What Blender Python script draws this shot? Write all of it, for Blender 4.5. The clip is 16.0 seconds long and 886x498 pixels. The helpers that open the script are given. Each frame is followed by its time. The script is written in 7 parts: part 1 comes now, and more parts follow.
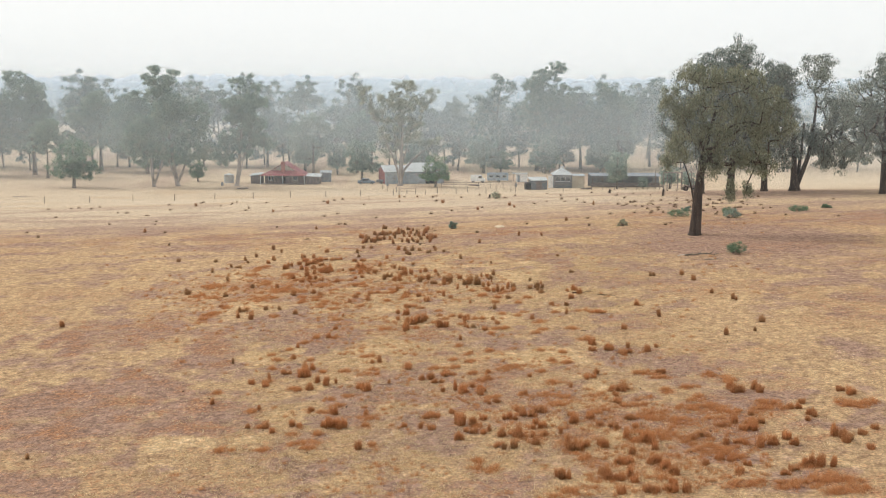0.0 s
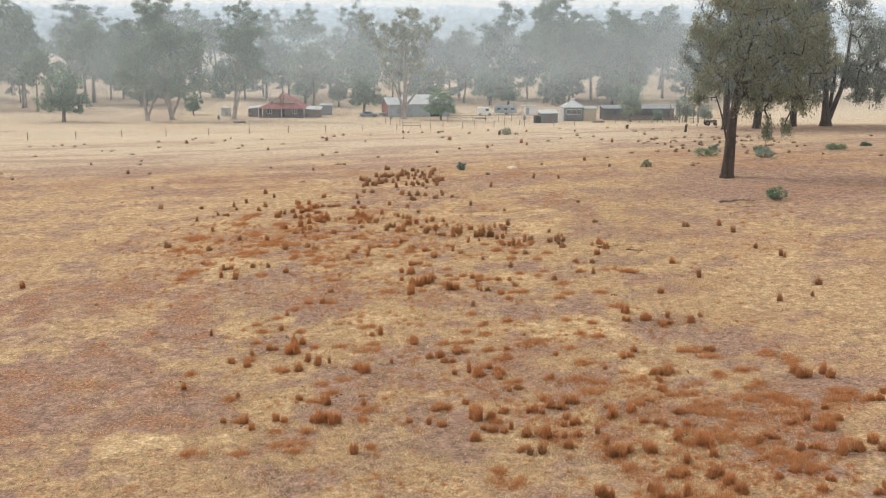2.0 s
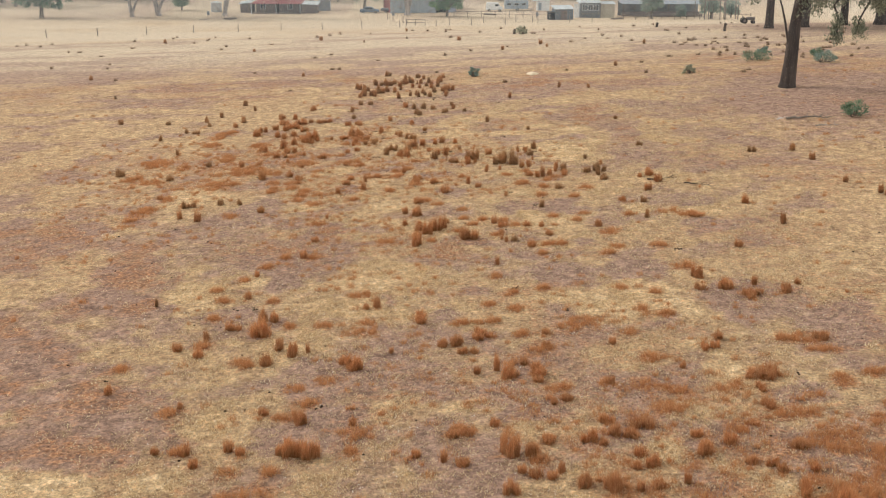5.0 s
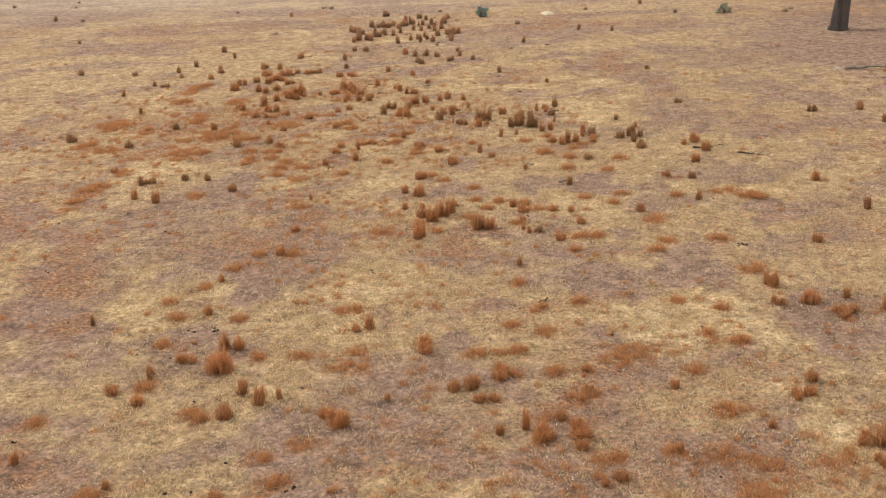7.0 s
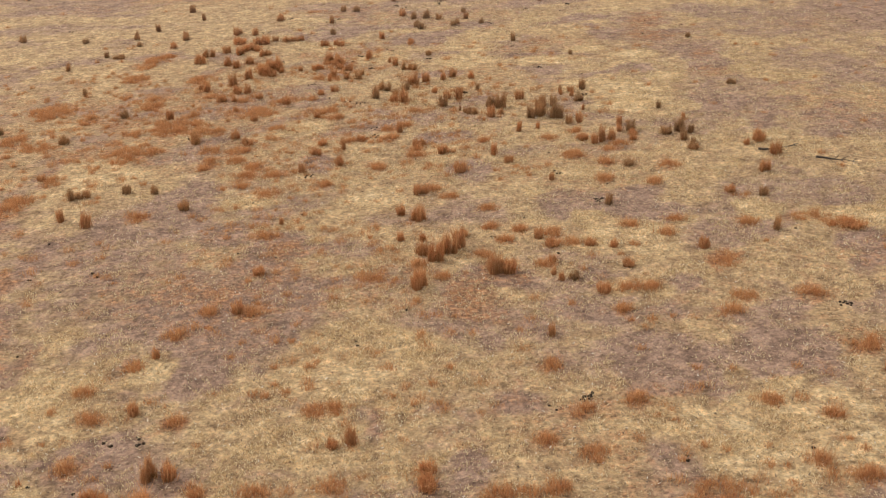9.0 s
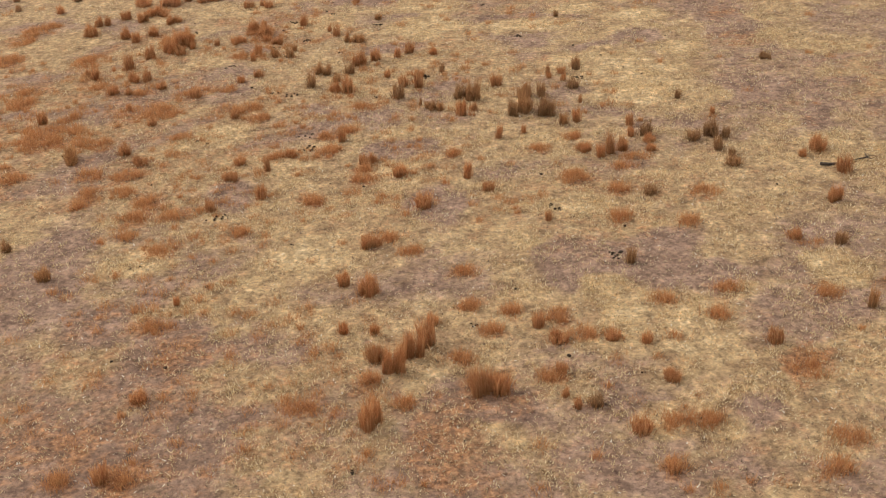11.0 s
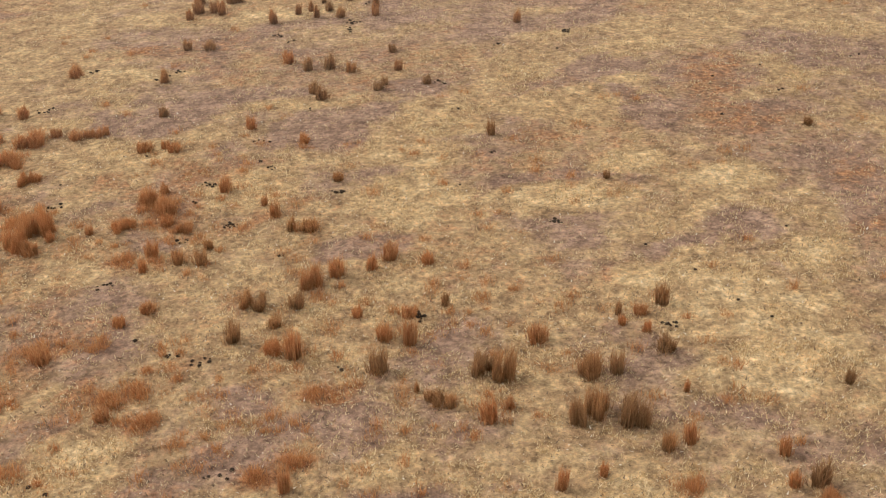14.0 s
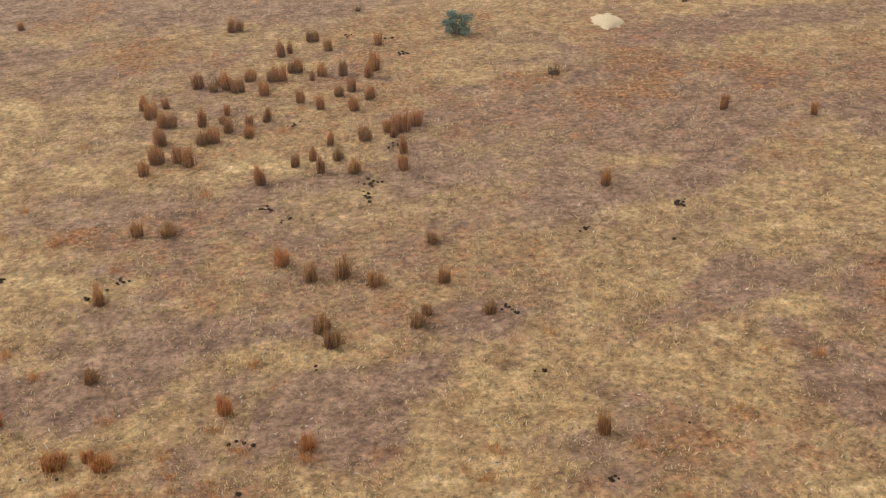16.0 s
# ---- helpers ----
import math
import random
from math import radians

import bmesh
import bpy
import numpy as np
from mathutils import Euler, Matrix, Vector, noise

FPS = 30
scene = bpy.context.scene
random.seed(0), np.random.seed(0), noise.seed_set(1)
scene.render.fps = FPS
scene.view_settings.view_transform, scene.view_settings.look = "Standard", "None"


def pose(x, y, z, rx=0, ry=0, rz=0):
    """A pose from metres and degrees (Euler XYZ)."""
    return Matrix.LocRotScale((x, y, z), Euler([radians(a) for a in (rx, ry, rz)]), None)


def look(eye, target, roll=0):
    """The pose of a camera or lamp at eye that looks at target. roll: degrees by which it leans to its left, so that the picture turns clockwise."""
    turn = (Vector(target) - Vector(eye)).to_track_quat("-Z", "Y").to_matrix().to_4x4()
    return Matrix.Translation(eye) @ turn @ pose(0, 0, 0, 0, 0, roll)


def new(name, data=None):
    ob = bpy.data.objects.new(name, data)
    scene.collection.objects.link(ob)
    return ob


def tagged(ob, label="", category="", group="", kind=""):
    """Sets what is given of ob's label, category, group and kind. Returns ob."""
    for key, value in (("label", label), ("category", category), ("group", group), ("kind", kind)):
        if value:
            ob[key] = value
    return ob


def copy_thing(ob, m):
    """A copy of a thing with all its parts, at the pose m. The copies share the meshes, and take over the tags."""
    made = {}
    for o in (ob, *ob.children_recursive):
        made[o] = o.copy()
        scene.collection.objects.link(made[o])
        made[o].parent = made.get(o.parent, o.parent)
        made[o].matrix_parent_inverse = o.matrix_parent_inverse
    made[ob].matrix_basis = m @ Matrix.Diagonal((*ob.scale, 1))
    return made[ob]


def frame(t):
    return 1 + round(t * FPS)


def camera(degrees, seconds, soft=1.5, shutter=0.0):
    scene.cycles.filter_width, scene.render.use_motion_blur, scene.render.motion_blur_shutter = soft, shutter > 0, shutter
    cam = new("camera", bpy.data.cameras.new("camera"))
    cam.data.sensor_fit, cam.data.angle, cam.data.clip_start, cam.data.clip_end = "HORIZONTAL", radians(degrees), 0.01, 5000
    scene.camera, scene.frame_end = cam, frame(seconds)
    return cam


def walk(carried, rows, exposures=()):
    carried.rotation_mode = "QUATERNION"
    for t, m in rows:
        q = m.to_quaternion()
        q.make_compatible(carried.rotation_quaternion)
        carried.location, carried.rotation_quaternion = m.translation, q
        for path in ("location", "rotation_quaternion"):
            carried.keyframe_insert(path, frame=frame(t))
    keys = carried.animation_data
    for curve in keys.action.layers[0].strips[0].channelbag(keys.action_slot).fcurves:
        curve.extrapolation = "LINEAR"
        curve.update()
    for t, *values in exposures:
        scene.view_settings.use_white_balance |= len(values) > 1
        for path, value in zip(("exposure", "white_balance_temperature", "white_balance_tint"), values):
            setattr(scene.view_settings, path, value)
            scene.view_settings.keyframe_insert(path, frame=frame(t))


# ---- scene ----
cam = camera(41.14, 16.0, soft=1.15)
PATH = [
    (0, look((0.000, -0.000, 17.999), (0.298, 9.900, 16.616), 0.29)),
    (0.5, look((-0.032, 2.610, 17.974), (0.258, 12.489, 16.447), 0.22)),
    (1, look((-0.039, 5.210, 17.940), (0.243, 15.065, 16.268), 0.21)),
    (1.5, look((-0.043, 7.821, 17.899), (0.228, 17.651, 16.081), 0.19)),
    (2, look((-0.043, 10.415, 17.857), (0.219, 20.217, 15.893), 0.19)),
    (2.5, look((-0.101, 12.959, 17.737), (0.156, 22.731, 15.630), 0.21)),
    (3, look((-0.119, 15.567, 17.559), (0.130, 25.306, 15.306), 0.23)),
    (3.5, look((-0.111, 18.188, 17.409), (0.131, 27.893, 15.010), 0.20)),
    (4, look((-0.108, 20.754, 17.227), (0.127, 30.423, 14.687), 0.18)),
    (4.5, look((-0.128, 23.432, 16.996), (0.101, 33.064, 14.317), 0.20)),
    (4.7, look((-0.140, 24.494, 16.883), (0.089, 34.111, 14.153), 0.22)),
    (6.8, look((-0.212, 35.635, 16.094), (0.009, 45.073, 12.795), 0.16)),
    (7, look((-0.195, 36.687, 16.099), (0.021, 46.104, 12.740), 0.09)),
    (7.5, look((-0.182, 39.366, 16.048), (0.030, 48.734, 12.556), 0.05)),
    (8, look((-0.148, 42.136, 15.959), (0.057, 51.455, 12.338), -0.00)),
    (8.5, look((-0.157, 44.992, 15.902), (0.049, 54.256, 12.143), -0.01)),
    (8.7, look((-0.154, 46.183, 15.885), (0.053, 55.427, 12.075), -0.00)),
    (10.8, look((0.185, 58.927, 15.440), (0.574, 67.846, 10.934), -0.88)),
    (11, look((0.232, 60.195, 15.360), (0.756, 69.060, 10.762), -0.62)),
    (11.5, look((0.445, 63.352, 15.206), (1.347, 72.097, 10.440), 0.06)),
    (12, look((0.380, 66.280, 15.176), (1.294, 75.029, 10.419), 0.13)),
    (12.5, look((0.264, 69.179, 15.126), (1.202, 77.934, 10.384), 0.19)),
    (13, look((0.216, 72.138, 15.144), (1.161, 80.887, 10.395), 0.19)),
    (13.5, look((0.193, 75.113, 15.149), (1.138, 83.859, 10.393), 0.15)),
    (14, look((0.193, 78.222, 15.165), (1.134, 86.961, 10.397), 0.00)),
    (14.5, look((0.259, 81.537, 15.213), (1.177, 90.260, 10.411), -0.30)),
    (15, look((0.246, 84.963, 15.279), (1.169, 93.667, 10.444), -0.31)),
    (15.5, look((0.263, 88.747, 15.301), (1.185, 97.435, 10.435), -0.39)),
    (16, look((0.175, 92.759, 15.175), (1.137, 101.454, 10.332), -0.54)),
]
walk(cam, PATH, [(0, 0.21, 5740, 10), (3, 0.22, 5700, 10), (4.7, 0.20, 5740, 10), (8, 0.18, 5880, 10), (11, 0.13, 5940, 10), (14, 0.13, 6020, 10), (16, -0.09, 6150, 10)])

# ---- light: a smoky, overcast day ----
world = bpy.data.worlds.new("world")
scene.world = world
world.use_nodes = True
wn, wl = world.node_tree.nodes, world.node_tree.links
sky = wn.new("ShaderNodeTexSky")
sky.sky_type, sky.sun_disc = "NISHITA", False
sky.sun_elevation, sky.sun_rotation = radians(38), radians(-60)
sky.air_density, sky.dust_density = 1.0, 6.0
dim = wn.new("ShaderNodeMix")
dim.data_type = "RGBA"
dim.inputs[0].default_value = 0.88
scale = wn.new("ShaderNodeVectorMath")
scale.operation = "SCALE"
scale.inputs[3].default_value = 0.1
wl.new(sky.outputs[0], scale.inputs[0])
wl.new(scale.outputs[0], dim.inputs[6])
dim.inputs[7].default_value = (1.01, 0.945, 0.82, 1)
wl.new(dim.outputs[2], wn["Background"].inputs[0])
wn["Background"].inputs[1].default_value = 1.0
sun = new("sun", bpy.data.lights.new("sun", "SUN"))
sun.data.energy, sun.data.angle, sun.data.color = 1.6, radians(14), (1.0, 0.9, 0.76)
sun.matrix_world = look((-60, 35, 55), (0, 0, 0))

# ---- materials ----
def material(name, rough=0.85, metal=0.0):
    m = bpy.data.materials.new(name)
    m.use_nodes = True
    b = m.node_tree.nodes["Principled BSDF"]
    b.inputs["Roughness"].default_value, b.inputs["Metallic"].default_value = rough, metal
    b.inputs["Specular IOR Level"].default_value = 0.25
    return m, m.node_tree.nodes, m.node_tree.links, b


def noise_node(n, l, size, detail=4, stretch=None, object_space=False):
    """A noise whose features are about size metres across."""
    tc = n.new("ShaderNodeTexCoord") if object_space else n.new("ShaderNodeNewGeometry")
    out = tc.outputs["Object"] if object_space else tc.outputs["Position"]
    if stretch:
        mp = n.new("ShaderNodeMapping")
        mp.inputs["Scale"].default_value = stretch
        l.new(out, mp.inputs[0])
        out = mp.outputs[0]
    t = n.new("ShaderNodeTexNoise")
    t.inputs["Scale"].default_value, t.inputs["Detail"].default_value = 1.0 / size, detail
    l.new(out, t.inputs["Vector"])
    return t.outputs[0]


def ramp(n, l, value, stops):
    r = n.new("ShaderNodeValToRGB")
    while len(r.color_ramp.elements) < len(stops):
        r.color_ramp.elements.new(0.5)
    for e, (at, c) in zip(r.color_ramp.elements, stops):
        e.position, e.color = at, (*c, 1)
    l.new(value, r.inputs[0])
    return r.outputs[0]


def mix(n, l, fac, a, b, mode="MIX"):
    m = n.new("ShaderNodeMix")
    m.data_type, m.blend_type = "RGBA", mode
    for v, k in ((fac, 0), (a, 6), (b, 7)):
        if isinstance(v, (int, float)):
            m.inputs[k].default_value = v
        elif isinstance(v, tuple):
            m.inputs[k].default_value = (*v, 1)
        else:
            l.new(v, m.inputs[k])
    return m.outputs[2]


def bump(n, l, b, height, strength, distance):
    k = n.new("ShaderNodeBump")
    k.inputs["Strength"].default_value, k.inputs["Distance"].default_value = strength, distance
    l.new(height, k.inputs["Height"])
    l.new(k.outputs[0], b.inputs["Normal"])


def worn(name, colour, rough=0.8, metal=0.0, size=0.6, amount=0.35, dirt=(0.12, 0.10, 0.08), bumpy=0.2):
    """Paint, boards or sheet metal with stains and grain."""
    m, n, l, b = material(name, rough, metal)
    a = noise_node(n, l, size, 6, object_space=True)
    g = noise_node(n, l, size * 0.08, 3, object_space=True)
    f = ramp(n, l, a, [(0.42, (0, 0, 0)), (0.75, (amount,) * 3)])
    c = mix(n, l, f, tuple(colour), tuple(dirt))
    c = mix(n, l, 0.25, c, ramp(n, l, g, [(0.3, (0.5,) * 3), (0.7, (1.3,) * 3)]), "MULTIPLY")
    l.new(c, b.inputs["Base Color"])
    bump(n, l, b, g, bumpy, 0.02)
    return m


def corrugated(name, colour, rough=0.5, metal=0.3, pitch=0.15):
    m, n, l, b = material(name, rough, metal)
    tc = n.new("ShaderNodeTexCoord")
    w = n.new("ShaderNodeTexWave")
    w.inputs["Scale"].default_value, w.inputs["Distortion"].default_value = 0.31 / pitch, 0
    l.new(tc.outputs["Object"], w.inputs["Vector"])
    a = noise_node(n, l, 0.9, 6, object_space=True)
    rust = ramp(n, l, a, [(0.5, (0, 0, 0)), (0.78, (0.55,) * 3)])
    c = mix(n, l, rust, tuple(colour), (0.22, 0.12, 0.07))
    c = mix(n, l, 0.3, c, ramp(n, l, w.outputs[0], [(0.0, (0.7,) * 3), (1, (1.1,) * 3)]), "MULTIPLY")
    l.new(c, b.inputs["Base Color"])
    bump(n, l, b, w.outputs[0], 0.6, 0.03)
    return m


def leafy(name, dark, light, shine=0.55):
    """Leaves: each leaf its own tint, some light passing through."""
    m, n, l, b = material(name, shine)
    g = n.new("ShaderNodeNewGeometry")
    o = n.new("ShaderNodeObjectInfo")
    c = ramp(n, l, g.outputs["Random Per Island"], [(0.0, dark), (0.75, light), (1.0, tuple(1.25 * v for v in light))])
    patch = noise_node(n, l, 2.5, 3)
    c = mix(n, l, 0.6, c, ramp(n, l, patch, [(0.3, (0.7, 0.72, 0.7)), (0.7, (1.2, 1.15, 1.05))]), "MULTIPLY")
    c = mix(n, l, 0.35, c, ramp(n, l, o.outputs["Random"], [(0, (0.8, 0.85, 0.9)), (1, (1.2, 1.12, 1.0))]), "MULTIPLY")
    l.new(c, b.inputs["Base Color"])
    t = n.new("ShaderNodeBsdfTranslucent")
    l.new(c, t.inputs[0])
    mx = n.new("ShaderNodeMixShader")
    mx.inputs[0].default_value = 0.5
    l.new(b.outputs[0], mx.inputs[1])
    l.new(t.outputs[0], mx.inputs[2])
    l.new(mx.outputs[0], n["Material Output"].inputs[0])
    return m


def grassy(name, stops, low=None, vary=0.6):
    """Dry stems: tint by stem and by tuft; with low, darker towards the root."""
    m, n, l, b = material(name, 0.8)
    g = n.new("ShaderNodeNewGeometry")
    o = n.new("ShaderNodeObjectInfo")
    c = ramp(n, l, g.outputs["Random Per Island"], stops)
    c = mix(n, l, vary, c, ramp(n, l, o.outputs["Random"], [(0, (0.66, 0.68, 0.70)), (0.5, (1, 1, 1)), (1, (1.25, 1.12, 0.95))]), "MULTIPLY")
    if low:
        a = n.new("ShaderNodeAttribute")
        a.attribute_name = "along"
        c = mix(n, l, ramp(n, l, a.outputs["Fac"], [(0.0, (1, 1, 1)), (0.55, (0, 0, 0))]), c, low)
    l.new(c, b.inputs["Base Color"])
    t = n.new("ShaderNodeBsdfTranslucent")
    l.new(c, t.inputs[0])
    mx = n.new("ShaderNodeMixShader")
    mx.inputs[0].default_value = 0.4
    l.new(b.outputs[0], mx.inputs[1])
    l.new(t.outputs[0], mx.inputs[2])
    l.new(mx.outputs[0], n["Material Output"].inputs[0])
    return m


def barky(name, dark, light):
    m, n, l, b = material(name, 0.9)
    a = noise_node(n, l, 0.5, 6, (1, 1, 0.25), True)
    g = noise_node(n, l, 0.06, 3, (1, 1, 0.2), True)
    c = ramp(n, l, a, [(0.3, dark), (0.7, light)])
    l.new(mix(n, l, 0.5, c, ramp(n, l, g, [(0.3, (0.55,) * 3), (0.7, (1.25,) * 3)]), "MULTIPLY"), b.inputs["Base Color"])
    bump(n, l, b, g, 0.5, 0.05)
    return m


def fractal(n, l, size, detail, rough, offset):
    """Ragged noise from size metres down to fine grain."""
    g, mp, t = n.new("ShaderNodeNewGeometry"), n.new("ShaderNodeMapping"), n.new("ShaderNodeTexNoise")
    mp.inputs["Location"].default_value = offset
    l.new(g.outputs["Position"], mp.inputs[0])
    l.new(mp.outputs[0], t.inputs["Vector"])
    t.inputs["Scale"].default_value, t.inputs["Detail"].default_value, t.inputs["Roughness"].default_value = 1.0 / size, detail, rough
    return t.outputs[0]


def plus(n, l, a, b, k):
    """a + k * b"""
    m = n.new("ShaderNodeMath")
    m.operation = "MULTIPLY_ADD"
    l.new(b, m.inputs[0])
    m.inputs[1].default_value = k
    l.new(a, m.inputs[2])
    return m.outputs[0]


def step(n, l, v, lo, hi):
    m = n.new("ShaderNodeMapRange")
    m.interpolation_type = "SMOOTHSTEP"
    l.new(v, m.inputs[0])
    m.inputs[1].default_value, m.inputs[2].default_value = lo, hi
    return m.outputs[0]


def ground_material():
    """Grazed dry paddock: straw, bare grey-violet soil, rusty low growth."""
    m, n, l, b = material("dry_paddock", 0.95)
    b.inputs["Specular IOR Level"].default_value = 0.05
    at = n.new("ShaderNodeAttribute")
    at.attribute_name = "growth"
    sep = n.new("ShaderNodeSeparateColor")
    l.new(at.outputs["Color"], sep.inputs[0])
    rusty, bare, pale = sep.outputs[0], sep.outputs[1], sep.outputs[2]
    cover = fractal(n, l, 1.7, 9, 0.72, (3, 8, 0))
    tint = fractal(n, l, 0.6, 8, 0.78, (31, 5, 2))
    grain = fractal(n, l, 0.14, 5, 0.72, (0, 0, 0))
    tuft = fractal(n, l, 0.4, 6, 0.7, (7, 1, 0))
    least = n.new("ShaderNodeMath")
    least.operation = "MINIMUM"
    l.new(bare, least.inputs[0])
    least.inputs[1].default_value = 0.0
    straw = ramp(n, l, plus(n, l, tint, least.outputs[0], -0.16), [(0.32, (0.25, 0.155, 0.09)), (0.46, (0.40, 0.265, 0.148)), (0.58, (0.54, 0.38, 0.208)), (0.72, (0.76, 0.58, 0.35))])
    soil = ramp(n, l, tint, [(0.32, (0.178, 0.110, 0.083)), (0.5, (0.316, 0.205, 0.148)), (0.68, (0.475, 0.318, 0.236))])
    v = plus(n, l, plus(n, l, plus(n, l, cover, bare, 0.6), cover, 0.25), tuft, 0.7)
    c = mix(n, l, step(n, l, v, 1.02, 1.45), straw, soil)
    rust = ramp(n, l, grain, [(0.3, (0.20, 0.097, 0.053)), (0.55, (0.35, 0.182, 0.095)), (0.75, (0.48, 0.28, 0.15))])
    rv = plus(n, l, plus(n, l, tuft, rusty, 0.42), cover, -0.25)
    c = mix(n, l, step(n, l, rv, 0.47, 0.85), c, rust)
    # pale carries straw and also the haze painted over the far paddock
    c = mix(n, l, pale, c, ramp(n, l, tint, [(0.3, (0.47, 0.385, 0.28)), (0.7, (0.64, 0.54, 0.405))]))
    c = mix(n, l, 0.8, c, ramp(n, l, grain, [(0.32, (0.46, 0.43, 0.44)), (0.5, (1.08,) * 3), (0.66, (1.62, 1.56, 1.46))]), "MULTIPLY")
    c = mix(n, l, 0.85, c, ramp(n, l, tuft, [(0.36, (0.74, 0.72, 0.71)), (0.51, (1.09, 1.09, 1.08)), (0.66, (1.32, 1.3, 1.26))]), "MULTIPLY")
    l.new(c, b.inputs["Base Color"])
    bump(n, l, b, plus(n, l, grain, tuft, 1.0), 1.0, 0.14)
    return m


def haze_sheet_material(name, alpha, colour):
    """See-through sheet standing in for smoke haze: mostly clear, the rest scatters daylight."""
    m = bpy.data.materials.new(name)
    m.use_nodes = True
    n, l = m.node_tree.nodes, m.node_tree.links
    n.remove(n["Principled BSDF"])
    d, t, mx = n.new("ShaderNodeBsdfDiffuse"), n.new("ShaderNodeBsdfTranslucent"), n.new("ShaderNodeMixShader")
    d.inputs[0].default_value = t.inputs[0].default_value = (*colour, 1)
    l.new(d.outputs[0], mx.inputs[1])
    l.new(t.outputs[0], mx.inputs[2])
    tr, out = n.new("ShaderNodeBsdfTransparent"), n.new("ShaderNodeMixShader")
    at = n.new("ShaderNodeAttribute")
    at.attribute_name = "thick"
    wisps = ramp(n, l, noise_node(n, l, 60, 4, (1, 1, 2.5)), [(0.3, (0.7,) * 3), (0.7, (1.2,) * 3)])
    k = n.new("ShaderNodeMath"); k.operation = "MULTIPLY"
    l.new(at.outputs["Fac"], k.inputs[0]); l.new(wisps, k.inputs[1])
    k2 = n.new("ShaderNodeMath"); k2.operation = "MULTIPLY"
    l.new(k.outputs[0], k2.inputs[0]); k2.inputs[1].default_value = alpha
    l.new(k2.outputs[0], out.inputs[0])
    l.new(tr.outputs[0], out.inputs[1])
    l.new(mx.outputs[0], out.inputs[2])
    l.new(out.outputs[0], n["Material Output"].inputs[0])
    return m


def haze_glow_material(name, colour, strength):
    # near-black surface; the hazy tone of the distance is all emission
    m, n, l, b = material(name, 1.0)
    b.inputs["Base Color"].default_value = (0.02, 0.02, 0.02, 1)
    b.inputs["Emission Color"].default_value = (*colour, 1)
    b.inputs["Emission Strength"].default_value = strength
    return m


GROUND = ground_material()
STRAW = grassy("straw_grass", [(0, (0.34, 0.21, 0.105)), (0.3, (0.63, 0.46, 0.24)), (1, (0.94, 0.79, 0.53))], vary=0)
LITTER = grassy("straw_litter", [(0, (0.15, 0.10, 0.07)), (0.3, (0.26, 0.18, 0.12)), (0.5, (0.50, 0.37, 0.22)), (0.9, (0.66, 0.52, 0.33)), (1, (0.90, 0.84, 0.72))], vary=0)
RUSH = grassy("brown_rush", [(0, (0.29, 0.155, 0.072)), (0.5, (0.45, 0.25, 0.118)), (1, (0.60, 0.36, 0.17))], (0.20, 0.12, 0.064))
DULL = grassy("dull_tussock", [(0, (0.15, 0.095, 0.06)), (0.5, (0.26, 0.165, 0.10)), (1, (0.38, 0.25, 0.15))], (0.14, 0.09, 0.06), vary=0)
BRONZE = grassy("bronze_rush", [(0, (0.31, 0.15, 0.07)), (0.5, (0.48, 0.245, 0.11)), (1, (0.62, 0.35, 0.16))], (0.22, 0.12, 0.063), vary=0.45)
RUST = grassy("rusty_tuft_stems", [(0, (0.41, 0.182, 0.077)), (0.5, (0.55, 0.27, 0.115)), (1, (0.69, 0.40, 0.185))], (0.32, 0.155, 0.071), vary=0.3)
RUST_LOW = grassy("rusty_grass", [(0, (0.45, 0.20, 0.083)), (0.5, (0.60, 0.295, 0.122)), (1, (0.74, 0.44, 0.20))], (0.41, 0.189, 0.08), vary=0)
LEAF_NEAR = leafy("olive_leaves", (0.15, 0.165, 0.11), (0.28, 0.29, 0.20))
# leaf tone raised to take the place of haze
LEAF_GREY = leafy("grey_green_leaves", (0.165, 0.19, 0.16), (0.275, 0.30, 0.255))
# haze over the homestead gums is put into this paler leaf colour
LEAF_HAZED = leafy("hazed_grey_green_leaves", (0.185, 0.245, 0.205), (0.31, 0.385, 0.325))
LEAF_FAR = leafy("blue_grey_leaves", (0.155, 0.20, 0.185), (0.25, 0.305, 0.285))
LEAF_DRY = leafy("dry_buff_green_leaves", (0.23, 0.25, 0.19), (0.40, 0.41, 0.31))
LEAF_FRESH = leafy("bright_green_leaves", (0.12, 0.22, 0.12), (0.21, 0.34, 0.18))
LEAF_GREEN = leafy("fresh_green_leaves", (0.11, 0.175, 0.11), (0.19, 0.275, 0.18))
BARK_DARK = barky("dark_bark", (0.035, 0.025, 0.02), (0.10, 0.075, 0.06))
BARK_GREY = barky("grey_bark", (0.10, 0.085, 0.07), (0.26, 0.22, 0.18))
BARK_PALE = barky("pale_gum_bark", (0.22, 0.19, 0.165), (0.44, 0.385, 0.34))
DUNG = worn("dried_dung", (0.04, 0.027, 0.019), 1.0, size=0.1)
DUNG.node_tree.nodes["Principled BSDF"].inputs["Specular IOR Level"].default_value = 0.0
DEAD_WOOD = barky("weathered_dead_wood", (0.16, 0.13, 0.11), (0.42, 0.36, 0.31))

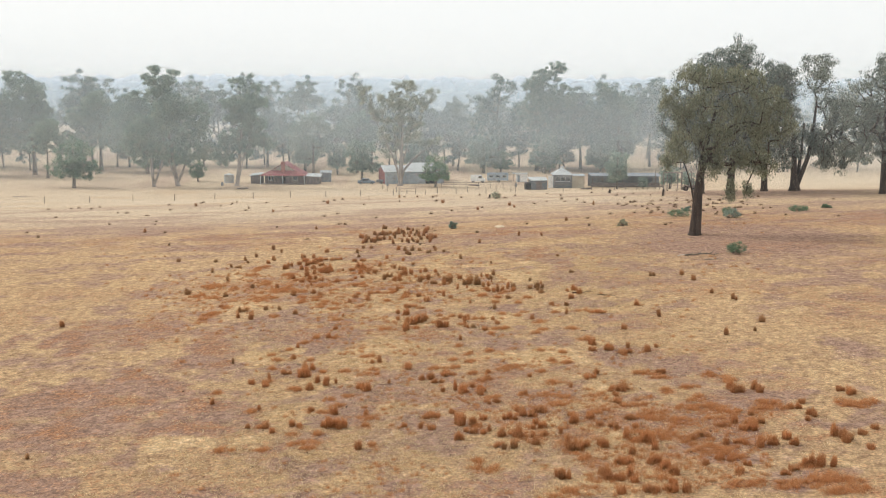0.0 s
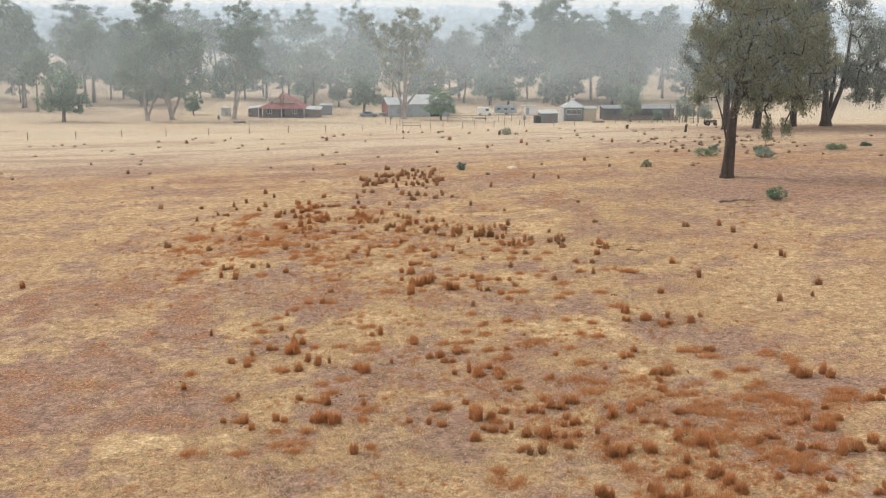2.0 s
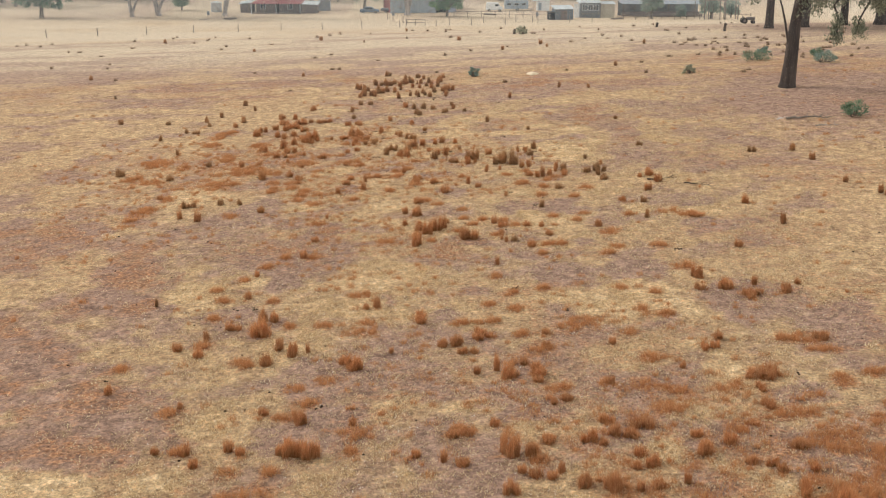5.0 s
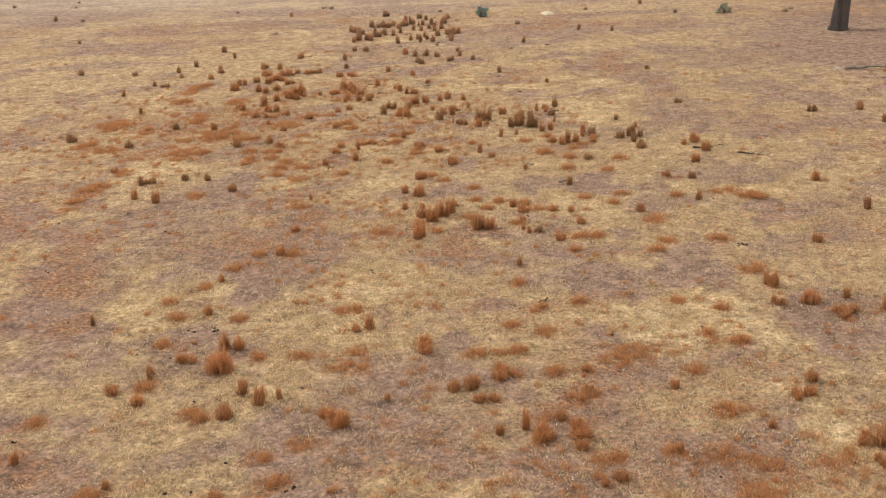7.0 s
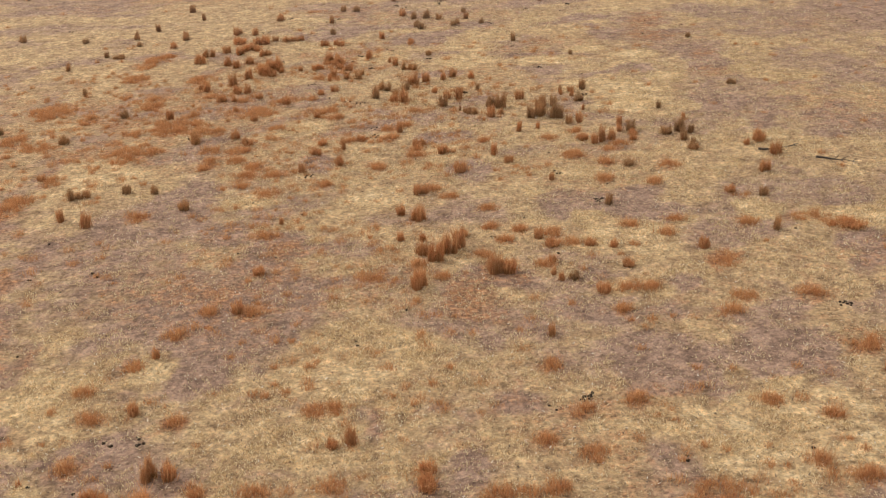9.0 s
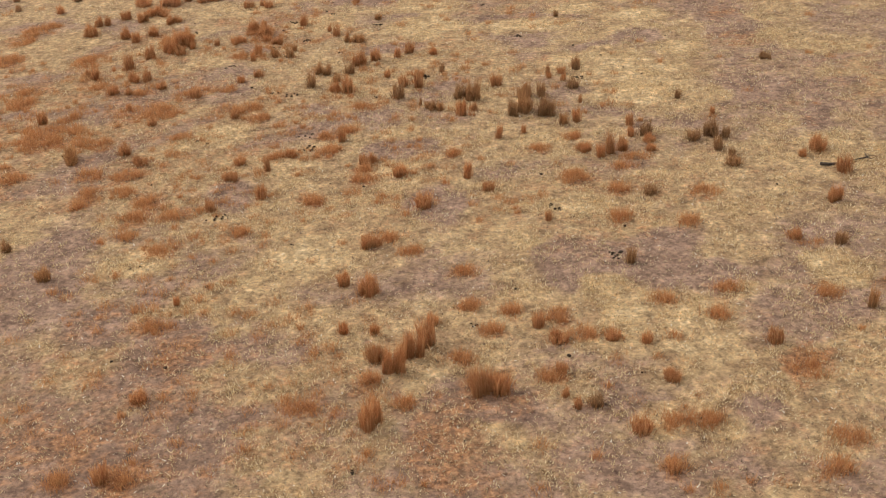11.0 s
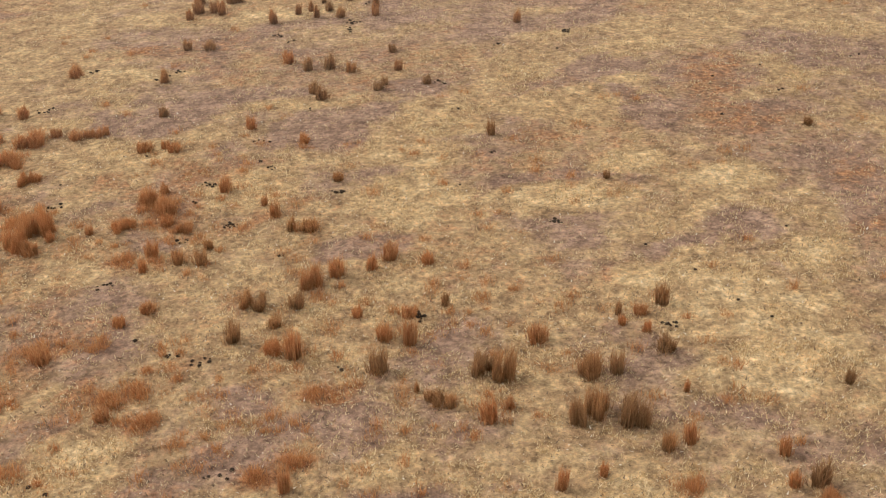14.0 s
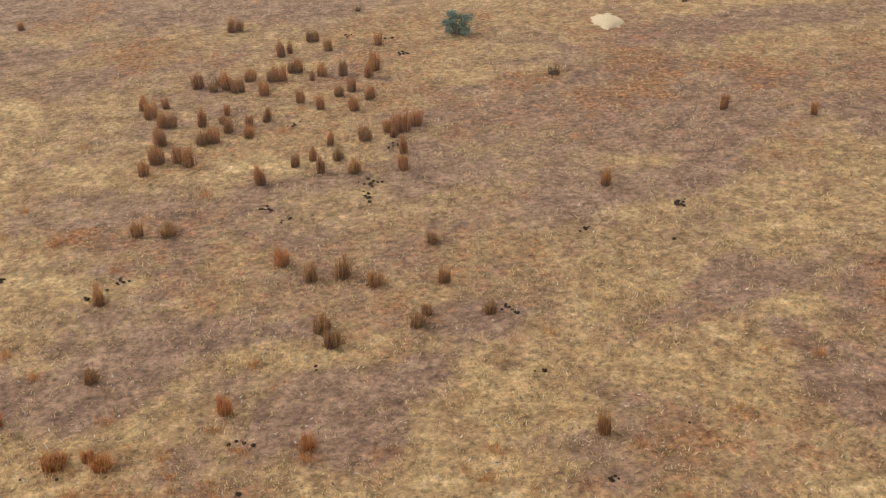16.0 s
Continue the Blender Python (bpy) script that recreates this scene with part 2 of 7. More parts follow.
# ---- helpers for shapes ----
class Geo:
    def __init__(self):
        self.v, self.f = [], []

    def add(self, vs, fs):
        k = len(self.v)
        self.v += [tuple(p) for p in vs]
        self.f += [tuple(k + i for i in q) for q in fs]
        return self

    def box(self, x0, y0, z0, x1, y1, z1):
        vs = [(x, y, z) for z in (z0, z1) for x, y in ((x0, y0), (x1, y0), (x1, y1), (x0, y1))]
        return self.add(vs, [(3, 2, 1, 0), (4, 5, 6, 7), (0, 1, 5, 4), (1, 2, 6, 5), (2, 3, 7, 6), (3, 0, 4, 7)])

    def slab(self, pts, t):
        """A flat polygon with thickness t along its normal."""
        p = [Vector(q) for q in pts]
        nrm = (p[1] - p[0]).cross(p[2] - p[0]).normalized() * t
        k = len(p)
        return self.add(p + [q + nrm for q in p], [tuple(reversed(range(k))), tuple(range(k, 2 * k))]
                        + [(i, (i + 1) % k, k + (i + 1) % k, k + i) for i in range(k)])

    def tube(self, a, b, ra, rb, sides=6, cap=True):
        a, b = Vector(a), Vector(b)
        d = (b - a).normalized()
        u = d.orthogonal().normalized()
        w = d.cross(u)
        vs = [c + r * (math.cos(s) * u + math.sin(s) * w) for c, r in ((a, ra), (b, rb)) for s in [6.2832 * i / sides for i in range(sides)]]
        fs = [(i, (i + 1) % sides, sides + (i + 1) % sides, sides + i) for i in range(sides)]
        return self.add(vs, fs + ([tuple(range(sides, 2 * sides)), tuple(reversed(range(sides)))] if cap else []))

    def lump(self, c, r, seed, squash=1.0):
        """A rough rounded lump."""
        rng = random.Random(seed)
        vs, n = [(c[0], c[1], c[2] + r * squash)], 7
        for lat in (0.9, 0.2, -0.6):
            for i in range(n):
                k = r * rng.uniform(0.75, 1.2)
                a = 6.2832 * i / n
                vs.append((c[0] + k * math.cos(lat) * math.cos(a), c[1] + k * math.cos(lat) * math.sin(a), c[2] + k * squash * math.sin(lat)))
        fs = [(0, 1 + i, 1 + (i + 1) % n) for i in range(n)]
        for row in (1, 1 + n):
            fs += [(row + i, row + n + i, row + n + (i + 1) % n, row + (i + 1) % n) for i in range(n)]
        return self.add(vs, fs)

    def mesh(self, name, mat, smooth=False):
        me = bpy.data.meshes.new(name)
        me.from_pydata(self.v, [], self.f)
        me.materials.append(mat)
        if smooth:
            me.shade_smooth()
        return me


def part(name, geo, mat, parent=None, label="", at=None, smooth=False):
    ob = new(name, geo.mesh(name, mat, smooth))
    if parent:
        ob.parent = parent
    if at is not None:
        ob.location = at
    if label:
        ob["label"] = label
    return ob


def thing(name, x, y, z, label, category, group="", turn=0.0):
    e = new(name)
    e.matrix_basis = pose(x, y, z, 0, 0, turn)
    e.empty_display_size = 0.3
    return tagged(e, label, category, group)


def fast_mesh(name, co, tris, mat, **attrs):
    """A mesh from arrays: points (n, 3), triangles (m, 3); attrs: a value per point."""
    me = bpy.data.meshes.new(name)
    me.vertices.add(len(co))
    me.vertices.foreach_set("co", co.astype(np.float32).ravel())
    me.loops.add(tris.size)
    me.loops.foreach_set("vertex_index", tris.astype(np.int32).ravel())
    k = tris.shape[1]
    me.polygons.add(len(tris))
    me.polygons.foreach_set("loop_start", np.arange(0, tris.size, k, dtype=np.int32))
    me.update(calc_edges=True)
    me.validate()
    for key, val in attrs.items():
        if val.ndim == 2:
            at = me.attributes.new(key, "FLOAT_COLOR", "POINT")
            at.data.foreach_set("color", np.concatenate([val, np.ones((len(val), 1))], 1).astype(np.float32).ravel())
        else:
            at = me.attributes.new(key, "FLOAT", "POINT")
            at.data.foreach_set("value", val.astype(np.float32))
    me.materials.append(mat)
    return me


RNG = np.random.default_rng(7)
LATTICE = RNG.random((256, 256))


def value_noise(x, y):
    xi, yi = np.floor(x).astype(int), np.floor(y).astype(int)
    u, v = x - xi, y - yi
    u, v = u * u * (3 - 2 * u), v * v * (3 - 2 * v)
    g = lambda a, b: LATTICE[a % 256, b % 256]
    return (g(xi, yi) * (1 - u) + g(xi + 1, yi) * u) * (1 - v) + (g(xi, yi + 1) * (1 - u) + g(xi + 1, yi + 1) * u) * v


def fbm(x, y, size, octaves=4):
    x, y = np.asarray(x, float) / size + 100.3, np.asarray(y, float) / size + 57.7
    s, a, t = 0, 1.0, 0
    for _ in range(octaves):
        s, t = s + a * value_noise(x, y), t + a
        x, y, a = x * 2.03 + 11.1, y * 2.03 + 5.7, a * 0.5
    return s / t


def height(x, y):
    """The lie of the land: a paddock that climbs to a low crest and falls away to the homestead flat."""
    x, y = np.asarray(x, float), np.asarray(y, float)
    xs, ys = 2 * np.tanh(x / 60), np.maximum((y - 40) / 30, -2.5)
    near = np.maximum(1.4855 * xs + 1.0643 * ys + 0.0482 * xs * xs - 0.0655 * xs * ys - 0.1686 * ys * ys, -4.0)
    s = np.clip((y - 150) / 150, 0, 1)
    s = s * s * (3 - 2 * s)
    return near * (1 - s) - 6.5 * s + 0.16 * (fbm(x, y, 3.0) - 0.5)


def on(x, y):
    return float(height(x, y))

# ---- where rushes and rusty growth stand: x, y, and width and height, or half-widths ----
RUSH_SPOTS_a = [
    (6.8, 50.2), (20.9, 53.4), (7.8, 53.8), (20.7, 53.8), (4.6, 54.5), (5.1, 54.6),
    (-18.6, 56.4), (20.5, 57.4), (20.7, 74.7), (22.8, 75.4), (24.0, 77.9), (17.6, 80.8),
    (24.2, 85.0), (24.1, 85.5), (-25.4, 86.0), (23.2, 88.2), (23.1, 93.5), (22.8, 96.3),
    (-13.0, 113.8), (-15.8, 113.9), (2.7, 115.4), (-14.9, 115.6), (-12.7, 118.1), (7.3, 119.3),
    (-13.8, 120.6), (-1.5, 121.3), (2.3, 121.4), (1.0, 121.5), (0.1, 121.7), (-0.6, 122.2),
    (14.0, 122.3), (2.4, 122.4), (0.6, 122.4), (-0.1, 122.5), (-4.7, 122.6), (-3.5, 122.9),
    (-3.8, 123.2), (-4.4, 123.3), (11.7, 123.3), (0.4, 123.4), (2.2, 123.5), (1.4, 123.5),
    (2.5, 123.9), (2.1, 123.9), (2.9, 124.2),
]
RUSH_SPOTS_b = [
    (-3.2, 124.3), (-2.9, 124.4), (-4.4, 124.5), (-1.9, 124.5), (-2.5, 125.0), (-1.9, 125.3),
    (-1.4, 125.5), (-3.3, 125.6), (-2.7, 125.7), (-4.2, 125.8), (-4.5, 125.8), (1.2, 125.8),
    (0.2, 126.1), (-2.6, 126.3), (1.7, 126.5), (1.8, 126.6), (-4.9, 126.6), (-0.4, 126.8),
    (0.8, 127.0), (-4.5, 127.3), (-5.2, 127.3), (1.2, 127.3), (-1.5, 127.7), (-2.2, 128.1),
    (-2.4, 128.1), (-3.1, 128.3), (1.8, 128.3), (-2.7, 128.4), (-0.0, 128.6), (-3.6, 128.7),
    (1.0, 128.7), (-1.0, 128.8), (-1.3, 128.8), (2.0, 128.9), (0.3, 128.9), (-2.0, 129.0),
    (-0.4, 129.5), (-0.6, 129.5), (-1.0, 131.1), (2.3, 131.3), (0.6, 131.3), (-0.7, 131.3),
    (0.2, 132.4), (0.0, 132.4), (-2.8, 134.1),
]
RUSH_SPOTS_c = [
    (-2.5, 134.2), (18.3, 135.0), (-10.6, 136.4), (-30.9, 138.7), (9.0, 150.9), (24.0, 151.4),
    (13.8, 152.1), (13.5, 155.6), (-18.2, 159.6), (4.9, 164.1), (-11.8, 173.9), (-31.8, 177.6),
    (-1.4, 197.7),
]
RUSH_SPOTS = RUSH_SPOTS_a + RUSH_SPOTS_b + RUSH_SPOTS_c
BROWN_TUFTS_a = [
    (-11.04, 73.16, 0.10, 0.40), (4.54, 80.03, 0.26, 0.24), (11.37, 82.84, 0.20, 0.45), (6.41, 85.78, 0.21, 0.40), (11.77, 85.96, 0.25, 0.32), (-8.39, 87.22, 0.28, 0.35),
    (-12.75, 88.64, 0.19, 0.43), (-12.41, 88.95, 0.44, 0.24), (-9.79, 88.98, 0.24, 0.32), (-10.84, 89.13, 0.29, 0.31), (7.72, 89.50, 0.30, 0.17), (10.45, 90.87, 0.34, 0.24),
    (10.56, 91.46, 0.16, 0.25), (10.31, 92.02, 0.23, 0.42), (9.78, 92.87, 0.30, 0.33), (10.75, 92.88, 0.23, 0.31), (10.26, 93.13, 0.42, 0.52), (8.50, 93.62, 0.30, 0.41),
    (-9.21, 94.78, 0.64, 0.47), (6.14, 94.92, 0.21, 0.36), (-14.89, 95.46, 0.33, 0.36), (5.78, 95.77, 0.53, 0.71), (4.73, 95.89, 0.36, 0.55), (5.10, 96.06, 0.41, 0.83),
]
BROWN_TUFTS_b = [
    (10.11, 96.27, 0.15, 0.29), (20.35, 96.40, 0.40, 0.37), (2.34, 96.81, 0.17, 0.30), (2.01, 97.05, 0.42, 0.29), (-18.10, 97.11, 0.57, 0.46), (5.76, 97.39, 0.23, 0.47),
    (1.74, 97.44, 0.08, 0.19), (5.14, 97.47, 0.56, 0.53), (3.52, 97.63, 0.43, 0.71), (3.10, 97.84, 0.51, 0.46), (6.96, 98.01, 0.29, 0.32), (1.03, 98.25, 0.31, 0.46),
    (-13.09, 98.86, 0.29, 0.38), (6.29, 99.48, 0.11, 0.31), (14.08, 99.59, 0.40, 0.23), (7.32, 99.73, 0.25, 0.47), (-2.00, 99.84, 0.30, 0.48), (-1.11, 100.30, 0.25, 0.25),
    (2.64, 100.52, 0.14, 0.31), (-0.64, 101.00, 0.31, 0.34), (-1.40, 101.09, 0.37, 0.33), (-1.82, 101.29, 0.37, 0.36), (-15.78, 102.50, 0.18, 0.36), (-2.92, 103.43, 0.27, 0.34),
]
BROWN_TUFTS_c = [
    (-3.49, 103.57, 0.24, 0.35), (-2.80, 104.18, 0.19, 0.27), (-0.32, 104.62, 0.31, 0.28), (-0.78, 104.67, 0.19, 0.34), (7.57, 106.12, 0.17, 0.18), (0.48, 107.39, 0.23, 0.25),
    (-17.91, 107.45, 0.20, 0.39), (13.92, 108.30, 0.18, 0.24), (4.98, 109.57, 0.21, 0.42), (-15.81, 109.82, 0.54, 0.22), (-16.56, 110.03, 0.21, 0.33), (-15.31, 112.32, 0.21, 0.27),
    (-4.74, 112.91, 0.23, 0.33), (-12.91, 113.30, 0.28, 0.33), (0.12, 113.35, 0.31, 0.32), (-18.63, 113.57, 0.36, 0.26), (1.94, 113.71, 0.27, 0.25), (-15.73, 113.74, 0.21, 0.27),
    (3.52, 113.94, 0.24, 0.26), (-0.08, 113.95, 0.28, 0.37), (2.19, 114.09, 0.16, 0.27), (-22.29, 114.41, 0.30, 0.35), (1.15, 115.58, 0.24, 0.31), (-4.95, 116.08, 0.37, 0.43),
]
BROWN_TUFTS_d = [
    (-0.26, 116.08, 0.25, 0.44), (0.45, 116.13, 0.33, 0.47), (2.65, 117.27, 0.21, 0.28), (-3.70, 118.96, 0.31, 0.33), (-4.49, 119.12, 0.27, 0.33),
]
BROWN_TUFTS = BROWN_TUFTS_a + BROWN_TUFTS_b + BROWN_TUFTS_c + BROWN_TUFTS_d
RUSTY_TUFTS_a = [
    (9.25, 54.35, 0.34, 0.38), (11.68, 54.59, 0.70, 0.63), (4.39, 54.85, 0.51, 0.26), (7.74, 54.95, 0.21, 0.38), (6.25, 55.02, 0.41, 0.41), (10.69, 55.38, 0.53, 0.48),
    (-2.41, 55.57, 0.28, 0.44), (6.17, 56.02, 0.21, 0.35), (6.71, 56.16, 0.35, 0.20), (2.49, 56.19, 0.39, 0.46), (7.55, 56.28, 0.18, 0.40), (5.34, 56.29, 0.60, 0.58),
    (4.66, 56.36, 0.53, 0.43), (11.35, 56.66, 0.26, 0.19), (10.39, 56.67, 0.26, 0.27), (3.78, 56.97, 0.25, 0.26), (10.24, 57.11, 0.37, 0.13), (3.31, 57.19, 0.32, 0.25),
    (9.57, 57.26, 0.44, 0.27), (4.08, 57.29, 0.18, 0.36), (6.30, 57.31, 0.22, 0.28), (2.94, 57.40, 0.22, 0.23), (6.77, 57.51, 0.48, 0.30), (1.22, 58.02, 0.33, 0.25),
]
RUSTY_TUFTS_b = [
    (6.52, 58.08, 0.26, 0.31), (8.46, 58.14, 0.56, 0.50), (11.44, 58.25, 0.65, 0.29), (0.65, 58.36, 0.18, 0.33), (2.72, 58.56, 0.56, 0.78), (3.30, 58.58, 0.45, 0.48),
    (9.36, 58.62, 0.34, 0.35), (-6.94, 58.74, 0.27, 0.28), (-0.17, 58.76, 0.26, 0.23), (5.55, 58.88, 0.23, 0.20), (8.46, 59.12, 0.34, 0.22), (-3.40, 59.14, 0.64, 0.70),
    (3.92, 59.21, 0.34, 0.26), (-3.96, 59.24, 0.64, 0.62), (-4.39, 59.29, 0.19, 0.34), (5.18, 59.35, 0.57, 0.30), (-5.61, 59.42, 0.27, 0.20), (6.36, 59.46, 0.76, 0.35),
    (-7.36, 59.56, 0.31, 0.40), (-6.00, 59.67, 0.27, 0.37), (-8.31, 59.73, 0.20, 0.26), (6.94, 60.12, 0.70, 0.41), (1.16, 60.19, 0.77, 0.31), (5.85, 60.36, 0.47, 0.29),
]
RUSTY_TUFTS_c = [
    (2.33, 60.56, 0.27, 0.24), (11.26, 60.91, 0.48, 0.30), (-2.21, 61.08, 0.20, 0.30), (-3.88, 61.49, 0.52, 0.46), (4.38, 61.97, 0.20, 0.22), (-5.22, 62.16, 0.28, 0.21),
    (11.37, 62.25, 0.42, 0.19), (4.92, 62.27, 0.49, 0.17), (-8.13, 62.98, 0.17, 0.24), (11.76, 63.05, 0.76, 0.50), (6.53, 63.32, 0.17, 0.28), (11.31, 63.33, 0.47, 0.28),
    (4.07, 63.77, 0.29, 0.22), (3.17, 64.24, 0.63, 0.47), (9.16, 64.33, 0.17, 0.25), (-10.91, 64.49, 0.22, 0.34), (4.24, 64.54, 0.72, 0.28), (1.97, 64.71, 0.21, 0.28),
    (2.69, 64.89, 0.17, 0.66), (3.68, 65.30, 0.22, 0.29), (-2.31, 65.64, 0.65, 0.49), (10.22, 65.87, 0.40, 0.27), (10.69, 65.99, 0.31, 0.23), (-2.83, 66.09, 0.26, 0.28),
]
RUSTY_TUFTS_d = [
    (-5.62, 66.25, 0.44, 0.44), (14.74, 66.46, 0.55, 0.30), (1.69, 66.50, 0.66, 0.26), (4.61, 66.65, 0.22, 0.20), (7.08, 66.71, 0.22, 0.15), (11.00, 66.77, 0.27, 0.34),
    (-1.07, 66.95, 0.13, 0.17), (-4.74, 67.01, 0.27, 0.53), (-4.17, 67.24, 0.13, 0.36), (0.75, 67.32, 0.40, 0.36), (-8.29, 67.40, 0.27, 0.34), (1.29, 67.53, 0.54, 0.39),
    (-5.30, 67.72, 0.23, 0.50), (2.31, 67.90, 0.81, 0.30), (4.74, 68.00, 0.23, 0.21), (-9.20, 68.10, 0.32, 0.29), (-8.22, 69.08, 0.38, 0.39), (-6.39, 69.28, 0.89, 0.80),
    (-7.40, 69.96, 0.57, 0.26), (0.12, 70.08, 0.80, 0.32), (-5.83, 70.75, 0.29, 0.41), (-6.36, 70.84, 0.43, 0.49), (13.46, 71.03, 0.79, 0.35), (14.89, 71.30, 0.35, 0.42),
]
RUSTY_TUFTS_e = [
    (-2.19, 71.69, 0.25, 0.23), (-1.76, 71.80, 0.22, 0.45), (11.56, 72.16, 0.34, 0.23), (15.60, 72.18, 0.20, 0.24), (12.72, 72.23, 0.61, 0.44), (13.84, 72.27, 0.20, 0.40),
    (-7.24, 73.59, 0.20, 0.33), (11.83, 73.74, 0.46, 0.52), (-7.22, 76.38, 0.15, 0.29), (3.49, 76.54, 0.18, 0.36), (14.55, 77.54, 0.31, 0.32), (-5.38, 78.91, 0.27, 0.36),
    (5.26, 79.06, 0.32, 0.29), (-0.06, 79.87, 0.47, 0.60), (4.15, 79.99, 0.15, 0.28), (3.96, 80.42, 0.11, 0.10), (6.34, 80.67, 0.38, 0.21), (2.65, 80.80, 0.33, 0.44),
    (2.27, 80.89, 0.44, 0.68), (3.99, 81.30, 0.22, 0.20), (-5.05, 81.50, 0.30, 0.27), (8.79, 81.74, 0.26, 0.35), (0.41, 81.88, 0.39, 0.86), (6.04, 82.15, 0.19, 0.11),
]
RUSTY_TUFTS_f = [
    (0.82, 82.32, 0.41, 0.66), (0.14, 82.40, 0.46, 0.42), (5.33, 82.40, 0.28, 0.14), (4.13, 82.53, 0.35, 0.17), (13.93, 82.75, 1.08, 0.16), (1.19, 82.81, 0.33, 0.70),
    (3.76, 83.16, 0.24, 0.36), (0.01, 83.46, 0.19, 0.23), (-0.70, 83.58, 0.19, 0.32), (1.36, 83.69, 0.24, 0.22), (16.76, 84.67, 0.27, 0.44), (-0.16, 85.20, 0.51, 0.54),
    (-4.78, 85.44, 0.13, 0.09), (-0.70, 85.81, 0.23, 0.36), (-11.60, 86.07, 0.32, 0.53), (10.76, 86.38, 0.28, 0.25), (-12.61, 86.66, 0.19, 0.46), (0.03, 87.72, 0.55, 0.33),
    (12.44, 88.15, 0.36, 0.42), (4.74, 88.38, 0.14, 0.28), (1.47, 89.75, 0.35, 0.38), (13.33, 89.96, 0.31, 0.45), (-4.50, 90.49, 0.24, 0.38), (3.33, 90.49, 0.27, 0.27),
]
RUSTY_TUFTS_g = [
    (-14.54, 91.06, 0.25, 0.23), (-3.12, 91.08, 0.21, 0.39), (12.53, 91.12, 0.16, 0.25), (2.80, 91.41, 0.20, 0.46), (13.21, 91.47, 0.55, 0.46), (0.87, 91.97, 0.35, 0.35),
    (6.83, 92.16, 0.20, 0.42), (8.37, 92.35, 0.22, 0.12), (7.15, 92.38, 0.24, 0.87), (-4.04, 92.47, 0.37, 0.28), (7.63, 92.61, 0.38, 0.37), (6.46, 92.72, 0.37, 0.34),
    (-3.05, 92.97, 0.13, 0.45), (8.54, 93.02, 0.46, 0.14), (-0.04, 93.10, 0.48, 0.30), (8.04, 93.63, 0.19, 0.33), (-3.94, 93.65, 0.27, 0.19), (-2.42, 93.95, 0.27, 0.27),
    (4.01, 94.14, 0.14, 0.43), (-7.04, 94.17, 0.34, 0.26), (4.81, 94.37, 0.14, 0.29), (8.18, 94.47, 0.17, 0.38), (10.87, 94.75, 0.12, 0.17), (-0.86, 94.88, 0.16, 0.46),
]
RUSTY_TUFTS_h = [
    (6.59, 95.04, 0.19, 0.43), (-7.68, 95.04, 0.35, 0.38), (3.03, 96.24, 0.29, 0.49), (6.95, 96.54, 0.10, 0.29), (3.47, 96.59, 0.17, 0.24), (-7.17, 97.38, 0.26, 0.23),
    (-4.45, 97.57, 0.26, 0.17), (-10.99, 98.26, 0.28, 0.38), (6.74, 98.72, 0.13, 0.18), (4.41, 98.81, 0.32, 0.40), (-8.20, 98.96, 0.15, 0.26), (-0.70, 99.04, 0.32, 0.59),
    (6.28, 99.07, 0.13, 0.18), (1.74, 99.16, 0.24, 0.55), (-1.22, 99.29, 0.40, 0.36), (6.76, 99.41, 0.22, 0.19), (1.22, 99.44, 0.32, 0.38), (-6.02, 99.77, 0.33, 0.33),
    (1.81, 100.24, 0.27, 0.15), (0.69, 100.39, 0.19, 0.17), (-8.50, 100.65, 0.20, 0.22), (-9.08, 100.81, 0.32, 0.33), (-4.53, 100.88, 0.23, 0.17), (-7.38, 101.03, 0.29, 0.16),
]
RUSTY_TUFTS_i = [
    (-3.96, 101.36, 0.29, 0.16), (-8.59, 101.85, 0.41, 0.37), (-8.05, 101.87, 0.28, 0.39), (-0.35, 101.91, 0.49, 0.47), (0.30, 102.21, 0.29, 0.42), (1.10, 102.36, 0.23, 0.34),
    (2.44, 102.40, 0.26, 0.27), (-10.03, 102.43, 0.29, 0.44), (1.56, 102.73, 0.26, 0.40), (-10.36, 102.79, 0.17, 0.24), (-8.89, 103.20, 0.29, 0.62), (-4.29, 103.28, 0.15, 0.37),
    (-4.17, 104.05, 0.25, 0.39), (-8.32, 104.40, 0.38, 0.52), (-7.20, 104.69, 0.32, 0.36), (-7.72, 104.99, 0.55, 0.60), (-3.44, 105.27, 0.38, 0.31), (-6.81, 105.28, 0.19, 0.25),
    (-5.88, 105.46, 0.16, 0.25), (-5.21, 105.57, 0.42, 0.27), (-1.19, 105.59, 0.19, 0.38), (-7.39, 105.65, 0.49, 0.73), (-3.94, 105.70, 0.32, 0.22), (-7.03, 105.74, 0.43, 0.71),
]
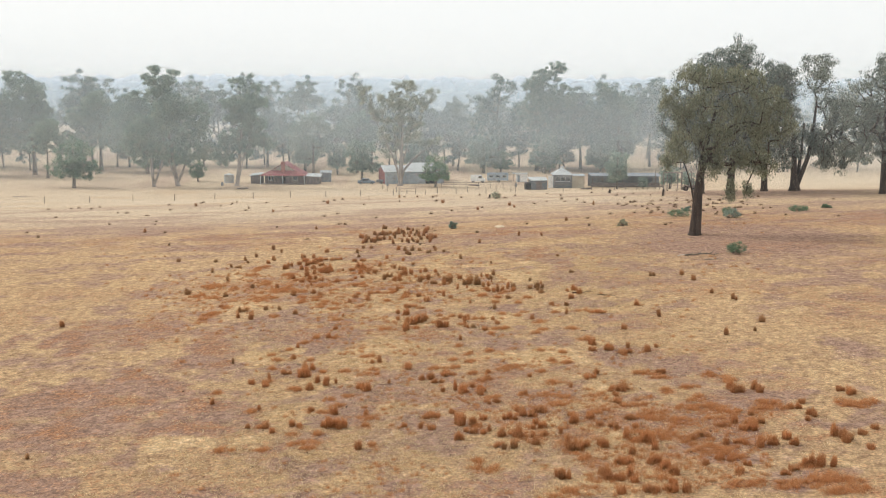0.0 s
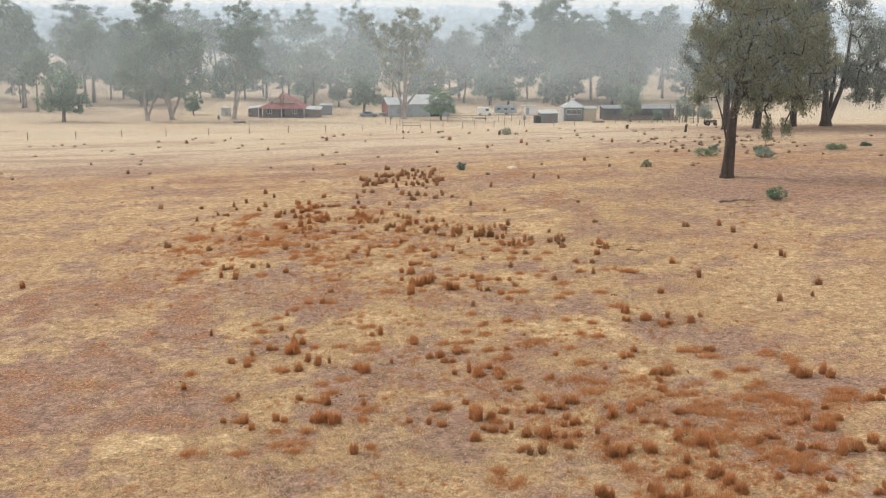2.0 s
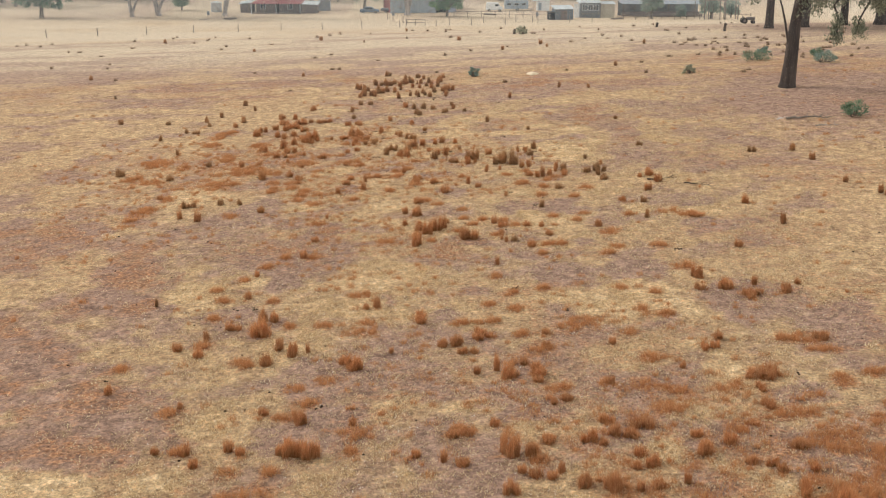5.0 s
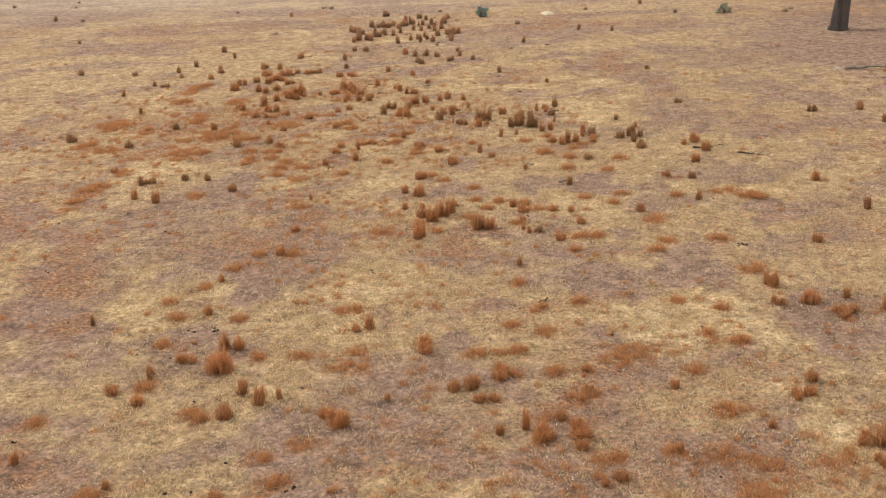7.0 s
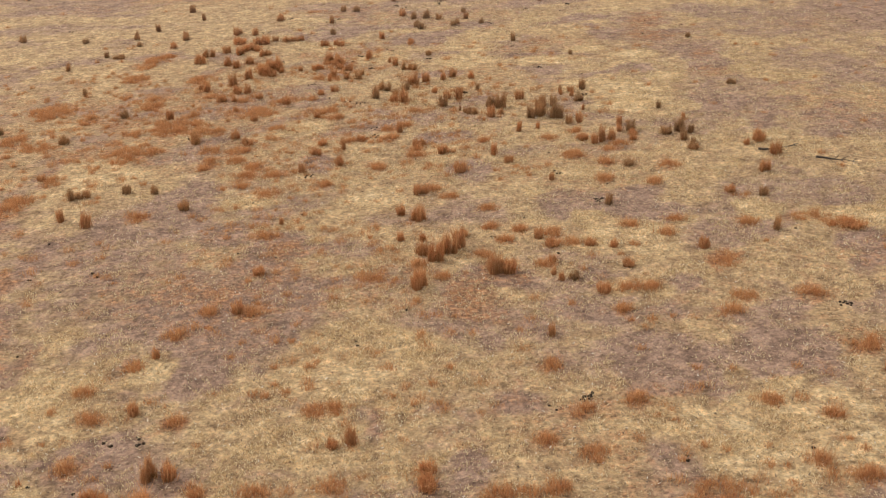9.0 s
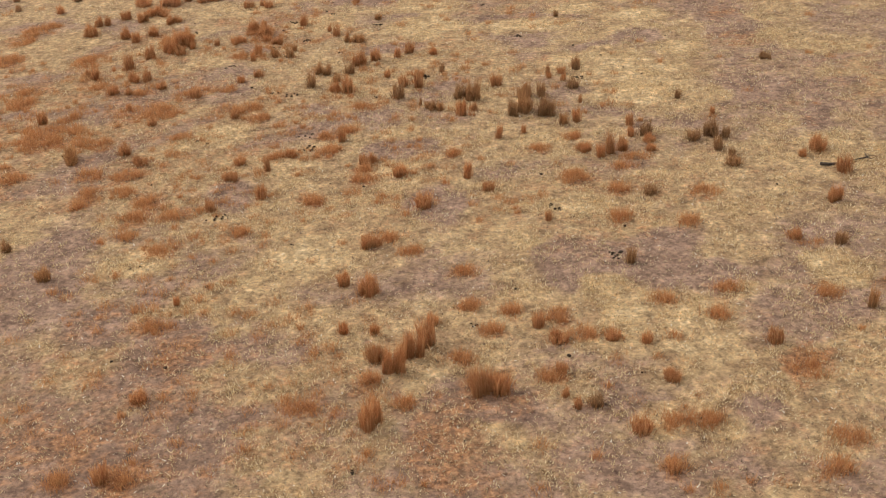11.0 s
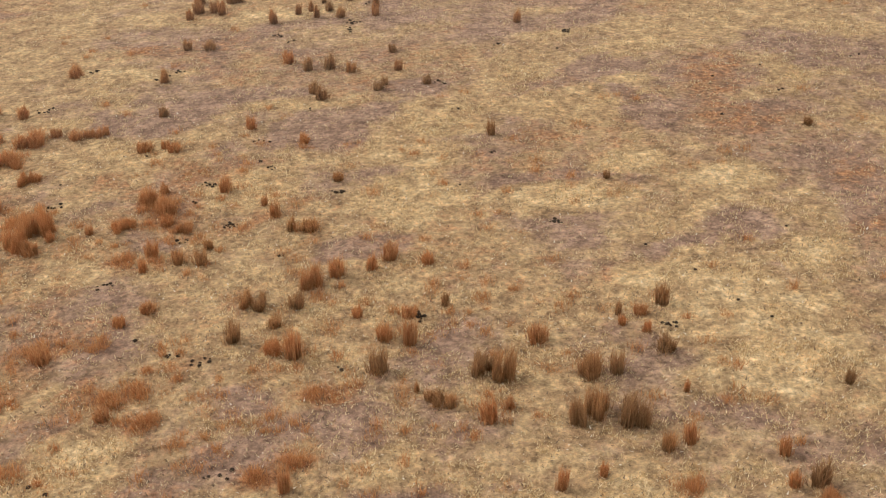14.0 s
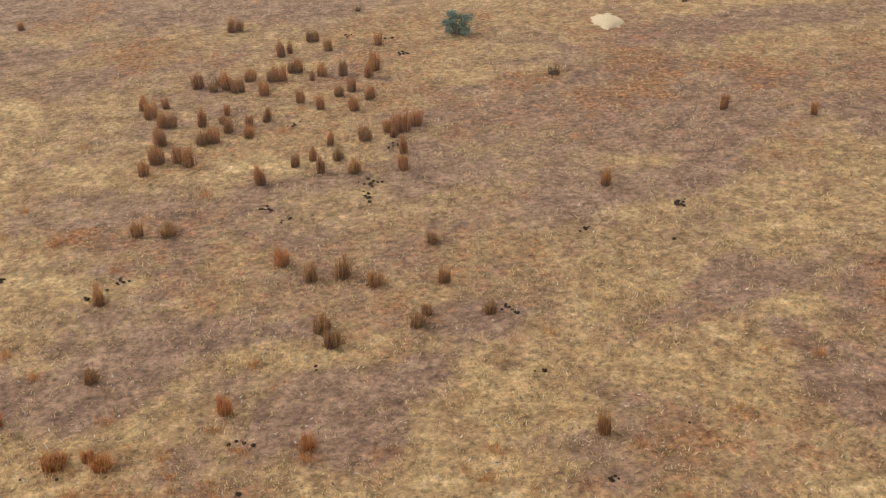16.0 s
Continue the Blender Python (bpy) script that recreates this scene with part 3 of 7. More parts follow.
RUSTY_TUFTS_j = [
    (-4.88, 105.80, 0.39, 0.21), (-1.48, 106.25, 0.13, 0.26), (-3.91, 106.30, 0.49, 0.51), (-9.22, 106.59, 0.31, 0.38), (-4.52, 106.92, 0.40, 0.54), (-9.71, 107.05, 0.41, 0.47),
    (-8.61, 107.28, 0.35, 0.38), (-2.56, 107.29, 0.23, 0.43), (-4.17, 107.46, 0.20, 0.26), (-11.17, 107.95, 0.56, 0.51), (-8.21, 108.82, 0.39, 0.31), (-7.87, 108.93, 0.32, 0.21),
    (-11.03, 109.06, 0.57, 0.42), (-9.35, 109.29, 0.44, 0.43), (-10.14, 109.90, 0.34, 0.36), (-8.60, 110.05, 0.55, 0.30), (-0.44, 110.12, 0.22, 0.27), (-4.15, 110.13, 0.29, 0.26),
    (-9.05, 110.15, 0.63, 0.37), (-5.04, 110.33, 0.33, 0.29), (-4.43, 110.38, 0.18, 0.20), (-13.26, 111.40, 0.28, 0.33), (-2.01, 111.43, 0.22, 0.36), (-7.17, 111.61, 0.34, 0.27),
]
RUSTY_TUFTS_k = [
    (-6.42, 111.64, 0.38, 0.30), (-8.45, 111.64, 0.76, 0.48), (-6.79, 111.70, 0.30, 0.23), (-9.58, 111.95, 0.77, 0.37), (-7.81, 111.96, 0.27, 0.24), (-9.12, 113.67, 0.28, 0.38),
    (-10.14, 113.93, 0.49, 0.44), (-0.91, 116.94, 0.29, 0.40), (-8.07, 116.95, 0.43, 0.43),
]
RUSTY_TUFTS_m = [
    (11.86, 48.04, 0.30, 0.48), (11.39, 48.10, 0.30, 0.32), (9.11, 48.18, 0.35, 0.37), (10.57, 48.22, 0.35, 0.25), (11.18, 48.24, 0.30, 0.32), (10.26, 48.24, 0.30, 0.38),
    (11.43, 48.89, 0.46, 0.30), (9.89, 49.37, 0.31, 0.28), (16.51, 49.40, 0.42, 0.25), (17.03, 49.83, 0.42, 0.27), (9.35, 49.83, 0.41, 0.37), (14.67, 49.89, 0.31, 0.28),
    (8.93, 50.08, 0.62, 0.45), (9.83, 50.08, 0.26, 0.50), (6.95, 50.17, 0.46, 0.47), (11.72, 50.18, 0.52, 0.41), (18.92, 50.21, 0.43, 0.50), (18.32, 50.35, 0.64, 0.58),
    (17.84, 50.40, 0.48, 0.32), (8.71, 50.46, 0.41, 0.37), (6.75, 50.50, 0.31, 0.39), (15.29, 50.74, 0.37, 0.25), (11.50, 50.91, 0.47, 0.43), (13.46, 51.04, 0.27, 0.25),
]
RUSTY_TUFTS_n = [
    (14.68, 51.32, 0.37, 0.28), (11.23, 51.51, 0.63, 0.46), (14.14, 51.55, 0.48, 0.32), (9.98, 51.70, 0.63, 0.30), (9.61, 51.72, 0.37, 0.25), (21.43, 52.24, 0.34, 0.25),
    (10.49, 52.94, 0.27, 0.36), (20.68, 53.05, 0.45, 0.59), (16.59, 53.06, 0.67, 0.55), (17.15, 53.12, 0.56, 0.45), (18.23, 53.20, 0.39, 0.42), (11.65, 53.42, 0.27, 0.42),
    (15.03, 53.56, 0.28, 0.37), (15.70, 53.65, 0.67, 0.26), (20.67, 53.77, 0.29, 0.38), (7.86, 53.97, 0.44, 0.40), (8.25, 53.97, 0.71, 0.47), (18.03, 53.98, 0.34, 0.43),
    (20.38, 54.05, 0.34, 0.61), (9.41, 54.09, 0.44, 0.51), (21.75, 54.13, 0.35, 0.26), (13.69, 54.71, 0.34, 0.25), (22.68, 54.88, 0.29, 0.27), (14.27, 54.93, 0.62, 0.25),
]
RUSTY_TUFTS_o = [
    (16.92, 55.48, 0.40, 0.49), (16.46, 55.53, 0.35, 0.31), (15.62, 56.35, 0.41, 0.25), (17.62, 56.44, 0.41, 0.31), (19.91, 56.50, 0.24, 0.25), (16.26, 56.61, 0.29, 0.45),
    (20.28, 57.22, 0.54, 0.37), (17.44, 57.77, 0.36, 0.27), (19.98, 58.52, 0.61, 0.31), (20.54, 59.25, 0.31, 0.28), (23.49, 60.28, 0.45, 0.48), (23.30, 61.16, 0.45, 0.28),
    (19.00, 61.56, 0.32, 0.42), (17.93, 61.87, 0.70, 0.51), (18.88, 62.17, 0.26, 0.50), (17.70, 62.44, 0.38, 0.62),
]
RUSTY_TUFTS = RUSTY_TUFTS_a + RUSTY_TUFTS_b + RUSTY_TUFTS_c + RUSTY_TUFTS_d + RUSTY_TUFTS_e + RUSTY_TUFTS_f + RUSTY_TUFTS_g + RUSTY_TUFTS_h + RUSTY_TUFTS_i + RUSTY_TUFTS_j + RUSTY_TUFTS_k + RUSTY_TUFTS_m + RUSTY_TUFTS_n + RUSTY_TUFTS_o
RUSTY_PATCHES_a = [
    (13.35, 54.43, 0.27, 0.33), (7.96, 54.55, 0.43, 0.27), (12.48, 55.46, 0.54, 0.68),
    (11.33, 55.62, 0.80, 0.83), (-4.86, 55.98, 0.35, 0.16), (-1.79, 56.07, 0.17, 0.19), (-7.08, 56.08, 0.45, 0.22), (-8.99, 56.37, 0.51, 0.42), (-5.12, 56.81, 0.81, 0.35),
    (13.69, 57.35, 0.57, 0.57), (3.53, 58.03, 0.31, 0.17), (-4.55, 58.20, 0.20, 0.21), (12.52, 58.24, 0.76, 0.77), (-5.88, 58.33, 0.28, 0.15), (-2.21, 59.31, 0.19, 0.15),
    (14.58, 59.33, 0.60, 0.63), (10.19, 59.54, 0.58, 0.48), (-7.66, 59.72, 0.19, 0.19), (11.95, 60.35, 0.90, 0.34), (-2.17, 60.49, 0.37, 0.34), (15.32, 60.64, 0.52, 0.32),
]
RUSTY_PATCHES_b = [
    (7.87, 61.07, 0.50, 0.41), (15.74, 61.24, 0.31, 0.28), (12.92, 61.62, 0.31, 0.27), (-4.50, 61.83, 0.30, 0.28), (10.36, 62.48, 0.46, 0.36), (8.54, 62.49, 0.41, 0.44),
    (14.18, 62.63, 0.32, 0.58), (-8.45, 62.69, 0.37, 0.34), (-3.80, 62.87, 0.37, 0.30), (15.39, 63.04, 0.65, 0.30), (7.55, 63.04, 0.62, 0.31), (4.72, 63.16, 0.35, 0.22),
    (6.29, 63.41, 0.15, 0.18), (-4.39, 63.93, 0.31, 0.36), (-3.31, 64.51, 0.34, 0.23), (8.43, 65.17, 0.52, 0.49), (14.50, 65.37, 0.56, 0.27), (17.05, 65.37, 0.57, 0.40),
    (4.40, 66.32, 0.44, 0.40), (-6.33, 66.36, 0.16, 0.20), (14.06, 66.46, 0.80, 0.39), (-11.07, 66.49, 0.27, 0.21), (13.32, 66.50, 0.27, 0.28), (-6.63, 66.70, 0.22, 0.25),
]
RUSTY_PATCHES_c = [
    (7.80, 67.74, 0.27, 0.33), (3.90, 68.06, 0.27, 0.22), (-8.33, 68.42, 0.35, 0.27), (6.21, 68.73, 0.80, 0.78), (-2.35, 69.10, 0.56, 0.28), (1.57, 69.45, 0.30, 0.25),
    (9.62, 69.46, 0.28, 0.22), (2.46, 69.46, 0.45, 0.17), (2.86, 69.54, 0.35, 0.23), (9.52, 69.60, 0.26, 0.24), (-3.80, 70.06, 0.31, 0.23), (-2.12, 70.15, 0.40, 0.23),
    (8.77, 70.15, 0.20, 0.20), (-5.18, 70.27, 0.14, 0.29), (3.88, 70.81, 0.31, 0.19), (-8.33, 71.27, 0.17, 0.24), (2.86, 71.49, 0.16, 0.15), (9.67, 71.99, 0.18, 0.16),
    (3.77, 72.69, 0.33, 0.21), (8.40, 72.70, 0.20, 0.16), (5.18, 72.94, 0.28, 0.22), (-6.16, 73.11, 0.15, 0.15), (-2.19, 73.30, 0.23, 0.24), (-2.74, 73.33, 0.25, 0.21),
]
RUSTY_PATCHES_d = [
    (-8.28, 73.47, 0.34, 0.22), (-8.80, 74.68, 0.21, 0.15), (3.33, 74.91, 0.19, 0.23), (11.57, 75.28, 0.33, 0.45), (-7.75, 75.92, 0.13, 0.18), (8.56, 77.27, 0.37, 0.24),
    (-6.87, 77.64, 0.37, 0.27), (5.63, 77.77, 0.19, 0.20), (9.15, 78.27, 0.29, 0.25), (11.11, 78.34, 0.29, 0.35), (-5.00, 78.93, 0.29, 0.24), (-6.19, 78.94, 0.17, 0.20),
    (6.63, 79.17, 0.27, 0.17), (6.03, 79.23, 0.16, 0.15), (0.64, 80.59, 0.11, 0.15), (9.25, 80.65, 0.40, 0.56), (-1.59, 80.69, 0.33, 0.15), (2.34, 81.16, 0.33, 0.36),
    (3.80, 81.17, 0.17, 0.15), (-0.21, 81.53, 0.28, 0.18), (1.95, 82.19, 0.17, 0.19), (4.67, 82.66, 0.29, 0.20), (13.43, 83.05, 0.32, 0.28), (8.02, 83.17, 0.37, 0.20),
]
RUSTY_PATCHES_e = [
    (2.75, 83.18, 0.24, 0.15), (4.27, 83.49, 0.30, 0.26), (10.63, 83.56, 0.15, 0.15), (12.71, 83.81, 0.66, 0.28), (6.85, 83.86, 0.31, 0.26), (3.19, 83.92, 0.18, 0.15),
    (8.42, 84.25, 0.22, 0.16), (2.25, 84.30, 0.25, 0.15), (-5.20, 84.41, 0.19, 0.15), (2.27, 85.90, 0.19, 0.15), (-9.97, 86.65, 0.46, 0.35), (-15.33, 86.73, 0.35, 0.36),
    (0.96, 87.24, 0.27, 0.15), (8.31, 87.67, 0.21, 0.19), (0.51, 87.99, 0.14, 0.15), (6.66, 88.23, 0.21, 0.36), (-14.90, 88.31, 0.72, 0.95), (-5.70, 88.35, 0.36, 0.29),
    (-3.53, 88.99, 0.14, 0.15), (-6.62, 89.28, 0.22, 0.18), (9.17, 89.32, 0.33, 0.30), (6.94, 89.84, 0.19, 0.19), (-5.52, 90.37, 0.38, 0.32), (-6.62, 90.47, 0.23, 0.19),
]
RUSTY_PATCHES_f = [
    (-1.63, 90.56, 0.22, 0.26), (5.89, 90.68, 0.45, 0.28), (-13.98, 90.74, 0.38, 0.48), (5.84, 90.91, 0.46, 0.20), (-6.29, 91.26, 0.39, 0.56), (7.37, 91.35, 0.27, 0.15),
    (-8.41, 91.44, 0.16, 0.21), (-0.27, 91.83, 0.21, 0.15), (7.85, 91.87, 0.38, 0.21), (-7.27, 92.08, 0.40, 0.30), (-8.36, 92.29, 0.32, 0.31), (-0.16, 92.57, 0.16, 0.15),
    (5.13, 93.06, 0.22, 0.15), (2.53, 93.13, 0.16, 0.15), (-7.25, 93.25, 0.41, 0.32), (-11.95, 93.39, 0.65, 0.89), (-8.47, 93.51, 0.50, 0.33), (-10.81, 93.76, 0.39, 0.45),
    (6.32, 93.86, 0.23, 0.16), (-2.85, 93.95, 0.34, 0.15), (-1.23, 94.16, 0.22, 0.30), (-15.93, 94.93, 0.54, 0.57), (-1.37, 95.29, 0.14, 0.15), (-0.69, 95.54, 0.24, 0.15),
]
RUSTY_PATCHES_g = [
    (-8.52, 95.77, 0.26, 0.44), (-6.02, 96.04, 0.31, 0.18), (-17.17, 96.13, 0.56, 0.59), (-12.07, 96.26, 0.27, 0.42), (-9.16, 96.27, 0.45, 0.75), (-10.65, 96.98, 0.82, 1.25),
    (-9.57, 97.20, 0.28, 0.40), (-3.57, 97.34, 0.19, 0.15), (-0.01, 97.56, 0.38, 0.15), (-4.38, 98.08, 0.26, 0.24), (-6.65, 98.16, 0.46, 0.31), (-3.91, 98.30, 0.20, 0.16),
    (-7.11, 98.51, 0.46, 0.81), (-10.06, 98.59, 0.19, 0.34), (-14.57, 98.60, 0.34, 0.63), (-16.58, 99.79, 1.03, 1.13), (-4.97, 100.22, 0.42, 0.23), (-5.91, 100.31, 0.56, 0.24),
    (-12.13, 100.60, 0.44, 1.13), (-8.15, 100.67, 0.30, 0.23), (-9.72, 101.57, 0.20, 0.19), (-4.84, 103.84, 0.23, 0.29), (-10.55, 104.48, 0.76, 0.66), (-13.96, 105.23, 0.63, 0.66),
]
RUSTY_PATCHES_h = [
    (-7.61, 106.19, 0.50, 0.50), (-4.24, 106.79, 0.50, 0.66), (-14.02, 108.21, 0.49, 1.19), (-13.28, 109.08, 0.50, 0.74), (-8.78, 110.63, 0.56, 0.42), (28.00, 138.50, 2.60, 3.00),
    (-1.80, 168.90, 5.70, 4.70), (-0.20, 185.40, 4.10, 7.70), (-9.70, 198.70, 7.00, 12.30), (64.50, 285.40, 7.00, 9.00),
]
RUSTY_PATCHES_m = [
    (17.79, 47.20, 0.63, 0.45), (18.93, 47.39, 0.77, 0.46), (16.24, 48.03, 0.51, 0.64), (18.82, 48.30, 0.65, 0.34), (17.32, 48.39, 0.90, 0.65), (14.25, 48.55, 0.64, 0.44),
    (15.13, 48.56, 0.51, 0.26), (7.10, 48.62, 0.50, 0.36), (18.23, 48.83, 0.78, 0.54), (11.08, 49.62, 0.38, 0.32), (17.78, 50.31, 0.40, 0.35), (11.55, 50.67, 0.39, 0.40),
    (15.16, 51.78, 0.35, 0.36), (3.56, 52.04, 0.79, 0.53), (14.80, 52.46, 0.54, 0.51), (8.31, 52.60, 0.40, 0.35), (13.63, 52.91, 0.55, 0.29), (3.37, 52.96, 0.40, 0.27),
    (14.27, 52.98, 0.68, 0.59), (11.33, 54.70, 0.70, 0.46), (17.21, 56.63, 0.59, 0.43), (16.33, 58.14, 0.60, 0.54), (19.11, 58.68, 0.61, 0.47), (23.35, 58.73, 0.62, 0.59),
]
RUSTY_PATCHES_n = [
    (18.28, 58.82, 0.36, 0.47), (24.05, 58.98, 0.38, 0.50), (22.70, 59.02, 0.47, 0.69), (15.74, 59.30, 0.91, 0.64), (18.89, 59.45, 0.77, 0.58), (17.98, 64.41, 0.39, 0.77),
]
RUSTY_PATCHES = RUSTY_PATCHES_a + RUSTY_PATCHES_b + RUSTY_PATCHES_c + RUSTY_PATCHES_d + RUSTY_PATCHES_e + RUSTY_PATCHES_f + RUSTY_PATCHES_g + RUSTY_PATCHES_h + RUSTY_PATCHES_m + RUSTY_PATCHES_n
# broad stains of the ground: grey-violet bare soil, red-brown soil, orange growth, thick straw
BARE_PATCHES_a = [
    (8.3, 56.1, 0.6, 0.8), (1.8, 56.8, 0.8, 1.8), (8.1, 58.4, 0.9, 1.4), (-4.9, 60.6, 0.9, 0.6), (3.7, 61.6, 1.0, 1.0), (-2.4, 61.9, 0.7, 1.5),
    (12.7, 62.0, 1.1, 1.2), (-3.9, 65.6, 0.9, 0.9), (-0.5, 65.8, 1.1, 1.2), (16.6, 67.6, 1.8, 2.3), (1.0, 70.6, 0.5, 0.8), (12.7, 71.0, 1.4, 2.1),
    (12.5, 71.7, 0.7, 1.6), (-7.5, 71.8, 1.3, 0.7), (-1.8, 72.6, 1.0, 0.9), (2.4, 73.2, 0.7, 0.6), (-10.9, 73.2, 0.9, 1.2), (9.4, 74.6, 1.3, 1.8),
    (6.5, 74.9, 1.7, 1.7), (-6.2, 78.8, 2.9, 3.6), (7.7, 79.4, 0.4, 0.4), (-3.1, 80.7, 1.2, 0.5), (14.0, 81.1, 1.4, 1.6), (7.7, 82.3, 0.9, 0.4),
]
BARE_PATCHES_b = [
    (8.2, 84.8, 1.4, 1.0), (0.8, 85.6, 0.7, 0.6), (4.9, 85.8, 1.0, 0.6), (5.6, 86.0, 1.7, 1.4), (7.6, 86.7, 0.8, 0.6), (-8.5, 87.2, 1.2, 2.2),
    (1.7, 90.1, 0.9, 1.3), (-3.8, 91.4, 0.6, 1.1), (0.9, 93.9, 1.1, 0.8), (1.0, 94.1, 1.0, 1.0), (-1.7, 96.2, 1.2, 0.9), (0.0, 96.8, 0.7, 0.5),
    (-1.8, 97.6, 0.6, 0.7), (8.5, 102.1, 1.7, 0.9), (10.2, 102.8, 1.2, 1.1), (0.8, 103.5, 1.1, 0.7), (6.3, 106.5, 2.1, 0.5), (1.9, 107.2, 1.0, 1.3),
    (9.8, 110.1, 0.9, 1.5), (-0.2, 110.8, 2.0, 1.3), (4.1, 111.1, 0.6, 0.4), (0.4, 111.9, 2.0, 0.6), (9.2, 112.2, 0.9, 0.8), (-4.8, 112.6, 1.9, 1.4),
]
BARE_PATCHES_c = [
    (17.2, 113.5, 2.1, 2.2), (3.1, 113.9, 1.0, 0.6), (9.1, 114.1, 1.3, 1.6), (-2.8, 114.2, 1.8, 0.7), (9.0, 114.8, 0.7, 0.7), (-4.9, 117.4, 1.0, 0.6),
    (5.6, 118.9, 1.1, 0.6), (1.2, 119.9, 0.9, 0.5), (4.7, 126.2, 1.0, 0.9), (1.2, 128.8, 1.4, 1.1),
]
BARE_PATCHES = BARE_PATCHES_a + BARE_PATCHES_b + BARE_PATCHES_c
RED_SOIL_a = [
    (-9.4, 60.5, 1.6, 2.5), (-12.4, 62.0, 2.6, 4.9), (-17.5, 64.9, 5.5, 7.7), (-12.6, 74.7, 2.4, 2.6), (-12.3, 76.4, 0.9, 1.9), (1.4, 79.3, 1.2, 2.3),
    (-13.7, 79.6, 1.3, 4.0), (2.9, 80.0, 1.1, 0.7), (-6.5, 80.7, 2.0, 1.7), (-12.3, 82.5, 1.9, 2.2), (-2.4, 83.1, 1.2, 0.9), (-21.0, 83.3, 5.5, 5.2),
    (-4.8, 83.5, 0.9, 1.1), (-6.5, 85.0, 0.7, 1.0), (13.8, 98.7, 2.4, 4.2), (14.0, 104.4, 1.3, 2.0), (12.4, 108.0, 3.1, 3.1), (11.8, 112.3, 2.2, 2.5),
    (-5.8, 119.6, 1.5, 0.7), (5.2, 123.5, 1.6, 1.0), (9.4, 125.9, 5.3, 3.0), (-5.9, 132.9, 2.0, 2.6), (4.3, 134.0, 2.1, 1.0),
]
RED_SOIL = RED_SOIL_a
ORANGE_STAINS_a = [
    (-6.1, 97.6, 1.0, 1.0), (-6.2, 99.6, 1.1, 1.1), (6.7, 101.4, 0.6, 0.8), (2.0, 103.1, 0.7, 0.7), (6.2, 108.9, 0.8, 0.7), (-2.8, 115.6, 1.0, 0.5),
    (1.8, 115.8, 1.5, 1.3), (-6.5, 118.9, 1.4, 1.1), (-2.7, 120.1, 1.1, 0.7), (12.3, 120.9, 1.6, 1.6), (-8.9, 137.6, 1.8, 1.6),
]
ORANGE_STAINS = ORANGE_STAINS_a + [(-8, 100, 6, 7), (13, 57, 8, 6), (-3, 107, 4, 3), (-13, 95, 5, 4)]
STRAW_PATCHES_a = [
    (10.3, 55.6, 0.5, 1.0), (-11.4, 57.5, 1.7, 1.3), (-8.0, 57.9, 1.1, 0.7), (7.4, 58.5, 0.6, 0.9), (-6.3, 61.4, 1.1, 1.0), (10.7, 64.4, 1.0, 2.2),
    (8.6, 70.8, 2.4, 2.4), (6.8, 71.9, 2.0, 0.9), (-2.5, 72.5, 1.0, 1.2), (-10.0, 74.3, 1.0, 1.3),
    (-9.7, 74.5, 1.1, 1.5), (-2.3, 75.2, 1.7, 1.3), (-7.2, 75.8, 0.5, 0.9), (-0.5, 76.6, 1.1, 0.9), (5.8, 79.4, 0.8, 0.5),
    (6.2, 82.7, 2.1, 1.3), (6.5, 83.3, 1.2, 0.6), (13.8, 83.8, 1.3, 1.1), (5.7, 84.7, 0.6, 0.5), (11.4, 84.8, 0.7, 0.8), (3.6, 87.4, 0.7, 0.6),
]
STRAW_PATCHES_b = [
    (-1.5, 87.4, 1.2, 0.7), (-6.2, 87.8, 0.8, 0.7), (5.3, 89.1, 0.9, 0.6), (-12.5, 91.0, 1.5, 1.7), (0.4, 92.4, 0.8, 0.5), (5.5, 93.9, 0.9, 0.5),
    (1.2, 95.1, 0.9, 0.6), (-5.9, 95.5, 0.6, 0.6), (-4.7, 96.1, 0.9, 0.9), (8.4, 96.7, 1.6, 1.0), (8.9, 99.3, 1.9, 2.8),
    (7.9, 100.9, 1.4, 0.8), (11.3, 101.4, 0.9, 0.7), (6.1, 105.1, 2.0, 0.8), (10.6, 105.6, 1.1, 0.9), (2.3, 106.3, 1.6, 1.5), (8.6, 107.0, 1.5, 0.7),
    (-1.6, 107.4, 1.3, 1.1), (2.4, 108.9, 1.0, 0.9), (8.0, 110.3, 0.8, 0.5), (3.9, 110.4, 1.3, 0.7), (3.4, 110.9, 0.9, 1.1), (7.4, 111.5, 1.7, 1.1),
]
STRAW_PATCHES_c = [
    (5.7, 111.7, 1.7, 0.8), (9.8, 113.0, 0.9, 0.5), (6.3, 114.4, 1.3, 1.6), (7.1, 115.2, 1.4, 1.2), (10.8, 116.1, 1.1, 0.9), (-6.2, 116.9, 1.2, 0.7),
    (2.2, 118.8, 1.1, 0.6), (0.9, 119.4, 2.2, 1.1), (6.1, 121.8, 0.7, 0.6), (-0.0, 122.3, 1.9, 0.7), (-2.0, 122.4, 0.9, 0.7), (-8.6, 127.9, 0.9, 1.0),
]
STRAW_PATCHES = STRAW_PATCHES_a + STRAW_PATCHES_b + STRAW_PATCHES_c

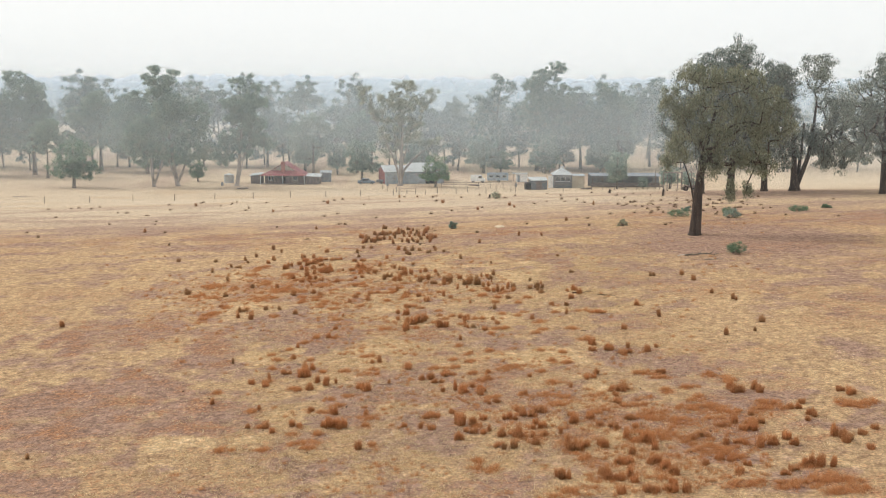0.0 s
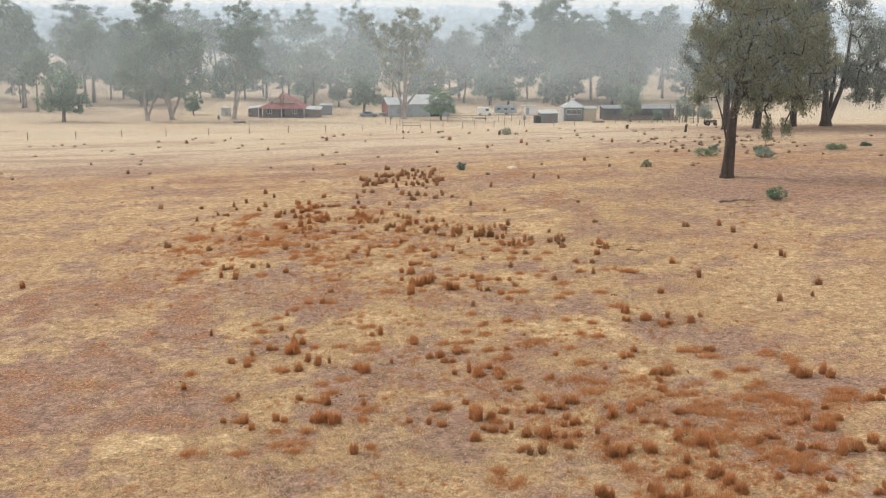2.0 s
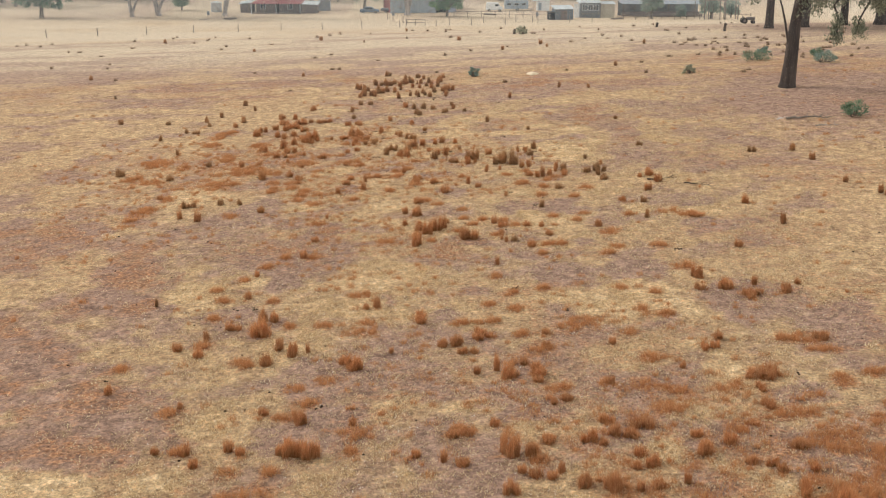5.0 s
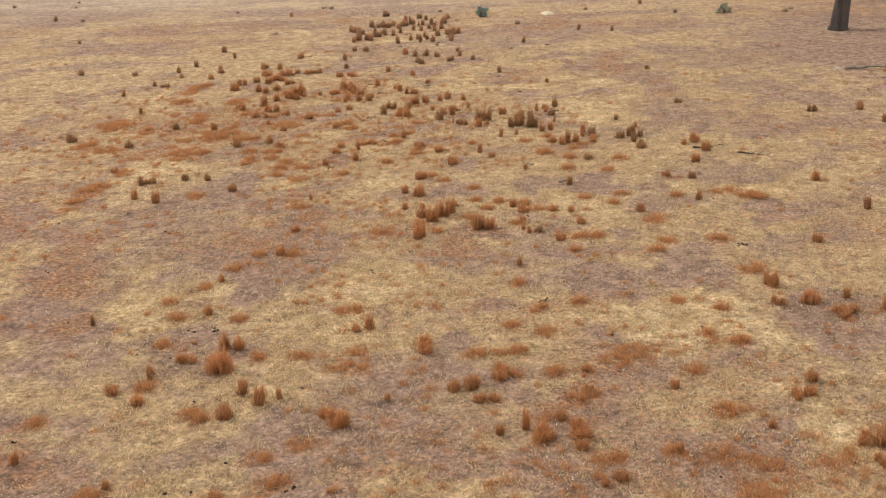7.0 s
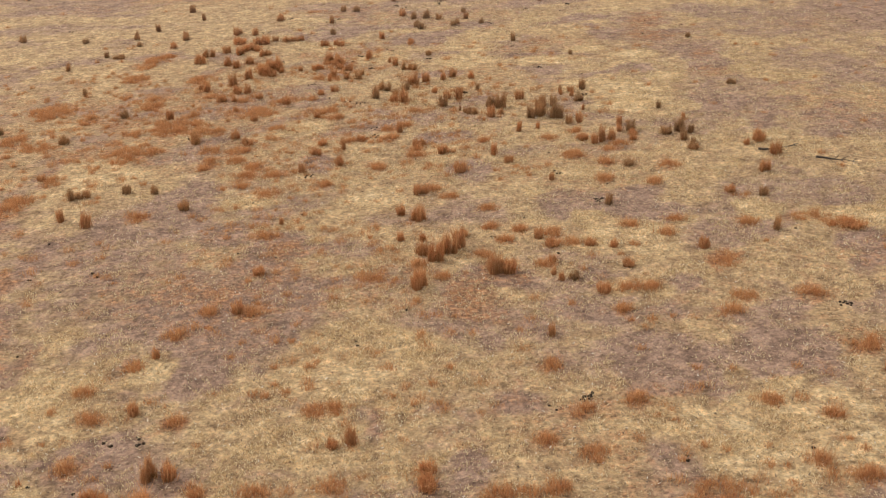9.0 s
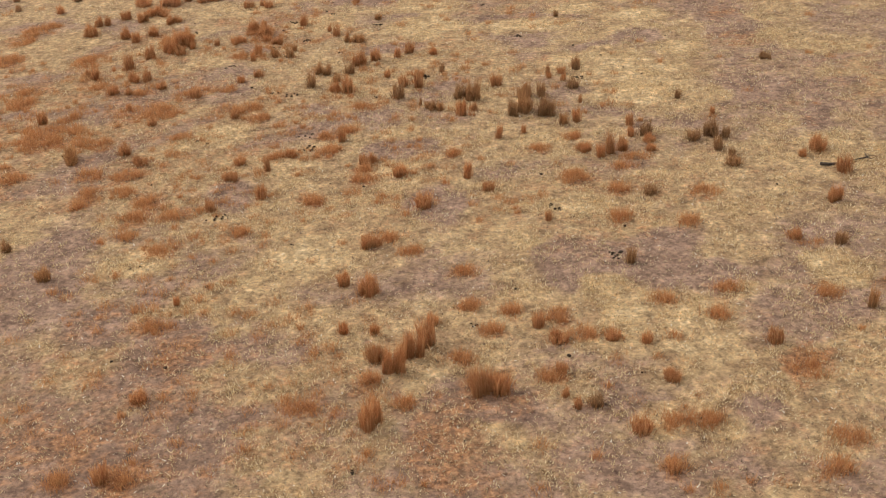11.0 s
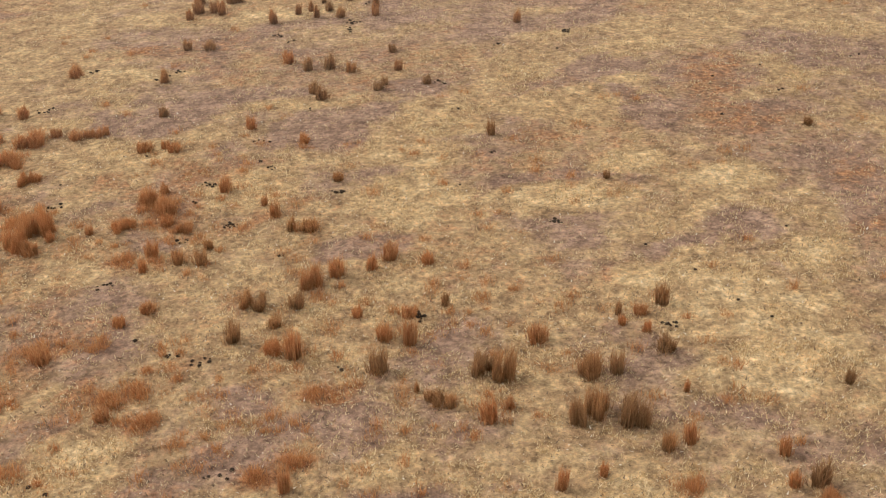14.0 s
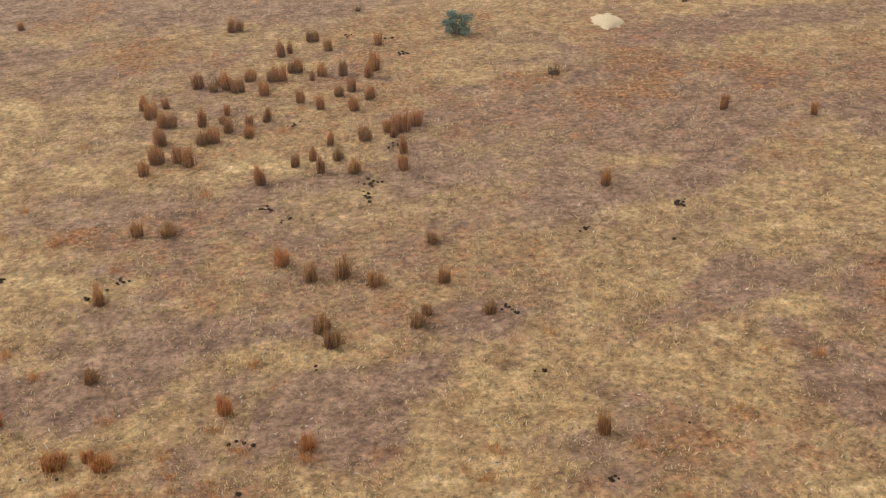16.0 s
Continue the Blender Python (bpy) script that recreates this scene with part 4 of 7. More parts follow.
# ---- the land ----
def spread(lo, hi, step, reach, grow):
    """Even steps from lo to hi, then ever longer ones out to reach on both sides."""
    mid = list(np.arange(lo, hi + step / 2, step))
    up, s = [], step
    while (mid + up)[-1] < reach[1]:
        s *= grow
        up.append((mid + up)[-1] + s)
    down, s = [], step
    while (down or mid)[-1 if down else 0] > reach[0]:
        s *= grow
        down.append((down[-1] if down else mid[0]) - s)
    return np.array(down[::-1] + mid + up)


def ellipse_mask(x, y, patches, ragged=0.55):
    """How far each place lies inside any of the patches, with ragged edges."""
    m = np.zeros_like(x)
    wob = fbm(x, y, 1.3) - 0.5
    for cx, cy, rx, ry in patches:
        near = (np.abs(x - cx) < 2.9 * rx + 1) & (np.abs(y - cy) < 2.9 * ry + 1)
        d = np.hypot((x[near] - cx) / max(rx, 0.3), (y[near] - cy) / max(ry, 0.3)) + wob[near] * ragged * 3
        m[near] = np.maximum(m[near], np.clip((1.25 - d) / 0.5, 0, 1))
    return m


def growth(x, y):
    """Rusty growth, bare soil and gum shade, pale straw and far haze, 0 to 1 each."""
    soft = np.clip((fbm(x, y, 0.8) - 0.35) * 4, 0, 1)
    rusty = ellipse_mask(x, y, [(cx, cy, rx + 0.22, ry + 0.25) for cx, cy, rx, ry in RUSTY_PATCHES]) * (0.35 + 0.65 * soft)
    broad = np.clip((fbm(0.8 * x + 0.5 * y + 40, 0.8 * y - 0.5 * x, 4.5, 5) + 0.5 * (fbm(x - 9, y, 15.0, 3) - 0.5) - 0.49) * 6, 0, 1) * 0.46
    rusty = np.maximum(rusty, broad * np.clip((140 - y) / 16, 0.1, 1) * (y < 200))
    rusty = np.maximum(rusty, 0.75 * ellipse_mask(x, y, ORANGE_STAINS, 0.6) * (0.3 + 0.7 * np.clip((fbm(x + 8, y, 1.2, 4) - 0.36) * 4, 0, 1)))
    red = ellipse_mask(x, y, RED_SOIL, 0.6)
    rusty = np.maximum(rusty, 0.8 * red * np.clip((fbm(x, y + 5, 1.8, 4) - 0.36) * 4, 0.35, 1))
    crest = np.clip((y - 118) / 7, 0, 1) * np.clip((150 - y) / 14, 0, 1)
    rusty = np.maximum(rusty, 0.55 * crest * np.clip((fbm(x * 0.8, y - 3, 3.0, 4) - 0.36) * 4, 0.15, 1))
    u, v = 0.84 * x + 0.54 * y + 1.6 * fbm(x, y, 1.7, 3), 0.84 * y - 0.54 * x + 1.6 * fbm(x + 19, y, 1.7, 3)
    bare = np.clip((fbm(u * 0.85 - 31, v + 17, 2.2, 5) + 0.5 * (fbm(x + 7, y, 11.0, 3) - 0.5) - 0.445) * 4.0, 0, 1) * np.where(y < 140, 0.62 + 0.2 * np.clip((84 - y) / 10, 0, 1), 0.45)
    bare = bare + (0.06 + 0.44 * np.clip((y - 118) / 8, 0, 1) * np.clip((175 - y) / 25, 0.4, 1)) * (1 - bare)
    bare = np.maximum(bare, 0.95 * red * np.clip((fbm(x + 3, y, 2.5, 4) - 0.3) * 4, 0.6, 1))
    thick = ellipse_mask(x, y, STRAW_PATCHES, 0.6)
    bare = np.maximum(bare, 0.95 * ellipse_mask(x, y, BARE_PATCHES, 0.6)) * (1 - 0.95 * thick)
    # shade under the big gum and the crest gums, painted as bare soil
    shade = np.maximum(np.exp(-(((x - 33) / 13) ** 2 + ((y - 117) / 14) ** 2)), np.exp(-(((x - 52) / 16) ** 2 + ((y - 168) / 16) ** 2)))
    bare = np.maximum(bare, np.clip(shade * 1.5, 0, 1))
    streak = np.clip((fbm(x * 0.35, y, 7.0, 4) - 0.45) * 5, 0, 1)
    flat = np.clip((y - 178 - 0.25 * (x + 40)) / 12, 0, 1) * np.clip((272 + 0.5 * np.maximum(x - 20, 0) - y + 40 * (fbm(x, y, 30.0, 3) - 0.5)) / 14, 0.0, 1)
    # tree shade left of the farmhouse, painted by taking out pale straw
    shady = np.exp(-((x + 66) / 24) ** 2 - ((y - 287) / 13) ** 2)
    pale = flat * (1 - 0.6 * shady) * (0.85 - 0.5 * np.clip((fbm(x * 0.5, y, 14.0, 4) - 0.5) * 4, 0, 1))
    track = np.exp(-((y - 182 - 0.12 * x + 4 * np.sin(x / 21)) / 1.3) ** 2) * (x > -40) * (x < 35)
    bare = np.maximum(bare, 0.8 * track)
    bare = np.where(y > 122, np.maximum(bare, np.clip((y - 122) / 18, 0, 1) * (0.22 + 0.55 * streak) * (1 - flat)), bare)
    fine = np.clip((fbm(x * 0.28, y + 60, 2.6, 4) - 0.47) * 6, 0, 1)
    bare = np.where(y > 104, np.maximum(bare - 0.35 * np.clip((y - 104) / 16, 0, 1) * (1 - fine), np.clip((y - 104) / 20, 0, 1) * 0.75 * fine * (1 - flat)), bare)
    rusty = np.where(y > 108, np.maximum(rusty, 0.07 * streak * (1 - flat)), rusty)
    # pale ground round the homestead, and distance haze painted over the far paddock
    pale_haze = np.maximum(0.85 * np.clip((y - 255) / 15, 0, 1) * (1 - 0.45 * np.clip((y - 270) / 12, 0, 1)), (0.4 + 0.32 * (1 - fine)) * np.clip((y - 133) / 28, 0, 1) * (1 - 0.7 * np.clip(shade * 1.5, 0, 1)))
    # thick straw counts as less than no bare soil
    bare = np.where(y < 136, bare - 0.5 * thick * (1 - bare), bare)
    return np.stack([rusty * (y < 240) * (1 - 0.6 * thick), bare * (1 - 0.7 * flat), np.maximum(pale, pale_haze)], 1)


def build_ground():
    xs = spread(-62, 70, 0.40, (-4500, 4500), 1.35)
    ys = spread(30, 200, 0.36, (-2500, 6000), 1.3)
    gx, gy = np.meshgrid(xs, ys)
    x, y = gx.ravel(), gy.ravel()
    co = np.stack([x, y, height(x, y)], 1)
    nx, ny = len(xs), len(ys)
    k = (np.arange(ny - 1)[:, None] * nx + np.arange(nx - 1)[None]).ravel()
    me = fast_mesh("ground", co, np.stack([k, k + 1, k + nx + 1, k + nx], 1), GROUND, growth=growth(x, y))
    me.shade_smooth()
    return tagged(new("ground", me), "dry grazed paddock of straw, bare soil and rusty weeds", "ground", kind="structure")


build_ground()


def blades(px, py, n, tall, wide, lean, seed, bunch=0.0, curve=0.0):
    """Stems as thin triangles round each place; returns points, triangles and how far along the stem each point is."""
    rng = np.random.default_rng(seed)
    k = len(px) * n
    bx, by = np.repeat(px, n) + rng.normal(0, 1, k) * np.repeat(np.broadcast_to(bunch, len(px)), n), np.repeat(py, n) + rng.normal(0, 1, k) * np.repeat(np.broadcast_to(bunch, len(px)), n)
    h = np.repeat(np.broadcast_to(tall, len(px)), n) * rng.uniform(0.55, 1.15, k)
    a, side = rng.uniform(0, 6.283, k), rng.uniform(0, 6.283, k)
    off = h * lean * rng.uniform(0.2, 1.0, k)
    w = wide * rng.uniform(0.6, 1.3, k)
    z = height(bx, by) - 0.02
    dx, dy = np.cos(side) * w / 2, np.sin(side) * w / 2
    p0, p1 = np.stack([bx - dx, by - dy, z], 1), np.stack([bx + dx, by + dy, z], 1)
    p2 = np.stack([bx + off * np.cos(a), by + off * np.sin(a), z + h], 1)
    co = np.stack([p0, p1, p2], 1).reshape(-1, 3)
    along = np.tile([0.0, 0.0, 1.0], k)
    return co, np.arange(3 * k).reshape(-1, 3), along


def build_straw():
    """Short dry stubble in ragged tussocks, thickest where the camera comes nearest."""
    rng = np.random.default_rng(11)
    n = 330000
    y = 46 + 94 * rng.random(n) ** 1.1
    near = rng.random(n) < 0.72
    half = np.where(near, 15 + 0.06 * (y - 46), 18 + 0.34 * (y - 46))
    u = rng.uniform(-1, 1, n)
    x = 2 + 0.06 * (y - 46) + half * u
    g = growth(x, y)
    thick = np.clip((fbm(x, y, 0.7, 4) - 0.42) * 6, 0, 1) * np.clip((fbm(x + 9, y, 3.0, 4) - 0.30) * 4, 0.25, 1)
    edge = np.clip((1 - np.abs(u)) / 0.35, 0, 1) * np.clip((140 - y) / 45, 0, 1)
    keep = rng.random(n) < (0.05 + 0.95 * thick * (1 - 0.82 * g[:, 1]) * (1 - 0.6 * g[:, 0])) * edge
    x, y = x[keep], y[keep]
    size = rng.uniform(0.6, 1.3, len(x))
    co, tri, along = blades(x, y, 7, 0.085 * size, 0.034, 1.25, 12, 0.065 * size)
    tagged(new("straw_grass", fast_mesh("straw_grass", co, tri, STRAW, along=along)), "short dry straw grass over the paddock", "grass", kind="stuff")


def build_rusty():
    """Low rusty growth in the patches, and thin wisps of it between them."""
    rng = np.random.default_rng(21)
    px, py, tall, bunch = [], [], [], []
    for cx, cy, rx, ry in RUSTY_PATCHES:
        if cy > 135:
            continue
        n = int(np.clip(42 * rx * ry + 5, 8, 190))
        a, r = rng.uniform(0, 6.283, n), np.sqrt(rng.random(n)) * 1.05
        px.append(cx + rx * r * np.cos(a)); py.append(cy + ry * r * np.sin(a))
        tall.append(rng.uniform(0.12, 0.34, n) * np.where(r < 0.7, 1, 0.7)); bunch.append(rng.uniform(0.06, 0.14, n))
    px, py, tall, bunch = map(np.concatenate, (px, py, tall, bunch))
    extra = 17000
    ey = 48 + 80 * rng.random(extra) ** 1.15
    ex = 3 + (10 + 0.31 * (ey - 40)) * rng.uniform(-1, 1, extra)
    rich = np.exp(-(((ex + 8) / 11) ** 2 + ((ey - 98) / 13) ** 2)) + 0.8 * np.exp(-(((ex - 13) / 12) ** 2 + ((ey - 55) / 11) ** 2)) + 0.35 * np.exp(-(((ex - 2) / 12) ** 2 + ((ey - 82) / 16) ** 2))
    ok = rng.random(extra) < np.clip((fbm(ex + 40, ey * 0.8, 4.0, 5) - 0.42) * 6, 0.02, 1) * np.clip(rich, 0.05, 0.9)
    px, py = np.concatenate([px, ex[ok]]), np.concatenate([py, ey[ok]])
    tall = np.concatenate([tall, rng.uniform(0.07, 0.24, ok.sum())])
    bunch = np.concatenate([bunch, rng.uniform(0.05, 0.14, ok.sum())])
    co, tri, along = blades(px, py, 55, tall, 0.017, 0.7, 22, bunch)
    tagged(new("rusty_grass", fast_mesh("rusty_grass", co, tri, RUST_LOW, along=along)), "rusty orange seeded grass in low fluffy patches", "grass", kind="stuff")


def rush_mesh(seed, tall, wide, n=230, mat=None, loose=1.0):
    """A dense upright brush of stems, narrow at the root, flaring to a ragged top."""
    rng = np.random.default_rng(seed)
    a, r = rng.uniform(0, 6.283, n), rng.random(n) ** 0.6 * wide * 0.38
    stray = rng.random(n) < 0.16 * loose
    r = np.where(stray, r * 1.55, r)
    bx, by = r * np.cos(a), r * np.sin(a)
    lobe = 1 + 0.25 * np.sin(3 * a + seed) * np.sin(2 * a + 2 * seed)
    out = rng.uniform(1.0, 1.35 + 0.35 * loose, n) * lobe
    h = tall * rng.uniform(0.4, 1.12, n) * (1 + 0.18 * np.sin(2 * a + 3 * seed)) * np.where(stray, 0.7, 1.0)
    side, w = rng.uniform(0, 6.283, n), rng.uniform(0.006, 0.014, n)
    dx, dy = np.cos(side) * w / 2, np.sin(side) * w / 2
    mx, my = bx * (1 + (out - 1) * 0.45), by * (1 + (out - 1) * 0.45)
    jx, jy = rng.normal(0, 0.05 * loose, n), rng.normal(0, 0.05 * loose, n)
    z0 = np.full(n, -0.05)
    p = [np.stack(q, 1) for q in ((bx - dx, by - dy, z0), (bx + dx, by + dy, z0), (mx + dx, my + dy, h * 0.6), (mx - dx, my - dy, h * 0.6), (bx * out + jx, by * out + jy, h))]
    co = np.stack(p, 1).reshape(-1, 3)
    k = 5 * np.arange(n)[:, None]
    tri = np.concatenate([k + np.array([[0, 1, 2]]), k + np.array([[0, 2, 3]]), k + np.array([[3, 2, 4]])], 0)
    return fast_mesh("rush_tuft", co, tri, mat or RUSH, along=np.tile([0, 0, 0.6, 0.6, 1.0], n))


def stand(name, mesh, rng, x, y, sx, sz, label, category, group):
    ob = new(name, mesh)
    ob.matrix_basis = pose(x, y, on(x, y), rng.uniform(-7, 7), rng.uniform(-7, 7), rng.uniform(0, 360)) @ Matrix.Diagonal((sx * rng.uniform(0.88, 1.15), sx * rng.uniform(0.88, 1.15), sz, 1))
    tagged(ob, label, category, group)


def clump_mesh(seed, mat, brushes=6):
    """Several brushes grown together into one ragged clump, about 0.8 m across."""
    rng = np.random.default_rng(seed)
    parts, tris, along, k = [], [], [], 0
    for i in range(brushes):
        me = rush_mesh(seed * 13 + i, 0.42 * rng.uniform(0.6, 1.05), rng.uniform(0.22, 0.36), 150, mat, 1.4)
        co = np.empty(len(me.vertices) * 3, np.float32)
        me.vertices.foreach_get("co", co)
        t = np.empty(len(me.polygons) * 3, np.int32)
        me.polygons.foreach_get("vertices", t)
        a, d = rng.uniform(0, 6.283), 0.3 * math.sqrt((i + 0.3) / brushes)
        parts.append(co.reshape(-1, 3) + np.array([d * math.cos(a + 2.4 * i), d * math.sin(a + 2.4 * i), 0]))
        tris.append(t.reshape(-1, 3) + k)
        along.append(np.tile([0, 0, 0.6, 0.6, 1.0], 150))
        k += len(parts[-1])
        bpy.data.meshes.remove(me)
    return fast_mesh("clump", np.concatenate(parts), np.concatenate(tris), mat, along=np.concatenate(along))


def build_rushes():
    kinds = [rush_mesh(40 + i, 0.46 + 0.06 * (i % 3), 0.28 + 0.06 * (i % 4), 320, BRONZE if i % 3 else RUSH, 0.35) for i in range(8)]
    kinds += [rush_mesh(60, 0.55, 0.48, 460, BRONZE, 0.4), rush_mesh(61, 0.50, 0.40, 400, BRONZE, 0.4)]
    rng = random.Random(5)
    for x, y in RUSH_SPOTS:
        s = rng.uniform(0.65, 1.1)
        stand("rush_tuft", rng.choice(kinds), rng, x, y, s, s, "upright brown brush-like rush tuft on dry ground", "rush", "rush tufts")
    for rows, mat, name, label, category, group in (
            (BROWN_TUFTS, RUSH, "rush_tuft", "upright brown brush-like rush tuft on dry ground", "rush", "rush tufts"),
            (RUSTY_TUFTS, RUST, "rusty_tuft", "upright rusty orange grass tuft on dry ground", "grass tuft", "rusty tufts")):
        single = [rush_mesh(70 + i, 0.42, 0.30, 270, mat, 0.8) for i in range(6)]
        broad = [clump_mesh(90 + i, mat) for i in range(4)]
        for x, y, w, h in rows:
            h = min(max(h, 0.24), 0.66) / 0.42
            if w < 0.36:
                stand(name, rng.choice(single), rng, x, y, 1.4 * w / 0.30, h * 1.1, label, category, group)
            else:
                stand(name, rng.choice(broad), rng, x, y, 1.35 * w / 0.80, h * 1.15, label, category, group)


def build_far_tussocks():
    """Small dark tussocks dotted over the far side of the paddock."""
    rng = np.random.default_rng(33)
    n = 95
    x, y = rng.uniform(-55, 55, n), rng.uniform(126, 200, n)
    x = np.concatenate([x, rng.normal(35, 5, 60)]); y = np.concatenate([y, rng.normal(146, 6, 60)])
    co, tri, along = blades(x, y, 40, rng.uniform(0.2, 0.40, len(x)), 0.05, 0.4, 34, rng.uniform(0.05, 0.15, len(x)))
    tagged(new("tussock_grass", fast_mesh("tussock_grass", co, tri, DULL, along=along)), "small brown tussocks dotted over the far paddock", "grass", kind="stuff")


def build_litter():
    """Broken stalks and chaff lying on straw and soil alike."""
    rng = np.random.default_rng(51)
    n = 210000
    y = 52 + 78 * rng.random(n) ** 1.05
    u = rng.uniform(-1, 1, n)
    x = 2 + 0.06 * (y - 46) + (14.5 + 0.08 * (y - 46)) * u
    keep = rng.random(n) < np.clip((1 - np.abs(u)) / 0.3, 0, 1) * np.clip((130 - y) / 25, 0, 1) * (0.45 + 0.55 * (fbm(x, y, 0.5, 3) > 0.48))
    x, y = x[keep], y[keep]
    k = len(x)
    a, ln, wd = rng.uniform(0, 6.283, k), rng.uniform(0.03, 0.10, k) / 2, rng.uniform(0.014, 0.04, k) / 2
    c, s, z = np.cos(a), np.sin(a), height(x, y)
    p = [np.stack(q, 1) for q in ((x - c * ln - s * wd, y - s * ln + c * wd, z + 0.012), (x - c * ln + s * wd, y - s * ln - c * wd, z + 0.012), (x + c * ln, y + s * ln, z + rng.uniform(0.015, 0.07, k)))]
    co = np.stack(p, 1).reshape(-1, 3)
    tagged(new("dry_litter", fast_mesh("dry_litter", co, np.arange(3 * k).reshape(-1, 3), LITTER, along=np.tile([1.0, 1.0, 1.0], k))), "broken straw and chaff scattered on bare soil", "litter", kind="stuff")


build_straw()
build_litter()
build_rusty()
build_far_tussocks()
build_rushes()


DUNG_SPOTS = [(-0.8, 119.0), (-1.4, 119.9), (-4.5, 116.9), (-5.2, 116.3), (-1.7, 110.4), (8.9, 117.9), (6.3, 117.1), (4.9, 108.3), (1.4, 132.7), (2.7, 131.9), (3.0, 130.2), (-0.7, 125.1), (1.2, 120.0),
              (1.4, 120.8), (2.2, 122.9), (4.0, 114.0), (-7.5, 117.4), (-8.5, 114.1), (-3.0, 107.7), (0.5, 106.6), (-2.3, 105.3), (-3.4, 104.7), (-7.0, 107.1), (-5.1, 102.7), (-2.5, 99.1), (-3.3, 99.5),
              (-2.0, 95.4), (2.0, 100.2), (7.3, 98.9), (-1.9, 94.4), (-4.3, 90.0), (5.8, 104.0), (5.0, 89.1), (6.1, 86.2), (-6.8, 72.3), (4.0, 73.3), (11.8, 77.5), (-7.6, 72.3), (-1.3, 108.5)]


def build_dung():
    """Dry dark droppings and clods lying about."""
    rng = random.Random(8)
    g = Geo()
    spots = [(x, y, rng.choice((5, 8, 13))) for x, y in DUNG_SPOTS]
    for i in range(150):
        y = 50 + 75 * rng.random() ** 1.2
        spots.append((3 + (9 + 0.3 * (y - 40)) * rng.uniform(-1, 1), y, rng.choice((1, 1, 2))))
    for i, (x, y, n) in enumerate(spots):
        for k in range(n):
            r = rng.uniform(0.025, 0.06)
            cx, cy = x + rng.gauss(0, 0.11) * (n > 1), y + rng.gauss(0, 0.11) * (n > 1)
            g.lump((cx, cy, on(cx, cy) + r * 0.3), r, 100 * i + k, 0.45)
    tagged(part("dung", g, DUNG, smooth=True), "dry dark droppings scattered on the paddock", "dung", kind="stuff")


build_dung()


def sand_mound(x, y):
    """A low heap of pale sand thrown up from a burrow."""
    n, rings = 20, 5
    g, vs, rng = Geo(), [(0, 0, 0.16)], random.Random(2)
    for k in range(1, rings + 1):
        for i in range(n):
            a, r = 6.2832 * i / n, 0.66 * k / rings * rng.uniform(0.7, 1.3)
            dx, dy = r * 0.85 * math.cos(a), r * 1.3 * math.sin(a)
            vs.append((dx, dy, 0.16 * (1 - (k / rings) ** 2) - 0.05 * (k == rings) + on(x + dx, y + dy) - on(x, y)))
    fs = [(0, 1 + i, 1 + (i + 1) % n) for i in range(n)]
    for k in range(rings - 1):
        fs += [(1 + k * n + i, 1 + (k + 1) * n + i, 1 + (k + 1) * n + (i + 1) % n, 1 + k * n + (i + 1) % n) for i in range(n)]
    ob = part("sand_mound", g.add(vs, fs), worn("pale_sand", (0.66, 0.53, 0.36), 0.95, amount=0.2, dirt=(0.45, 0.33, 0.22)), at=(x, y, on(x, y)), smooth=True)
    tagged(ob, "low mound of pale bare sand", "sand")


sand_mound(10.3, 131.7)

# ---- trees and bushes ----
def skeleton_tree(seed, trunk, envelope, clumps, tip=0.035, stems=(), power=0.5):
    """Limbs from a trunk line out to places in the crown. trunk: points (x, y, z, radius); envelope: ellipsoids (x, y, z, rx, ry, rz, share).
    Returns branches as (points, radii) and the ends."""
    rng = random.Random(seed)
    nodes, parent = [], []
    for i, (x, y, z, r) in enumerate(trunk):
        nodes.append(Vector((x, y, z))); parent.append(i - 1)
    first = max(1, len(trunk) // 3)
    held = {}
    for stem in stems:
        last = 1
        for x, y, z, r in stem:
            nodes.append(Vector((x, y, z))); parent.append(last)
            last = len(nodes) - 1
            held[last] = r
    total = sum(e[6] for e in envelope)
    ends = []
    for e in envelope:
        for _ in range(max(1, round(clumps * e[6] / total))):
            while True:
                p = Vector([rng.uniform(-1, 1) for _ in range(3)])
                if 0.15 < p.length < 1:
                    break
            p = p * (0.55 + 0.45 * rng.random()) ** 0.5
            ends.append(Vector((e[0] + p.x * e[3], e[1] + p.y * e[4], e[2] + p.z * e[5])))
    base = nodes[first]
    top = max(q.z for q in ends)
    ends.sort(key=lambda q: ((q - base).length if q.z >= 0.42 * top else 100 - q.z))
    tips = []
    for q in ends:
        low = q.z < 0.42 * top
        best = min(range(first, len(nodes)), key=lambda i: (nodes[i] - q).length + (2.5 * max(0, q.z + 0.8 - nodes[i].z) if low else 0.5 * max(0, nodes[i].z - q.z + 0.3 * (q - nodes[i]).length)))
        a = nodes[best]
        d = (q - a).length
        steps = max(1, min(4, int(d / 1.2)))
        last = best
        for s in range(1, steps + 1):
            t = s / steps
            p = a.lerp(q, t) + Vector((rng.gauss(0, 0.05), rng.gauss(0, 0.05), 0.10 * math.sin(3.14 * t))) * d * (t < 1)
            nodes.append(p); parent.append(last)
            last = len(nodes) - 1
        tips.append(last)
    load = [0.0] * len(nodes)
    for t in tips:
        load[t] += 1
    for i in range(len(nodes) - 1, 0, -1):
        load[parent[i]] += load[i]
    rad = [max(tip, tip * l ** power) for l in load]
    for i, (x, y, z, r) in enumerate(trunk):
        rad[i] = r
    for i, r in held.items():
        rad[i] = r
    for i in range(len(trunk) + len(held), len(nodes)):
        rad[i] = min(rad[i], rad[parent[i]] * 0.92)
    return nodes, parent, rad, [nodes[t] for t in tips]


